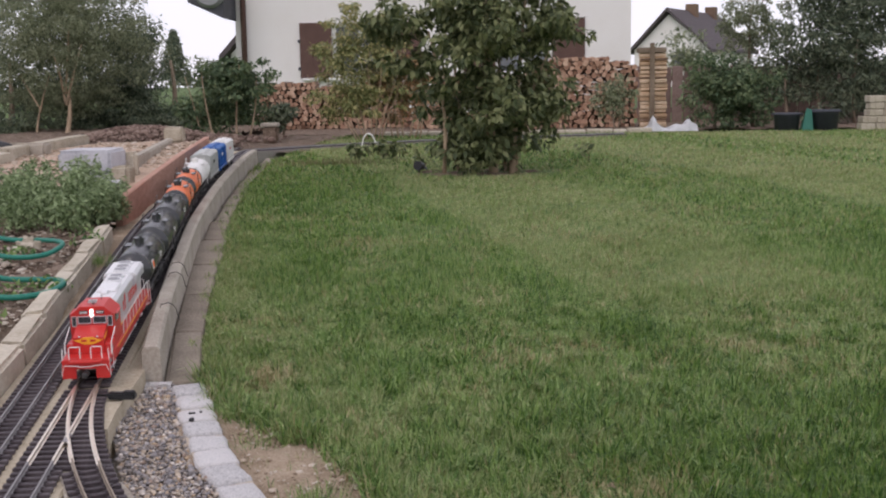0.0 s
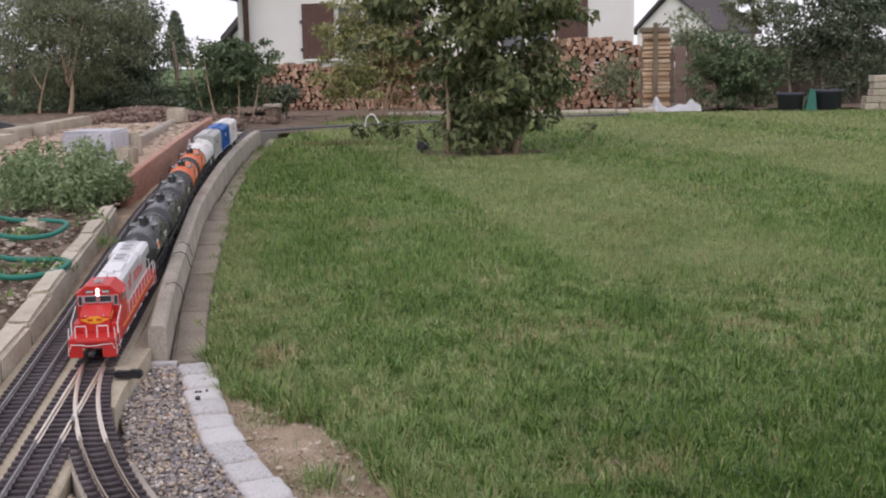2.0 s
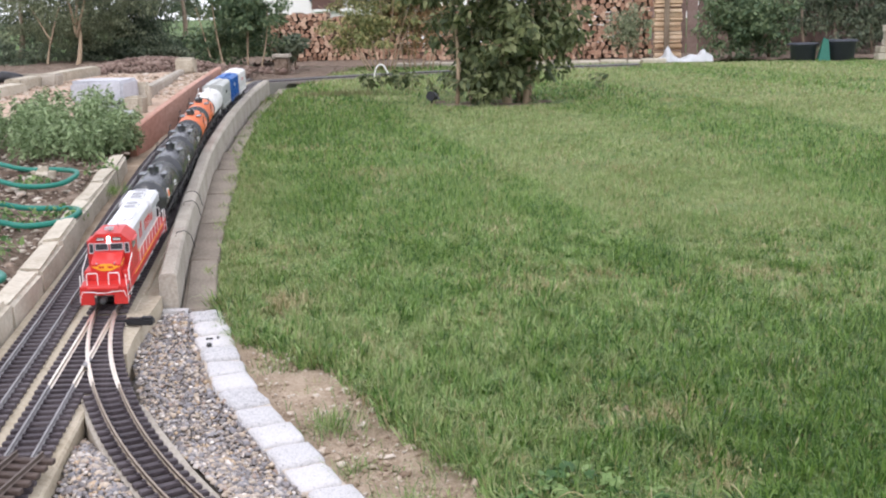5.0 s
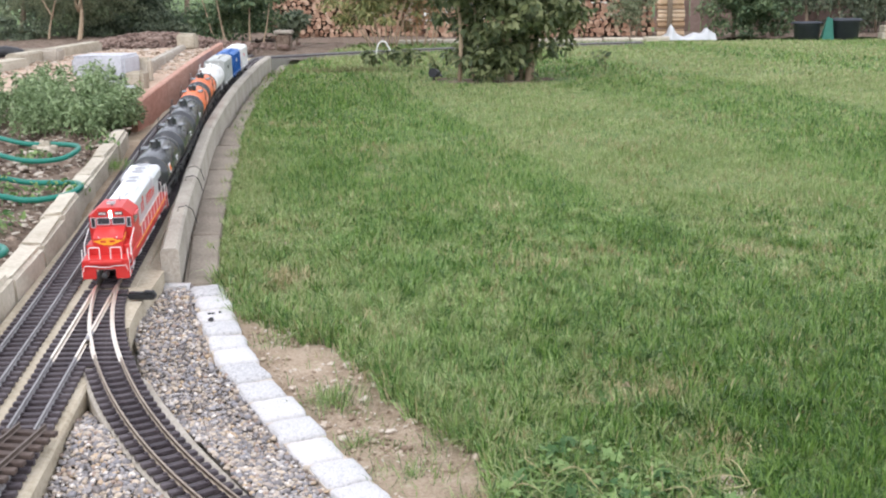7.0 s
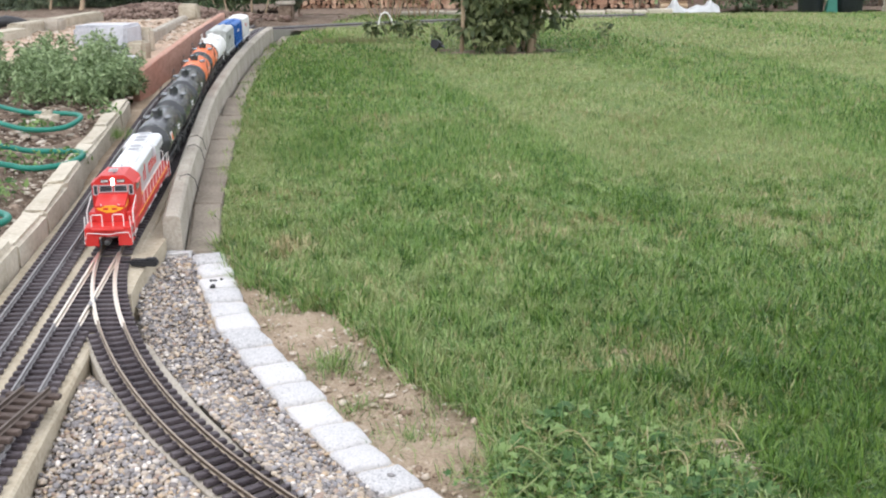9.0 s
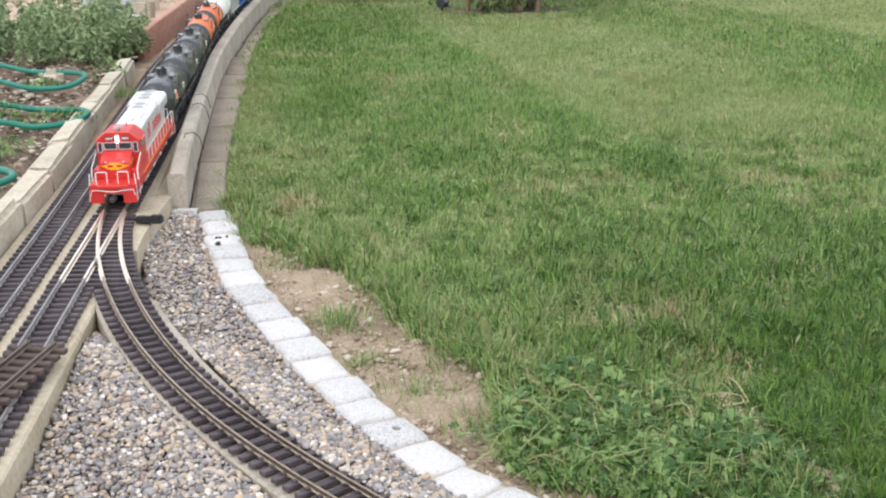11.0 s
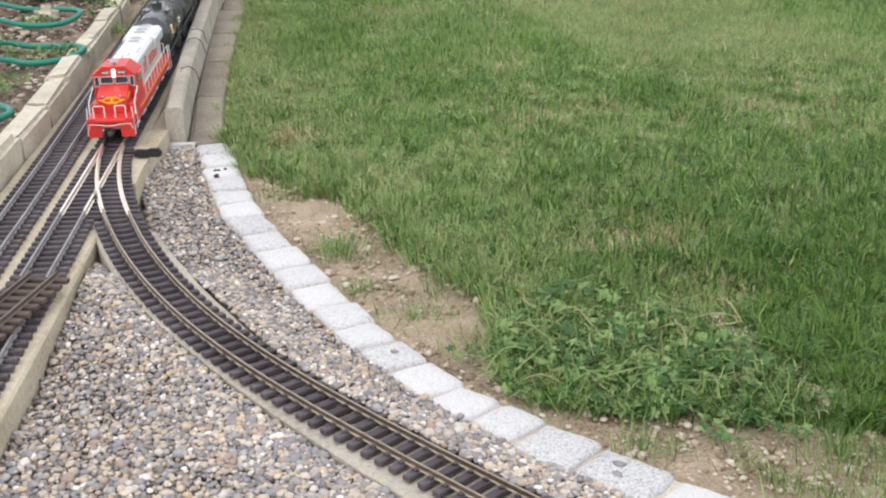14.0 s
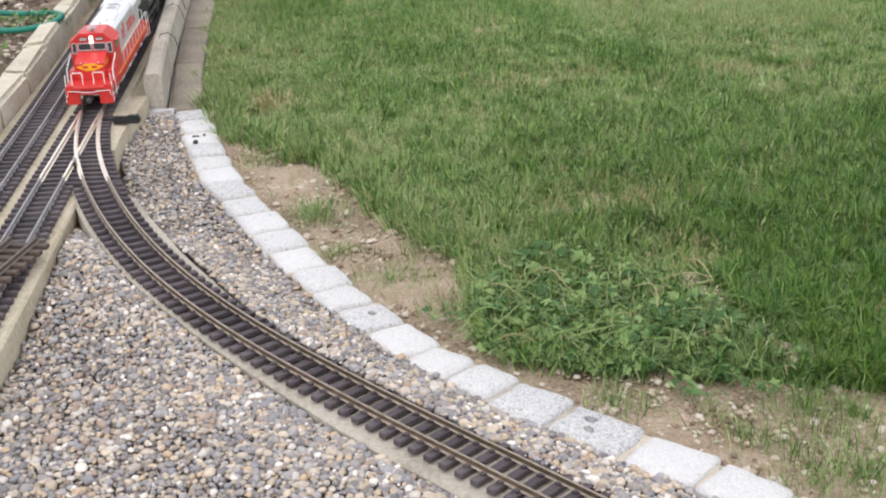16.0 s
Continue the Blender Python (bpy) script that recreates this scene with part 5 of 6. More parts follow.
GLASS = material("dark_window", [(0.03, 0.035, 0.04), (0.06, 0.065, 0.07)], 0.12, 10, 60, 0.0, spec=0.7)
LAMP = bpy.data.materials.new("lit_lamp")
LAMP.use_nodes = True
LAMP.node_tree.nodes["Principled BSDF"].inputs["Emission Color"].default_value = (1, 0.97, 0.9, 1)
LAMP.node_tree.nodes["Principled BSDF"].inputs["Emission Strength"].default_value = 2.5


def prism(section, x0, x1):
    """A (y, z) outline pushed from x0 to x1."""
    n = len(section)
    return Geo().add([(x0, y, z) for y, z in section] + [(x1, y, z) for y, z in section],
                     [(i, (i + 1) % n, n + (i + 1) % n, n + i) for i in range(n)] + [tuple(range(n))[::-1], tuple(range(n, 2 * n))])


def side_prism(outline, y0, y1):
    """An (x, z) outline pushed from y0 to y1."""
    n = len(outline)
    return Geo().add([(x, y0, z) for x, z in outline] + [(x, y1, z) for x, z in outline],
                     [(i, (i + 1) % n, n + (i + 1) % n, n + i) for i in range(n)] + [tuple(range(n))[::-1], tuple(range(n, 2 * n))])


def truck(parent, x, axles, spread, frame_mat, wheel_r=0.0155):
    t = part("truck", Geo().box((x, 0, 0.022), (spread + 0.03, 0.03, 0.012), 0.003), frame_mat, parent)
    for s in (-1, 1):
        o = side_prism([(x - spread / 2 - 0.018, 0.014), (x - spread / 2 - 0.012, 0.028), (x - 0.02, 0.030), (x, 0.034), (x + 0.02, 0.030), (x + spread / 2 + 0.012, 0.028), (x + spread / 2 + 0.018, 0.014),
                        (x + 0.012, 0.010), (x - 0.012, 0.010)], s * 0.034, s * 0.040)
        part("side_frame", o, frame_mat, t)
        for k in range(axles):
            xx = x - spread / 2 + spread * k / (axles - 1)
            part("journal", Geo().cyl((xx, s * 0.038, 0.0165), (xx, s * 0.044, 0.0165), 0.006, n=8), frame_mat, t)
    for k in range(axles):
        xx = x - spread / 2 + spread * k / (axles - 1)
        g = Geo().cyl((xx, -0.02, wheel_r), (xx, 0.02, wheel_r), 0.003, n=8)
        for s in (-1, 1):
            g.cyl((xx, s * 0.019, wheel_r), (xx, s * 0.026, wheel_r), wheel_r, n=16)
            g.cyl((xx, s * 0.0185, wheel_r), (xx, s * 0.0205, wheel_r), wheel_r + 0.002, n=16)
        part("wheelset", g, WHEEL, t)
    return t


def locomotive(m):
    ob = thing("model_locomotive", "red and silver model diesel locomotive with white handrails", "model train", m)
    # hood, cab and nose
    part("hood", prism([(-0.034, 0.056), (-0.034, 0.128), (-0.028, 0.1335), (0.028, 0.1335), (0.034, 0.128), (0.034, 0.056)], -0.300, 0.142), SILVER, ob)
    r = part("hood_roof", prism([(-0.0345, 0.126), (-0.0345, 0.130), (-0.027, 0.1385), (0.027, 0.1385), (0.0345, 0.130), (0.0345, 0.126)], -0.302, 0.130), ROOF, ob)
    part("radiator_flare", prism([(-0.034, 0.100), (-0.043, 0.112), (-0.043, 0.132), (-0.036, 0.1405), (0.036, 0.1405), (0.043, 0.132), (0.043, 0.112), (0.034, 0.100)], -0.302, -0.165), SILVER, ob)
    part("flare_roof", prism([(-0.0432, 0.1325), (-0.036, 0.1415), (0.036, 0.1415), (0.0432, 0.1325)], -0.3022, -0.1648), ROOF, ob)
    for x in (-0.272, -0.226, -0.186):
        f = part("fan", Geo().cyl((x, 0, 0.1405), (x, 0, 0.1475), 0.0205, n=24), ROOF, ob, smooth=False)
        part("fan_grille", Geo().cyl((x, 0, 0.1476), (x, 0, 0.1484), 0.016, n=20), GRILLE_SHADE, f)
    for x in (-0.120, -0.078):
        f = part("fan", Geo().cyl((x, 0, 0.138), (x, 0, 0.1455), 0.0195, n=24), ROOF, ob)
        part("fan_grille", Geo().cyl((x, 0, 0.1456), (x, 0, 0.1464), 0.015, n=20), GRILLE_SHADE, f)
    part("brake_blister", Geo().box((0.0, 0, 0.1405), (0.085, 0.050, 0.008), 0.003), ROOF, ob)
    part("exhaust_stack", Geo().box((0.055, 0, 0.142), (0.030, 0.016, 0.008), 0.002), ROOF, ob)
    for s in (-1, 1):
        for x in np.arange(-0.285, -0.175, 0.010):
            part("louvre", Geo().box((x, s * 0.0432, 0.122), (0.0035, 0.001, 0.016)), SILVER, ob)
        for i, x in enumerate((-0.205, -0.178, -0.154, -0.130, -0.106, -0.082, -0.02, 0.006)):
            part("lettering_bar", Geo().box((x, s * 0.0346, 0.094 + (0.006 if i in (0, 6) else 0)), (0.016, 0.0012, 0.026 + (0.012 if i in (0, 6) else 0)), 0.0004), RED, ob)
        for x in np.arange(-0.27, 0.12, 0.048):
            part("hood_door", Geo().box((x, s * 0.0344, 0.082), (0.040, 0.0008, 0.040), 0.0003), SILVER, ob)
        part("stripe", Geo().box((-0.08, s * 0.0348, 0.0605), (0.44, 0.0014, 0.003)), YELLOW, ob)
        part("stripe_curve", Geo().tube([(0.128 + 0.018 * math.sin(a), s * 0.0352, 0.064 + 0.034 * (1 - math.cos(a))) for a in np.linspace(0, 1.5, 8)], 0.0016, 5), YELLOW, ob)
    cab = part("cab", prism([(-0.049, 0.056), (-0.049, 0.131), (-0.027, 0.1505), (0.027, 0.1505), (0.049, 0.131), (0.049, 0.056)], 0.142, 0.232), RED, ob)
    part("cab_shoulder", Geo().add([(0.118, -0.034, 0.112), (0.142, -0.049, 0.112), (0.142, -0.049, 0.131), (0.118, -0.034, 0.128), (0.142, -0.027, 0.1505), (0.118, -0.026, 0.139),
                                    (0.118, 0.034, 0.112), (0.142, 0.049, 0.112), (0.142, 0.049, 0.131), (0.118, 0.034, 0.128), (0.142, 0.027, 0.1505), (0.118, 0.026, 0.139)],
                                   [(0, 1, 2, 3), (3, 2, 4, 5), (6, 9, 8, 7), (9, 11, 10, 8), (5, 4, 10, 11), (0, 6, 7, 1)]), RED, ob)
    for s in (-1, 1):
        part("windscreen", Geo().box((0.2325, s * 0.017, 0.1195), (0.0016, 0.027, 0.014), 0.0005), GLASS, cab)
        fr = Geo()
        for dy, dz, sy, sz in ((0, 0.008, 0.030, 0.0018), (0, -0.008, 0.030, 0.0018), (0.0145, 0, 0.0018, 0.016), (-0.0145, 0, 0.0018, 0.016)):
            fr.box((0.2332, s * 0.017 + dy, 0.1195 + dz), (0.002, sy, sz))
        part("window_frame", fr, SILVER, cab)
        part("door_window", Geo().box((0.2325, s * 0.0405, 0.1165), (0.0016, 0.0085, 0.021), 0.0005), GLASS, cab)
        fr = Geo()
        for dy, dz, sy, sz in ((0, 0.0115, 0.011, 0.0016), (0, -0.0115, 0.011, 0.0016), (0.005, 0, 0.0016, 0.023), (-0.005, 0, 0.0016, 0.023)):
            fr.box((0.2332, s * 0.0405 + dy, 0.1165 + dz), (0.002, sy, sz))
        part("window_frame", fr, SILVER, cab)
        nb = part("number_board", Geo().box((0.2328, s * 0.0185, 0.1375), (0.002, 0.019, 0.0085), 0.0006), DARK, cab)
        for k in range(4):
            part("bar", Geo().box((0.2342, s * 0.0185 - 0.006 + 0.004 * k, 0.1375), (0.0006, 0.0024, 0.0048)), WHITEP, nb)
        part("side_window", Geo().box((0.187, s * 0.0493, 0.117), (0.048, 0.0012, 0.019), 0.0005), GLASS, cab)
        part("sunshade", Geo().box((0.187, s * 0.0515, 0.1285), (0.054, 0.006, 0.0016)), RED, cab)
    part("headlight", Geo().cyl((0.231, 0, 0.1405), (0.2365, 0, 0.1405), 0.0042, n=12), LAMP, cab)
    part("headlight", Geo().cyl((0.231, 0, 0.1315), (0.2365, 0, 0.1315), 0.0042, n=12), LAMP, cab)
    horn = part("horn", Geo().cyl((0.205, 0, 0.1505), (0.205, 0, 0.158), 0.002, n=8), DARK, ob)
    for dy in (-0.007, 0, 0.007):
        part("trumpet", Geo().cyl((0.196, dy, 0.159), (0.218, dy, 0.159), 0.0014, 0.0036, 10), SILVER, horn)
    part("antenna", Geo().cyl((0.165, 0.012, 0.1505), (0.165, 0.012, 0.162), 0.0008, n=6), DARK, ob)
    part("cab_roof_hatch", Geo().box((0.170, -0.012, 0.1512), (0.022, 0.016, 0.002), 0.0006), RED, ob)
    nose = part("nose", side_prism([(0.232, 0.056), (0.232, 0.1085), (0.246, 0.1085), (0.278, 0.0985), (0.290, 0.093), (0.290, 0.056)], -0.0335, 0.0335), RED, ob)
    em = Geo()
    wing = [(-0.036, 0.0875), (-0.022, 0.0885), (-0.012, 0.0935), (0.012, 0.0935), (0.022, 0.0885), (0.036, 0.0875), (0.022, 0.0815), (0.010, 0.0770), (-0.010, 0.0770), (-0.022, 0.0815)]
    em.add([(0.2895, y * 0.92, z) for y, z in wing] + [(0.2912, y * 0.92, z) for y, z in wing], [(i, (i + 1) % 10, 10 + (i + 1) % 10, 10 + i) for i in range(10)] + [tuple(range(10))[::-1], tuple(range(10, 20))])
    badge = part("emblem", em, YELLOW, nose, "plain yellow winged emblem")
    for s in (-1, 1):
        part("bar", Geo().box((0.2918, s * 0.010, 0.0860), (0.0008, 0.012, 0.0045)), RED, badge)
        part("wing_stripe", Geo().tube([(0.285 - 0.020 * k, s * 0.0338, 0.0875 + 0.0035 * k) for k in range(3)], 0.0016, 5), YELLOW, nose)
        part("nose_light", Geo().cyl((0.2895, s * 0.020, 0.0955), (0.2915, s * 0.020, 0.0955), 0.002, n=8), SILVER, nose)
    part("step_box", Geo().box((0.262, -0.042, 0.066), (0.050, 0.017, 0.022), 0.002), RED, ob)
    part("step_box", Geo().box((0.262, 0.042, 0.066), (0.050, 0.017, 0.022), 0.002), RED, ob)
    # deck, sills and pilots
    part("deck", Geo().box((0, 0, 0.0525), (0.672, 0.104, 0.006), 0.001), RED, ob)
    for s in (-1, 1):
        part("side_sill", Geo().box((0, s * 0.0515, 0.043), (0.60, 0.003, 0.022), 0.001), RED, ob)
        part("sill_stripe", Geo().box((-0.02, s * 0.0535, 0.0515), (0.50, 0.0012, 0.0025)), YELLOW, ob)
        part("fuel_tank_side", Geo().box((0.0, s * 0.040, 0.024), (0.20, 0.014, 0.024), 0.005), SILVER, ob)
        for k in range(6):
            part("air_pipe", Geo().cyl((-0.28 + 0.11 * k, s * 0.050, 0.028), (-0.25 + 0.11 * k, s * 0.050, 0.028), 0.004, n=8), SILVER, ob)
    for e in (-1, 1):
        x = e * 0.336
        pl = part("pilot", prism([(-0.052, 0.012), (-0.052, 0.054), (0.052, 0.054), (0.052, 0.012), (0.022, 0.012), (0.022, 0.034), (-0.022, 0.034), (-0.022, 0.012)], x - 0.004, x + 0.004), RED, ob)
        part("anticlimber", Geo().box((x + e * 0.006, 0, 0.0505), (0.010, 0.070, 0.007), 0.0015), RED, pl)
        part("coupler", Geo().box((x + e * 0.010, 0, 0.024), (0.034, 0.013, 0.012), 0.003), DARK, ob)
        part("cut_lever", Geo().tube([(x + e * 0.0065, -0.050, 0.030), (x + e * 0.0085, -0.046, 0.044), (x + e * 0.0125, -0.020, 0.044), (x + e * 0.0125, -0.012, 0.0415), (x + e * 0.0125, 0.012, 0.0415),
                                      (x + e * 0.0125, 0.020, 0.044), (x + e * 0.0085, 0.046, 0.044), (x + e * 0.0065, 0.050, 0.030)], 0.0010, 5), WHITEP, pl)
        for s in (-1, 1):
            st = part("steps", Geo().box((x - e * 0.020, s * 0.047, 0.018), (0.036, 0.010, 0.003)), RED, ob)
            part("step_side", Geo().box((x - e * 0.004, s * 0.047, 0.033), (0.003, 0.011, 0.034)), RED, st)
            part("step_tread", Geo().box((x - e * 0.020, s * 0.047, 0.034), (0.036, 0.010, 0.003)), RED, st)
            # end handrails
            part("handrail", Geo().tube([(x - e * 0.002, s * 0.012, 0.056), (x - e * 0.002, s * 0.012, 0.082), (x - e * 0.001, s * 0.014, 0.084), (x - e * 0.001, s * 0.034, 0.084), (x - e * 0.001, s * 0.036, 0.082), (x - e * 0.001, s * 0.036, 0.056)], 0.0012, 6), WHITEP, ob)
            part("stanchion", Geo().cyl((x, s * 0.0535, 0.016), (x - e * 0.001, s * 0.050, 0.080), 0.0012, n=6), WHITEP, ob)
            part("stanchion", Geo().cyl((x - e * 0.040, s * 0.0535, 0.020), (x - e * 0.040, s * 0.0515, 0.086), 0.0011, n=6), WHITEP, ob)
    for s in (-1, 1):
        part("handrail", Geo().tube([(-0.300, s * 0.0515, 0.086), (0.10, s * 0.0515, 0.086), (0.132, s * 0.0515, 0.082)], 0.0010, 6), WHITEP, ob)
        part("handrail", Geo().tube([(0.236, s * 0.0515, 0.104), (0.252, s * 0.0515, 0.098), (0.290, s * 0.0515, 0.086), (0.300, s * 0.0515, 0.080), (0.302, s * 0.0515, 0.056)], 0.0012, 6), WHITEP, ob)
        for x in np.arange(-0.29, 0.14, 0.052):
            part("stanchion", Geo().cyl((x, s * 0.0518, 0.050), (x, s * 0.0515, 0.086), 0.0009, n=6), WHITEP, ob)
    part("fuel_tank", Geo().box((0.0, 0, 0.026), (0.20, 0.078, 0.030), 0.008), DARK, ob)
    for x in (-0.215, 0.215):
        truck(ob, x, 3, 0.124, SILVER)
    return ob


def dome(x0, x1, r, z, bulge, n=28):
    """A tank barrel with rounded ends."""
    st = [(x0 - bulge, 0.0), (x0 - bulge * 0.9, r * 0.42), (x0 - bulge * 0.6, r * 0.76), (x0 - bulge * 0.2, r * 0.95), (x0 + 0.004, r), (x1 - 0.004, r), (x1 + bulge * 0.2, r * 0.95), (x1 + bulge * 0.6, r * 0.76), (x1 + bulge * 0.9, r * 0.42), (x1 + bulge, 0.0)]
    v, f = [], []
    for x, q in st:
        v += [(x, q * math.cos(2 * math.pi * k / n), z + q * math.sin(2 * math.pi * k / n)) for k in range(n)]
    for i in range(len(st) - 1):
        f += [(i * n + k, i * n + (k + 1) % n, (i + 1) * n + (k + 1) % n, (i + 1) * n + k) for k in range(n)]
    return Geo().add(v, f)


def tank_car(m, paint, label, fit=TANKB, placard=None):
    ob = thing("model_tank_car", label, "model train", m, "cars of the model train")
    part("tank", dome(-0.150, 0.150, 0.052, 0.094, 0.020), paint, ob, smooth=True)
    for x in (-0.152, 0.152):
        part("band", Geo().cyl((x - 0.012, 0, 0.094), (x + 0.012, 0, 0.094), 0.0528, n=28), fit, ob, smooth=True)
    man = part("manway", Geo().cyl((0, 0, 0.140), (0, 0, 0.158), 0.015, n=18), fit, ob)
    part("manway_lid", Geo().cyl((0, 0, 0.158), (0, 0, 0.163), 0.017, n=18), fit, man)
    part("valve", Geo().cyl((0.004, 0.004, 0.163), (0.004, 0.004, 0.170), 0.005, n=10), fit, man)
    for s in (-1, 1):
        part("platform", Geo().box((0, s * 0.032, 0.141), (0.050, 0.020, 0.003)), fit, ob)
        part("railing", Geo().tube([(-0.022, s * 0.041, 0.140), (-0.022, s * 0.041, 0.163), (0.022, s * 0.041, 0.163), (0.022, s * 0.041, 0.140)], 0.0012, 5), fit, ob)
        lad = part("ladder", Geo().cyl((-0.008, s * 0.0545, 0.045), (-0.008, s * 0.048, 0.140), 0.001, n=5).cyl((0.008, s * 0.0545, 0.045), (0.008, s * 0.048, 0.140), 0.001, n=5), fit, ob)
        for k in range(6):
            part("rung", Geo().cyl((-0.008, s * (0.0545 - 0.001 * k), 0.054 + 0.015 * k), (0.008, s * (0.0545 - 0.001 * k), 0.054 + 0.015 * k), 0.0008, n=5), fit, lad)
        part("side_sill", Geo().box((0, s * 0.040, 0.040), (0.37, 0.004, 0.010), 0.001), DARK, ob)
        part("lettering_bar", Geo().box((-0.060, s * 0.0522, 0.104), (0.030, 0.0014, 0.005)), WHITEP, ob)
        part("lettering_bar", Geo().box((-0.062, s * 0.0525, 0.094), (0.022, 0.0014, 0.003)), WHITEP, ob)
        if placard:
            pc = part("placard", Geo().box((0.105, s * 0.0512, 0.103), (0.030, 0.0022, 0.024), 0, (s * 10, 0, 0)), WHITEP, ob)
            part("placard_field", Geo().box((0.105, s * 0.0526, 0.103), (0.024, 0.0014, 0.018), 0, (s * 10, 0, 0)), placard, pc)
    part("underframe", Geo().box((0, 0, 0.040), (0.385, 0.030, 0.010), 0.002), DARK, ob)
    for x in (-0.185, 0.185):
        part("end_platform", Geo().box((x, 0, 0.045), (0.020, 0.092, 0.003)), DARK, ob)
        part("coupler", Geo().box((x * 1.06, 0, 0.030), (0.030, 0.012, 0.010), 0.003), DARK, ob)
        part("brake_wheel" if x < 0 else "grab_iron", Geo().cyl((x, 0.03, 0.047), (x, 0.03, 0.075), 0.0010, n=5).cyl((x, -0.03, 0.047), (x, -0.03, 0.075), 0.0010, n=5).cyl((x, -0.03, 0.075), (x, 0.03, 0.075), 0.0010, n=5), fit, ob)
    for x in (-0.125, 0.125):
        truck(ob, x, 2, 0.056, DARK)
    return ob


def hopper_car(m, paint, label, accent):
    ob = thing("model_hopper_car", label, "model train", m, "cars of the model train")
    part("body", side_prism([(-0.165, 0.150), (-0.165, 0.100), (-0.120, 0.052), (-0.02, 0.046), (0.02, 0.046), (0.120, 0.052), (0.165, 0.100), (0.165, 0.150)], -0.048, 0.048), paint, ob)
    part("roof", prism([(-0.049, 0.149), (-0.034, 0.158), (0.034, 0.158), (0.049, 0.149)], -0.168, 0.168), paint, ob)
    part("running_board", Geo().box((0, 0, 0.161), (0.31, 0.020, 0.003)), paint, ob)
    for x in np.arange(-0.11, 0.12, 0.055):
        part("hatch", Geo().box((x, 0.026, 0.158), (0.030, 0.016, 0.004), 0.001, (-25, 0, 0)), paint, ob)
    for s in (-1, 1):
        for x in np.arange(-0.15, 0.16, 0.0375):
            part("rib", Geo().box((x, s * 0.0495, 0.100), (0.004, 0.004, 0.090), 0.0008), paint, ob)
        part("lettering_bar", Geo().box((0.04, s * 0.0525, 0.115), (0.045, 0.0014, 0.014)), accent, ob)
        part("side_sill", Geo().box((0, s * 0.049, 0.050), (0.345, 0.005, 0.010)), paint, ob)
        for e in (-1, 1):
            part("ladder", Geo().cyl((e * 0.168, s * 0.046, 0.055), (e * 0.168, s * 0.046, 0.150), 0.0012, n=5).cyl((e * 0.168, s * 0.030, 0.055), (e * 0.168, s * 0.030, 0.150), 0.0012, n=5), paint, ob)
    part("underframe", Geo().box((0, 0, 0.042), (0.370, 0.030, 0.008), 0.002), DARK, ob)
    for e in (-1, 1):
        part("chute", side_prism([(e * 0.045 - 0.03, 0.050), (e * 0.045 - 0.012, 0.018), (e * 0.045 + 0.012, 0.018), (e * 0.045 + 0.03, 0.050)], -0.035, 0.035), paint, ob)
        part("coupler", Geo().box((e * 0.190, 0, 0.030), (0.030, 0.012, 0.010), 0.003), DARK, ob)
        truck(ob, e * 0.128, 2, 0.054, DARK)
    return ob


line = laid(BRANCH[::-1], branch_h) + laid(RIGHT[5:], rail_h)
tpath = spline(line, 0.01)
FRONT = (-0.772, 1.625)
s0 = min(range(len(tpath)), key=lambda i: (tpath[i][0].x - FRONT[0]) ** 2 + (tpath[i][0].y - FRONT[1]) ** 2)


def on_track(back, half):
    """Pose of a vehicle whose middle lies that far behind the locomotive's front; half: its truck spacing / 2."""
    a, b = (tpath[min(len(tpath) - 1, max(0, s0 + int(round((back + e) * 100))))][0] for e in (-half, half))
    d = a - b
    return Matrix.Translation((a + b) / 2 + Vector((0, 0, 0.0079))) @ d.to_track_quat("X", "Z").to_matrix().to_4x4()


locomotive(on_track(0.342, 0.215))
run = 0.342 * 2 + 0.015
for paint, label, plac in ((TANKB, "glossy black model tank car with an orange placard", ORANGE), (TANKB, "glossy black model tank car in a long train", None), (TANKB, "glossy black model tank car ahead of orange ones", None),
                           (ORANGE, "bright orange model tank car with black fittings", None), (ORANGE, "bright orange model tank car coupled to a white one", None), (WHITEP, "white model tank car with pale fittings", None)):
    tank_car(on_track(run + 0.20, 0.125), paint, label, WHITEP if paint is WHITEP else TANKB, plac)
    run += 0.402
for paint, label, accent in ((GREYP, "light grey model covered hopper car", DARK), (BLUEP, "blue model covered hopper car with white mark", WHITEP), (WHITEP, "white model covered hopper car with red mark", RED)):
    hopper_car(on_track(run + 0.195, 0.128), paint, label, accent)
    run += 0.392

# ---- firewood ----
LOG_END = material("log_end", [(0.24, 0.13, 0.085), (0.42, 0.25, 0.165), (0.60, 0.42, 0.30)], 0.85, 14, 90, 0.3, vary=0.35)
LOG_BARK = material("log_bark", [(0.13, 0.085, 0.06), (0.24, 0.16, 0.11)], 0.9, 14, 70, 0.6, vary=0.2)


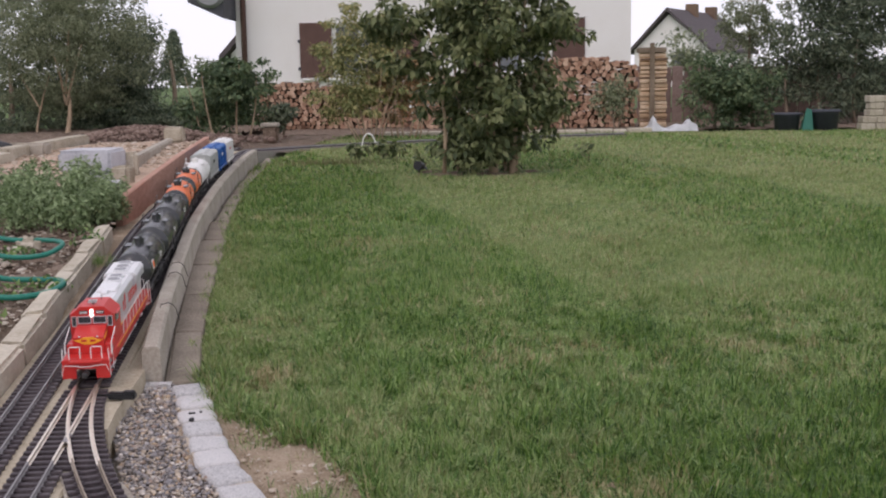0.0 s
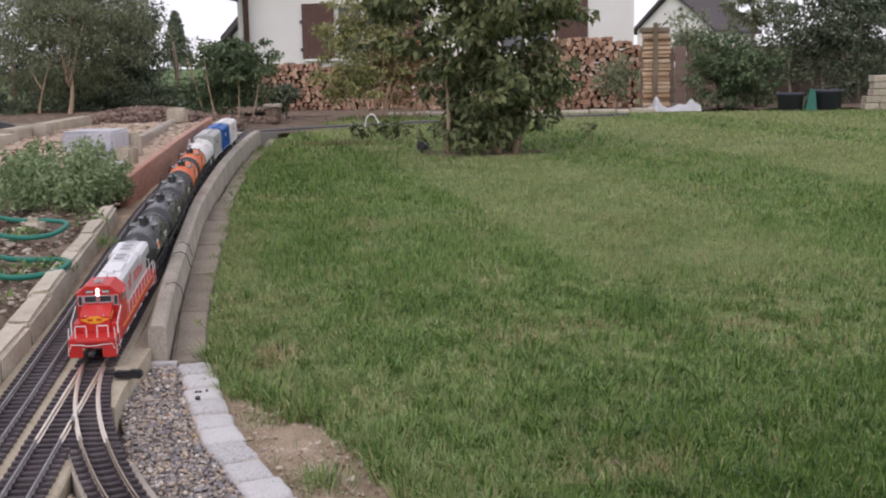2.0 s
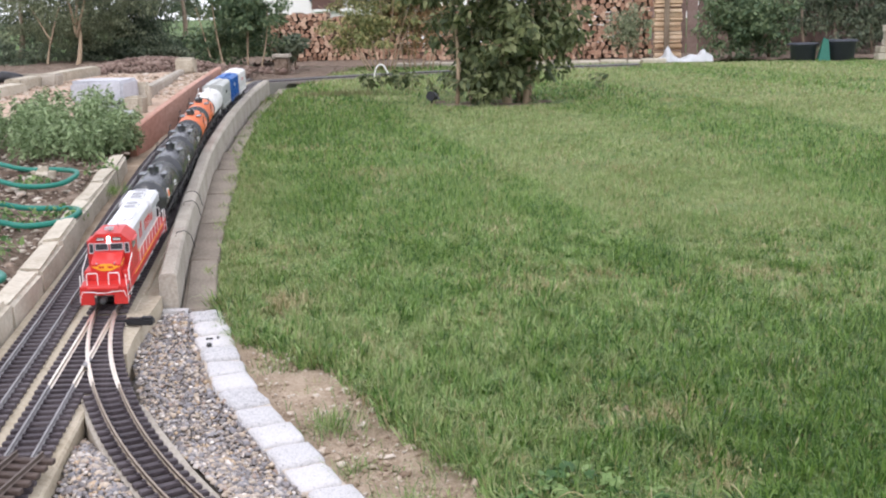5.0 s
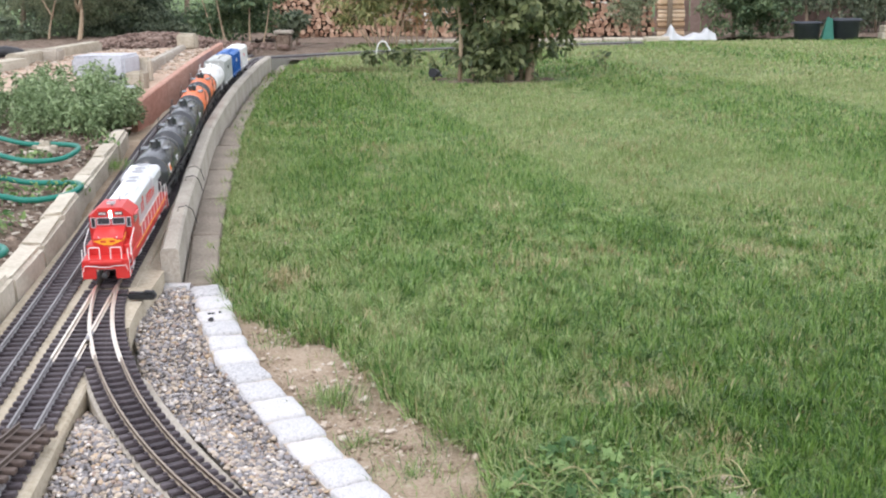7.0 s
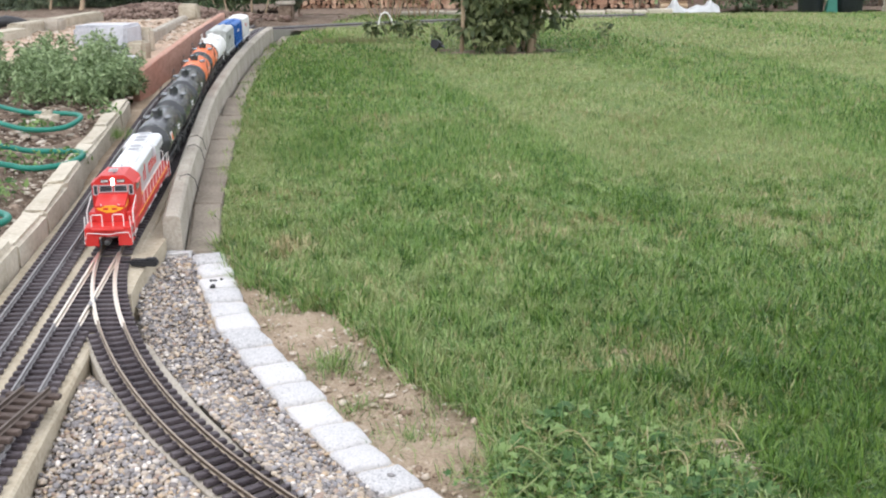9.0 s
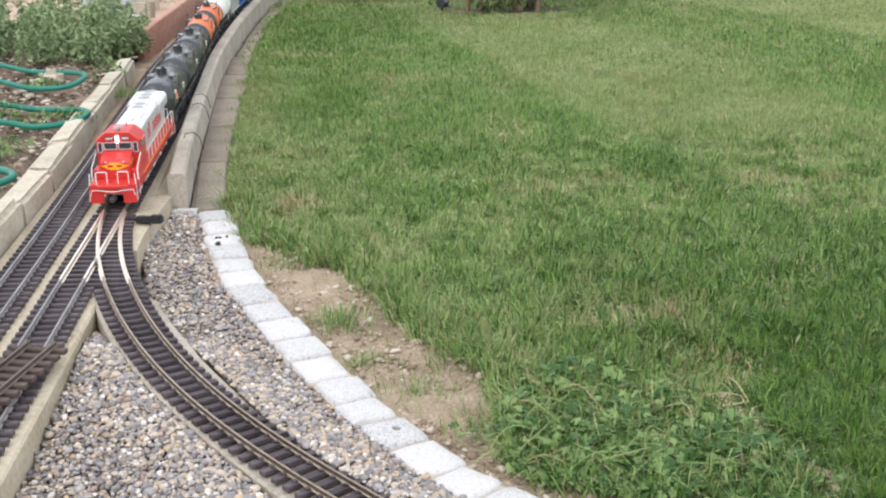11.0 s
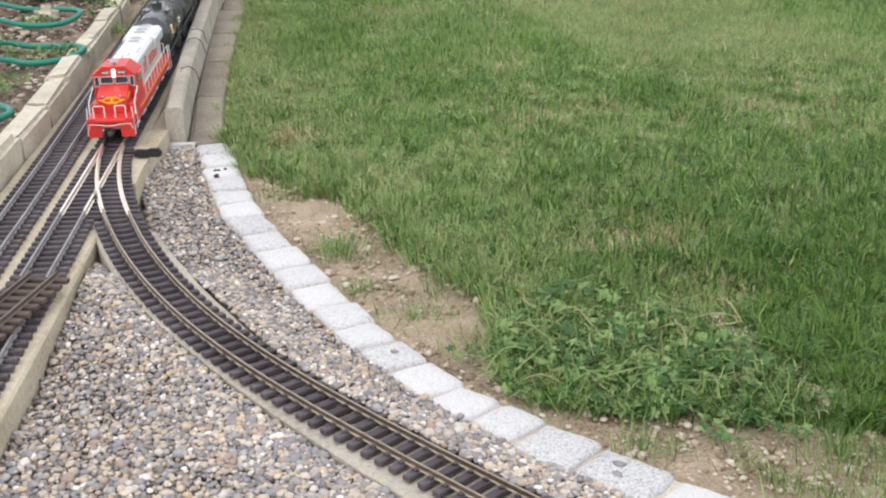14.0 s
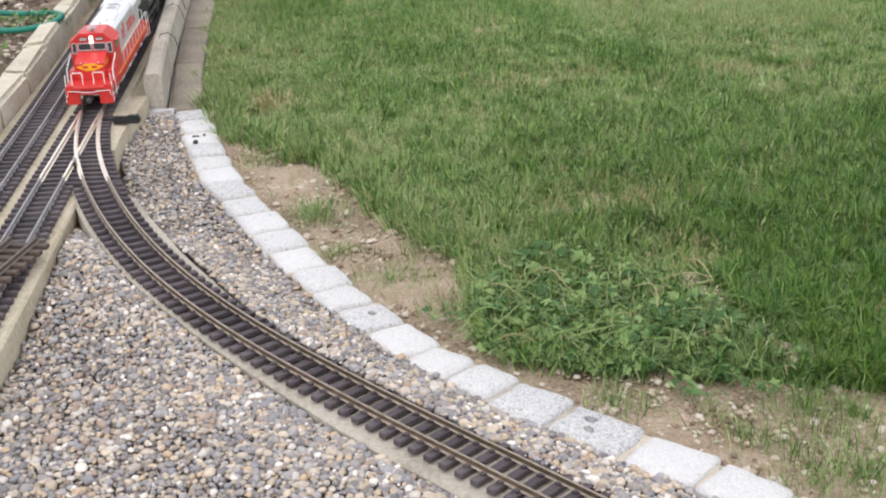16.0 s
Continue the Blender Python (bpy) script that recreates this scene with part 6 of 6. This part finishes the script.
def log_mesh(seed, length, split):
    r = random.Random(seed)
    if split:
        out = [(-0.9, -0.55), (0.2, -0.75), (0.95, -0.35), (0.75, 0.35), (0.0, 0.85), (-0.7, 0.4)]
        out = [(x * r.uniform(0.8, 1.15), z * r.uniform(0.8, 1.15)) for x, z in out]
    else:
        out = [(math.cos(a) * r.uniform(0.88, 1.08), math.sin(a) * r.uniform(0.88, 1.08)) for a in np.linspace(0, 2 * math.pi, 10)[:-1]]
    n = len(out)
    me = bpy.data.meshes.new("log")
    me.from_pydata([(x * 0.032, -length / 2, z * 0.032) for x, z in out] + [(x * 0.032, length / 2, z * 0.032) for x, z in out], [],
                   [tuple(range(n)), tuple(range(n, 2 * n))[::-1]] + [(i, n + i, n + (i + 1) % n, (i + 1) % n) for i in range(n)])
    me.materials.append(LOG_END)
    me.materials.append(LOG_BARK)
    me.polygons.foreach_set("material_index", [0, 0] + [1 if not split or i > 3 else 0 for i in range(n)])
    return me


LOGS = [log_mesh(60 + i, 0.50, i % 3 > 0) for i in range(9)]


def firewood(label, x0, x1, y, top, seed):
    ob = thing("firewood_stack", label, "firewood")
    r = random.Random(seed)
    z = rise(y) + 0.03
    row = 0
    while True:
        x = x0 + (0.03 if row % 2 else 0)
        any_ = False
        while x < x1:
            s = r.uniform(0.65, 1.12)
            if z < top(x):
                any_ = True
                o = new("log", LOGS[r.randrange(9)])
                o.parent = ob
                o.matrix_basis = pose(x, y + r.uniform(-0.03, 0.03), z + r.uniform(-0.008, 0.008), 0, r.uniform(0, 360), r.uniform(-3, 3)) @ Matrix.Diagonal((s, 1, s, 1))
            x += 0.053 * (0.55 + 0.45 * s) + 0.005
        z += 0.044
        row += 1
        if not any_:
            return ob


firewood("long stack of reddish split firewood along the house", -2.55, -0.75, 12.6, lambda x: 0.72 + 0.02 * math.sin(x * 5), 3)
firewood("tall stack of pale split firewood by a shrub", 0.55, 1.74, 11.9, lambda x: 0.90 + 0.07 * math.sin((x - 0.6) * 3), 5)
firewood("low stack of firewood behind the bush", -0.7, 0.5, 12.3, lambda x: 0.80, 8)
PALEWOOD = material("pale_wood", [(0.40, 0.27, 0.16), (0.55, 0.40, 0.26), (0.66, 0.52, 0.37)], 0.85, 8, 60, 0.4, vary=0.35)
SIDE_LOGS = []
for me in LOGS[:6]:
    c = me.copy()
    c.materials.clear()
    c.materials.append(PALEWOOD)
    c.materials.append(LOG_BARK)
    c.polygons.foreach_set("material_index", [0, 0] + [1 if i == 2 else 0 for i in range(len(c.polygons) - 2)])
    SIDE_LOGS.append(c)
cross = thing("firewood_stack", "end of a firewood stack with logs laid crosswise", "firewood")
r = random.Random(9)
z = rise(11) + 0.03
while z < 0.98:
    for y in (11.55, 11.63):
        o = new("log", SIDE_LOGS[r.randrange(6)])
        o.parent = cross
        o.matrix_basis = pose(1.895 + r.uniform(-0.012, 0.012), y, z, 0, 0, 90) @ Matrix.Rotation(r.uniform(0, 6), 4, "Y") @ Matrix.Diagonal((0.95, 0.56, 0.85, 1))
    z += 0.046
stone("firewood_post", (1.875, 11.48, rise(11) + 0.43), (0.05, 0.05, 0.92), 0, BARK, "weathered wooden post holding the firewood", "post", 0.006, 50)
stone("stack_cover", (1.885, 11.62, 1.02), (0.29, 0.22, 0.05), 0, BARK, "dark board covering the crosswise firewood", "board", 0.005, 51)

# ---- house ----
PLASTER = material("white_plaster", [(0.76, 0.72, 0.67), (0.82, 0.79, 0.76), (0.85, 0.83, 0.81)], 0.9, 1.5, 60, 0.2)
SHUTTER = material("brown_shutter", [(0.10, 0.055, 0.045), (0.15, 0.085, 0.07)], 0.7, 6, 60, 0.3)
EAVE = material("dark_eave", [(0.06, 0.06, 0.07), (0.10, 0.10, 0.11)], 0.7, 5, 50, 0.2)
TILES = material("roof_tiles", [(0.07, 0.06, 0.065), (0.12, 0.10, 0.10)], 0.85, 3, 40, 0.5)
PANE = material("window_pane", [(0.10, 0.11, 0.12), (0.16, 0.17, 0.18)], 0.1, 1, 20, 0.0, spec=0.7)
house = thing("house", "white plastered house with brown window shutters", "house")
HX0, HX1, HY, HZ = -4.36, 2.70, 20.0, 5.2
WINDOWS = [(-2.62, -1.62), (0.30, 1.30)]
zs0, zs1 = 0.84, 1.79
front = []
xs_ = [HX0, -2.62, -1.62, 0.30, 1.30, HX1]
for k, z in enumerate((0.0, zs0, zs1, HZ)):
    front += [(x, y, z) for y in (HY, HY + 0.30) for x in xs_]
cells = [(c, r_) for r_ in range(3) for c in range(5) if not (r_ == 1 and c in (1, 3))]
fs = []
for c, r_ in cells:
    a = r_ * 12 + c
    fs += [(a, a + 1, a + 13, a + 12), (a + 6, a + 18, a + 19, a + 7)]
for c in (1, 3):
    a = 12 + c
    fs += [(a, a + 6, a + 7, a + 1), (a + 12, a + 13, a + 19, a + 18), (a, a + 12, a + 18, a + 6), (a + 1, a + 7, a + 19, a + 13)]
fs += [(k * 12, k * 12 + 6, k * 12 + 18, k * 12 + 12) for k in range(3)] + [(k * 12 + 5, k * 12 + 17, k * 12 + 23, k * 12 + 11) for k in range(3)] + [(36, 37, 43, 42), (37, 38, 44, 43), (38, 39, 45, 44), (39, 40, 46, 45), (40, 41, 47, 46)]
part("front_wall", Geo().add(front, fs), PLASTER, house)
part("side_wall", Geo().box((HX0 + 0.15, HY + 4.305, HZ / 2), (0.296, 8.0, HZ)), PLASTER, house)
part("side_wall", Geo().box((HX1 - 0.15, HY + 4.305, HZ / 2), (0.296, 8.0, HZ)), PLASTER, house)
part("back_wall", Geo().box(((HX0 + HX1) / 2, HY + 8.46, HZ / 2), (HX1 - HX0, 0.30, HZ)), PLASTER, house)
part("roof", side_prism([(HX0 - 0.6, HZ + 0.005), ((HX0 + HX1) / 2, HZ + 2.6), (HX1 + 0.6, HZ + 0.005), (HX1 + 0.6, HZ + 0.2), ((HX0 + HX1) / 2, HZ + 2.8), (HX0 - 0.6, HZ + 0.2)], HY - 0.5, HY + 9), TILES, house)
for a, b in WINDOWS:
    w = part("window", Geo().box(((a + b) / 2, HY + 0.14, (zs0 + zs1) / 2), (b - a, 0.02, zs1 - zs0)), PANE, house)
    fr = Geo()
    for c, s in ((((a + b) / 2, zs1 - 0.03), (b - a, 0.06)), (((a + b) / 2, zs0 + 0.03), (b - a, 0.06)), ((a + 0.03, (zs0 + zs1) / 2), (0.06, zs1 - zs0 - 0.12)), ((b - 0.03, (zs0 + zs1) / 2), (0.06, zs1 - zs0 - 0.12)), (((a + b) / 2, (zs0 + zs1) / 2), (0.06, zs1 - zs0 - 0.12))):
        fr.box((c[0], HY + 0.10, c[1]), (s[0], 0.05, s[1]))
    part("window_frame", fr, WHITEP, w)
    part("sill", Geo().box(((a + b) / 2 - 0.25, HY - 0.04, zs0 - 0.03), (b - a + 0.6, 0.12, 0.05), 0.01), WHITEP, w)
    for x in (a - 0.295, b + 0.295):
        sh = part("shutter", Geo().box((x, HY - 0.025, (zs0 + zs1) / 2 + 0.005), (0.575, 0.04, zs1 - zs0 + 0.03), 0.006), SHUTTER, house)
        for k in range(5):
            part("batten", Geo().box((x - 0.21 + 0.105 * k, HY - 0.048, (zs0 + zs1) / 2), (0.088, 0.006, zs1 - zs0 - 0.06)), SHUTTER, sh)
        for zh in (zs0 + 0.16, zs1 - 0.30):
            part("hinge", Geo().box((x - 0.30, HY - 0.03, zh), (0.05, 0.05, 0.06), 0.008), EAVE, sh)
part("drainpipe", Geo().cyl((-4.20, HY - 0.06, 0.2), (-4.20, HY - 0.06, HZ), 0.05, n=10), SHUTTER, house, smooth=True)
DISHM = material("dull_grey_dish", [(0.24, 0.24, 0.25), (0.32, 0.32, 0.33)], 0.6, 4, 40, 0.1)
bal = thing("balcony", "dark grey balcony corner with sloping underside", "balcony")
part("slab", side_prism([(-4.95, 2.14), (-4.34, 1.86), (-4.34, 2.7), (-4.95, 2.7)], 19.0, 22.0), EAVE, bal)
dish = part("satellite_dish", Geo().cyl((-4.56, 18.90, 2.30), (-4.56, 18.98, 2.30), 0.22, 0.27, 28), DISHM, bal, "round pale satellite dish")


def far_house(label, x0, x1, y, eave, ridge, back, wall_mat, chimneys):
    ob = thing("far_house", label, "house")
    xm = x0 + (x1 - x0) * 0.46
    part("wall", side_prism([(x0, 0.1), (x0, eave), (xm, ridge), (x1, eave), (x1, 0.1)], y, y + back), wall_mat, ob)
    o = 0.35
    part("roof", side_prism([(x0 - o, eave - o * 0.9), (xm, ridge + 0.25), (x1 + o, eave - o * 0.9), (x1 + o, eave - o * 0.9 + 0.25), (xm, ridge + 0.5), (x0 - o, eave - o * 0.9 + 0.25)], y - 0.5, y + back + 0.5), TILES, ob)
    for cx, cy, top in chimneys:
        part("chimney", Geo().box((cx, cy, top - 1.2), (0.85, 0.8, 1.8), 0.03), LOG_BARK, ob)
    for k in range(2):
        w = part("window", Geo().box((x0 + (x1 - x0) * (0.3 + 0.3 * k), y - 0.02, eave - 0.9), (0.9, 0.06, 1.1)), PANE, ob)
        part("frame", Geo().box((x0 + (x1 - x0) * (0.3 + 0.3 * k), y - 0.05, eave - 1.5), (1.1, 0.1, 0.1)), WHITEP, w)
    return ob


fh = far_house("far white gabled house with dark roof and two chimneys", 0.0, 5.9, 0.0, 3.0, 5.6, 12, PLASTER, [(2.9, 5.0, 6.9), (2.9, 10.0, 6.9)])
fh.matrix_basis = pose(11.6, 90, 0, 0, 0, -28)
fl = far_house("far low house with brown roof beyond the garden", -9.3, -7.0, 42, 1.9, 2.9, 5, PLASTER, [])

# ---- things at the lawn's back edge ----
TUB = material("dark_tub", [(0.04, 0.043, 0.055), (0.065, 0.07, 0.085)], 0.5, 10, 80, 0.1)


def tub(x, y, r, h, label):
    z = rise(y) - 0.005
    ob = thing("plant_tub", label, "tub", (x, y, z))
    n, v, f = 28, [], []
    prof = [(r * 0.90, 0), (r * 0.98, h * 0.86), (r * 1.04, h * 0.87), (r * 1.04, h), (r * 0.93, h), (r * 0.9, h * 0.8), (r * 0.76, h * 0.05)]
    for q, zz in prof:
        v += [(q * math.cos(2 * math.pi * k / n), q * math.sin(2 * math.pi * k / n), zz) for k in range(n)]
    for i in range(len(prof) - 1):
        f += [(i * n + k, i * n + (k + 1) % n, (i + 1) * n + (k + 1) % n, (i + 1) * n + k) for k in range(n)]
    f += [tuple(range(n))[::-1], tuple((len(prof) - 1) * n + k for k in range(n))]
    part("pot", Geo().add(v, f), TUB, ob, smooth=True)
    for e in (-1, 1):
        part("handle", Geo().box((e * r * 1.05, 0, h * 0.93), (0.03, 0.08, 0.015), 0.004), TUB, ob)
    part("soil", Geo().cyl((0, 0, h * 0.80), (0, 0, h * 0.9), r * 0.9, n=20), BEDSOIL, ob)


tub(3.04, 10.5, 0.125, 0.175, "dark plastic tub of soil standing by the hedge")
tub(3.39, 10.5, 0.145, 0.20, "larger dark plastic tub standing by the hedge")
GREENP = material("green_sheet", [(0.02, 0.11, 0.08), (0.035, 0.17, 0.12)], 0.5, 10, 60, 0.2)
tagged(part("green_cover", Geo().add([(3.15, 10.36, rise(10)), (3.26, 10.36, rise(10)), (3.25, 10.40, 0.40), (3.20, 10.40, 0.42), (3.15, 10.46, rise(10)), (3.26, 10.46, rise(10))], [(0, 1, 2, 3), (4, 3, 2, 5), (0, 3, 4), (1, 5, 2), (0, 4, 5, 1)]), GREENP),
       "dark green folded plastic cover between two tubs", "cover")
pile = thing("block_stack", "stack of pale beige concrete blocks at the lawn's edge", "blocks")
for row in range(5):
    for k in range(5 - (1 if row > 1 else 0)):
        o = part("block", Geo().box((0, 0, 0), (0.135, 0.16, 0.062), 0.006), LIME, pile)
        o.matrix_basis = pose(3.80 + 0.14 * k + (0.07 if row > 1 else 0) + 0.01 * (row % 2), 10.5, rise(10) + 0.028 + 0.066 * row, 0, 0, (row * 7 + k * 3) % 5 - 2)
SHEET = material("white_sheet", [(0.55, 0.56, 0.56), (0.72, 0.73, 0.73)], 0.35, 10, 60, 0.3, trans=0.2)
sv, sf = [], []
for j in range(14):
    for i in range(26):
        u, v = i / 25, j / 13
        hgt = 0.05 + 0.07 * noise.noise(Vector((u * 5, v * 3, 1.5))) + 0.10 * math.exp(-((u - 0.16) / 0.06) ** 2) + 0.06 * math.exp(-((u - 0.82) / 0.05) ** 2)
        sv.append((1.72 + 0.52 * u, 10.78 + 0.22 * v, rise(10) - 0.005 + max(0.0, hgt * math.sin(math.pi * v) ** 0.5)))
sf = [(j * 26 + i, j * 26 + i + 1, (j + 1) * 26 + i + 1, (j + 1) * 26 + i) for j in range(13) for i in range(25)]
tagged(part("plastic_sheet", Geo().add(sv, sf), SHEET, smooth=True), "crumpled whitish plastic sheet on the ground", "sheet")
tagged(part("white_hose", Geo().tube([p for p, d in spline([(-0.90, 8.62, rise(8.6)), (-0.885, 8.62, 0.27), (-0.855, 8.62, 0.305), (-0.82, 8.62, 0.298), (-0.795, 8.62, 0.255), (-0.765, 8.62, rise(8.6))], 0.01)], 0.006, 8), WHITEP, smooth=True),
       "white hose end arching out of the grass", "hose")
back = thing("edge_stones", "row of pale flat stones along the lawn's back edge", "edging", kind="structure")
rb = random.Random(31)
x = -0.9
while x < 1.75:
    l = rb.uniform(0.12, 0.3)
    o = part("edge_stone", Geo().box((0, 0, 0), (l, 0.12, 0.06), 0.01), LIME, back)
    o.matrix_basis = pose(x + l / 2, 10.72 - 0.05 * x + rb.uniform(-0.02, 0.02), rise(10) + 0.002 + rb.uniform(-0.008, 0.008), 0, 0, rb.uniform(-6, 2))
    x += l + 0.01
strip("back_border", lambda y: -3.0, lambda y: 6.0, 0.004, BEDSOIL, 10.85, 13.2, 0.15, "bare brown earth border behind the lawn", "soil", 0.02, 60)
strip("tree_pit", lambda y: 0.07 - 0.36 * math.sqrt(max(0.0, 1 - ((y - 5.85) / 0.19) ** 2)), lambda y: 0.07 + 0.36 * math.sqrt(max(0.0, 1 - ((y - 5.85) / 0.19) ** 2)), -0.002, BEDSOIL, 5.67, 6.03, 0.03, "bare reddish earth round the bush's trunks", "soil", 0.015, 20)
lamp = thing("solar_spotlight", "small black garden spotlight tilted on the lawn", "garden light", pose(-0.27, 5.88, rise(5.88) + 0.002, 0, 0, 20) @ Matrix.Diagonal((0.75, 0.75, 0.75, 1)))
part("head", Geo().cyl((-0.02, -0.03, 0.055), (0.03, 0.02, 0.045), 0.038, 0.030, 16), BLACKP, lamp)
part("panel", Geo().box((0.035, 0.0, 0.04), (0.07, 0.05, 0.008), 0.002, (20, 25, 0)), BLACKP, lamp)
part("spike", Geo().cyl((0, 0, -0.03), (0, 0, 0.05), 0.008, n=8), BLACKP, lamp)
stone("track_stop", (-1.52, 7.0, rise(7) + 0.02), (0.05, 0.05, 0.06), 10, BLACKP, "small dark block at the kerb's far end", "block", 0.006, 60)
# a low mound of dry turf left of the bush
mx, my = RNG.normal(-0.85, 0.16, 500), RNG.normal(6.55, 0.04, 500)
tagged(new("dry_turf", blades("dry_turf", mx, my, rises(my) - 0.01, RNG.uniform(0.03, 0.07, 500), np.full(500, 0.01), TURF, 0.9, False)), "dry brown turf clods on the lawn", "grass", kind="stuff")

# ---- fence and sprigs ----
FENCE = material("fence_wood", [(0.13, 0.09, 0.075), (0.21, 0.145, 0.12), (0.28, 0.21, 0.18)], 0.9, 5, 50, 0.5, vary=0.25)
fence = thing("board_fence", "weathered reddish-brown board fence behind the hedge", "fence")
rf = random.Random(77)
for i in range(30):
    o = part("board", Geo().box((0, 0, 0.34), (0.125, 0.02, 0.68), 0.004), FENCE, fence)
    o.matrix_basis = pose(1.98 + 0.135 * i, 13.0, rise(12) - 0.02 + rf.uniform(-0.015, 0.015), 0, rf.uniform(-0.8, 0.8), 0)
for z in (0.35, 0.72):
    part("rail", Geo().box((3.95, 13.03, z), (4.1, 0.04, 0.06), 0.005), FENCE, fence)
for i, (x, y) in enumerate(((-0.72, 6.85), (-0.56, 6.95), (-0.47, 7.0), (0.78, 6.6), (-0.25, 6.15))):
    plant("lawn_sprig", "small leafy sprig growing up through the lawn", "weed", [((0, 0, -0.02), (0.01, 0, 0.08), 0.003), ((0, 0.01, -0.02), (-0.05, 0, 0.09), 0.003)],
          [(0.0, 0, 0.075, 0.07, 0.06, 0.045, 46 if i < 3 else 18), (-0.05, 0, 0.09, 0.05, 0.05, 0.035, 30 if i < 3 else 8)], 0.045, LEAF_TREE, BARK, 0.4, 0.5, 40 + i, (x, y, rise(y)))

# ---- small things on kerb and setts ----
for i, (x, y, r_) in enumerate(((-0.531, 1.592, 0.006), (-0.524, 1.594, 0.005), (-0.511, 1.602, 0.006), (-0.520, 1.556, 0.007), (0.272, 0.397, 0.008), (0.268, 0.375, 0.007), (-0.041, 0.706, 0.006))):
    tagged(new("dark_pebble", pebbles("dark_pebble", np.array([[x, y, rise(y) + 0.006]]), np.array([r_]), DARK if i < 4 else RAIL, 0.7)), "small dark pebble lying on a granite sett", "pebble", "pebbles on the setts")
for x, y in ((-0.845, 2.70), (-0.815, 2.56), (-0.735, 2.18)):
    z = rise(y) + 0.092
    tagged(part("wire_hook", Geo().tube([(x - 0.025, y, z - 0.003), (x - 0.022, y, z + 0.012), (x, y + 0.004, z + 0.016), (x + 0.018, y, z + 0.004), (x + 0.03, y - 0.01, z - 0.03)], 0.0012, 5), DARK), "thin rusty wire hook over the kerb's edge", "wire hook", "hooks along the kerb")
HOSE_3 = [(-1.32, 2.02), (-1.16, 1.86), (-1.075, 1.79), (-1.065, 1.73), (-1.11, 1.69), (-1.3, 1.72)]
tagged(part("garden_hose", Geo().tube([p for p, d in spline(laid(HOSE_3, 0.100), 0.02)], 0.0088, 10), HOSE, smooth=True), "green rubber hose end lying on the soil", "hose")

strip("back_verge", lambda y: line_x(WALL, y) - 0.08, lambda y: -1.28, 0.0, BEDSOIL, 7.9, 10.95, 0.15, "bare earth verge round the track's bend", "soil", 0.015, 12)
plant("low_hedge", "low dark green bushes behind the rubble heap", "shrub", [((-2.8, 12.0, rise(12) - 0.02), (-2.8, 12.0, 0.5), 0.012), ((-2.4, 12.0, rise(12) - 0.02), (-2.4, 12.0, 0.45), 0.012)],
      ball_of_clumps((-2.85, 12.0, 0.42), (0.55, 0.3, 0.26), 50, 4200, 0.24, 90), 0.045, LEAF_SHRUB, BARK, 0.3, 0.45, 90)
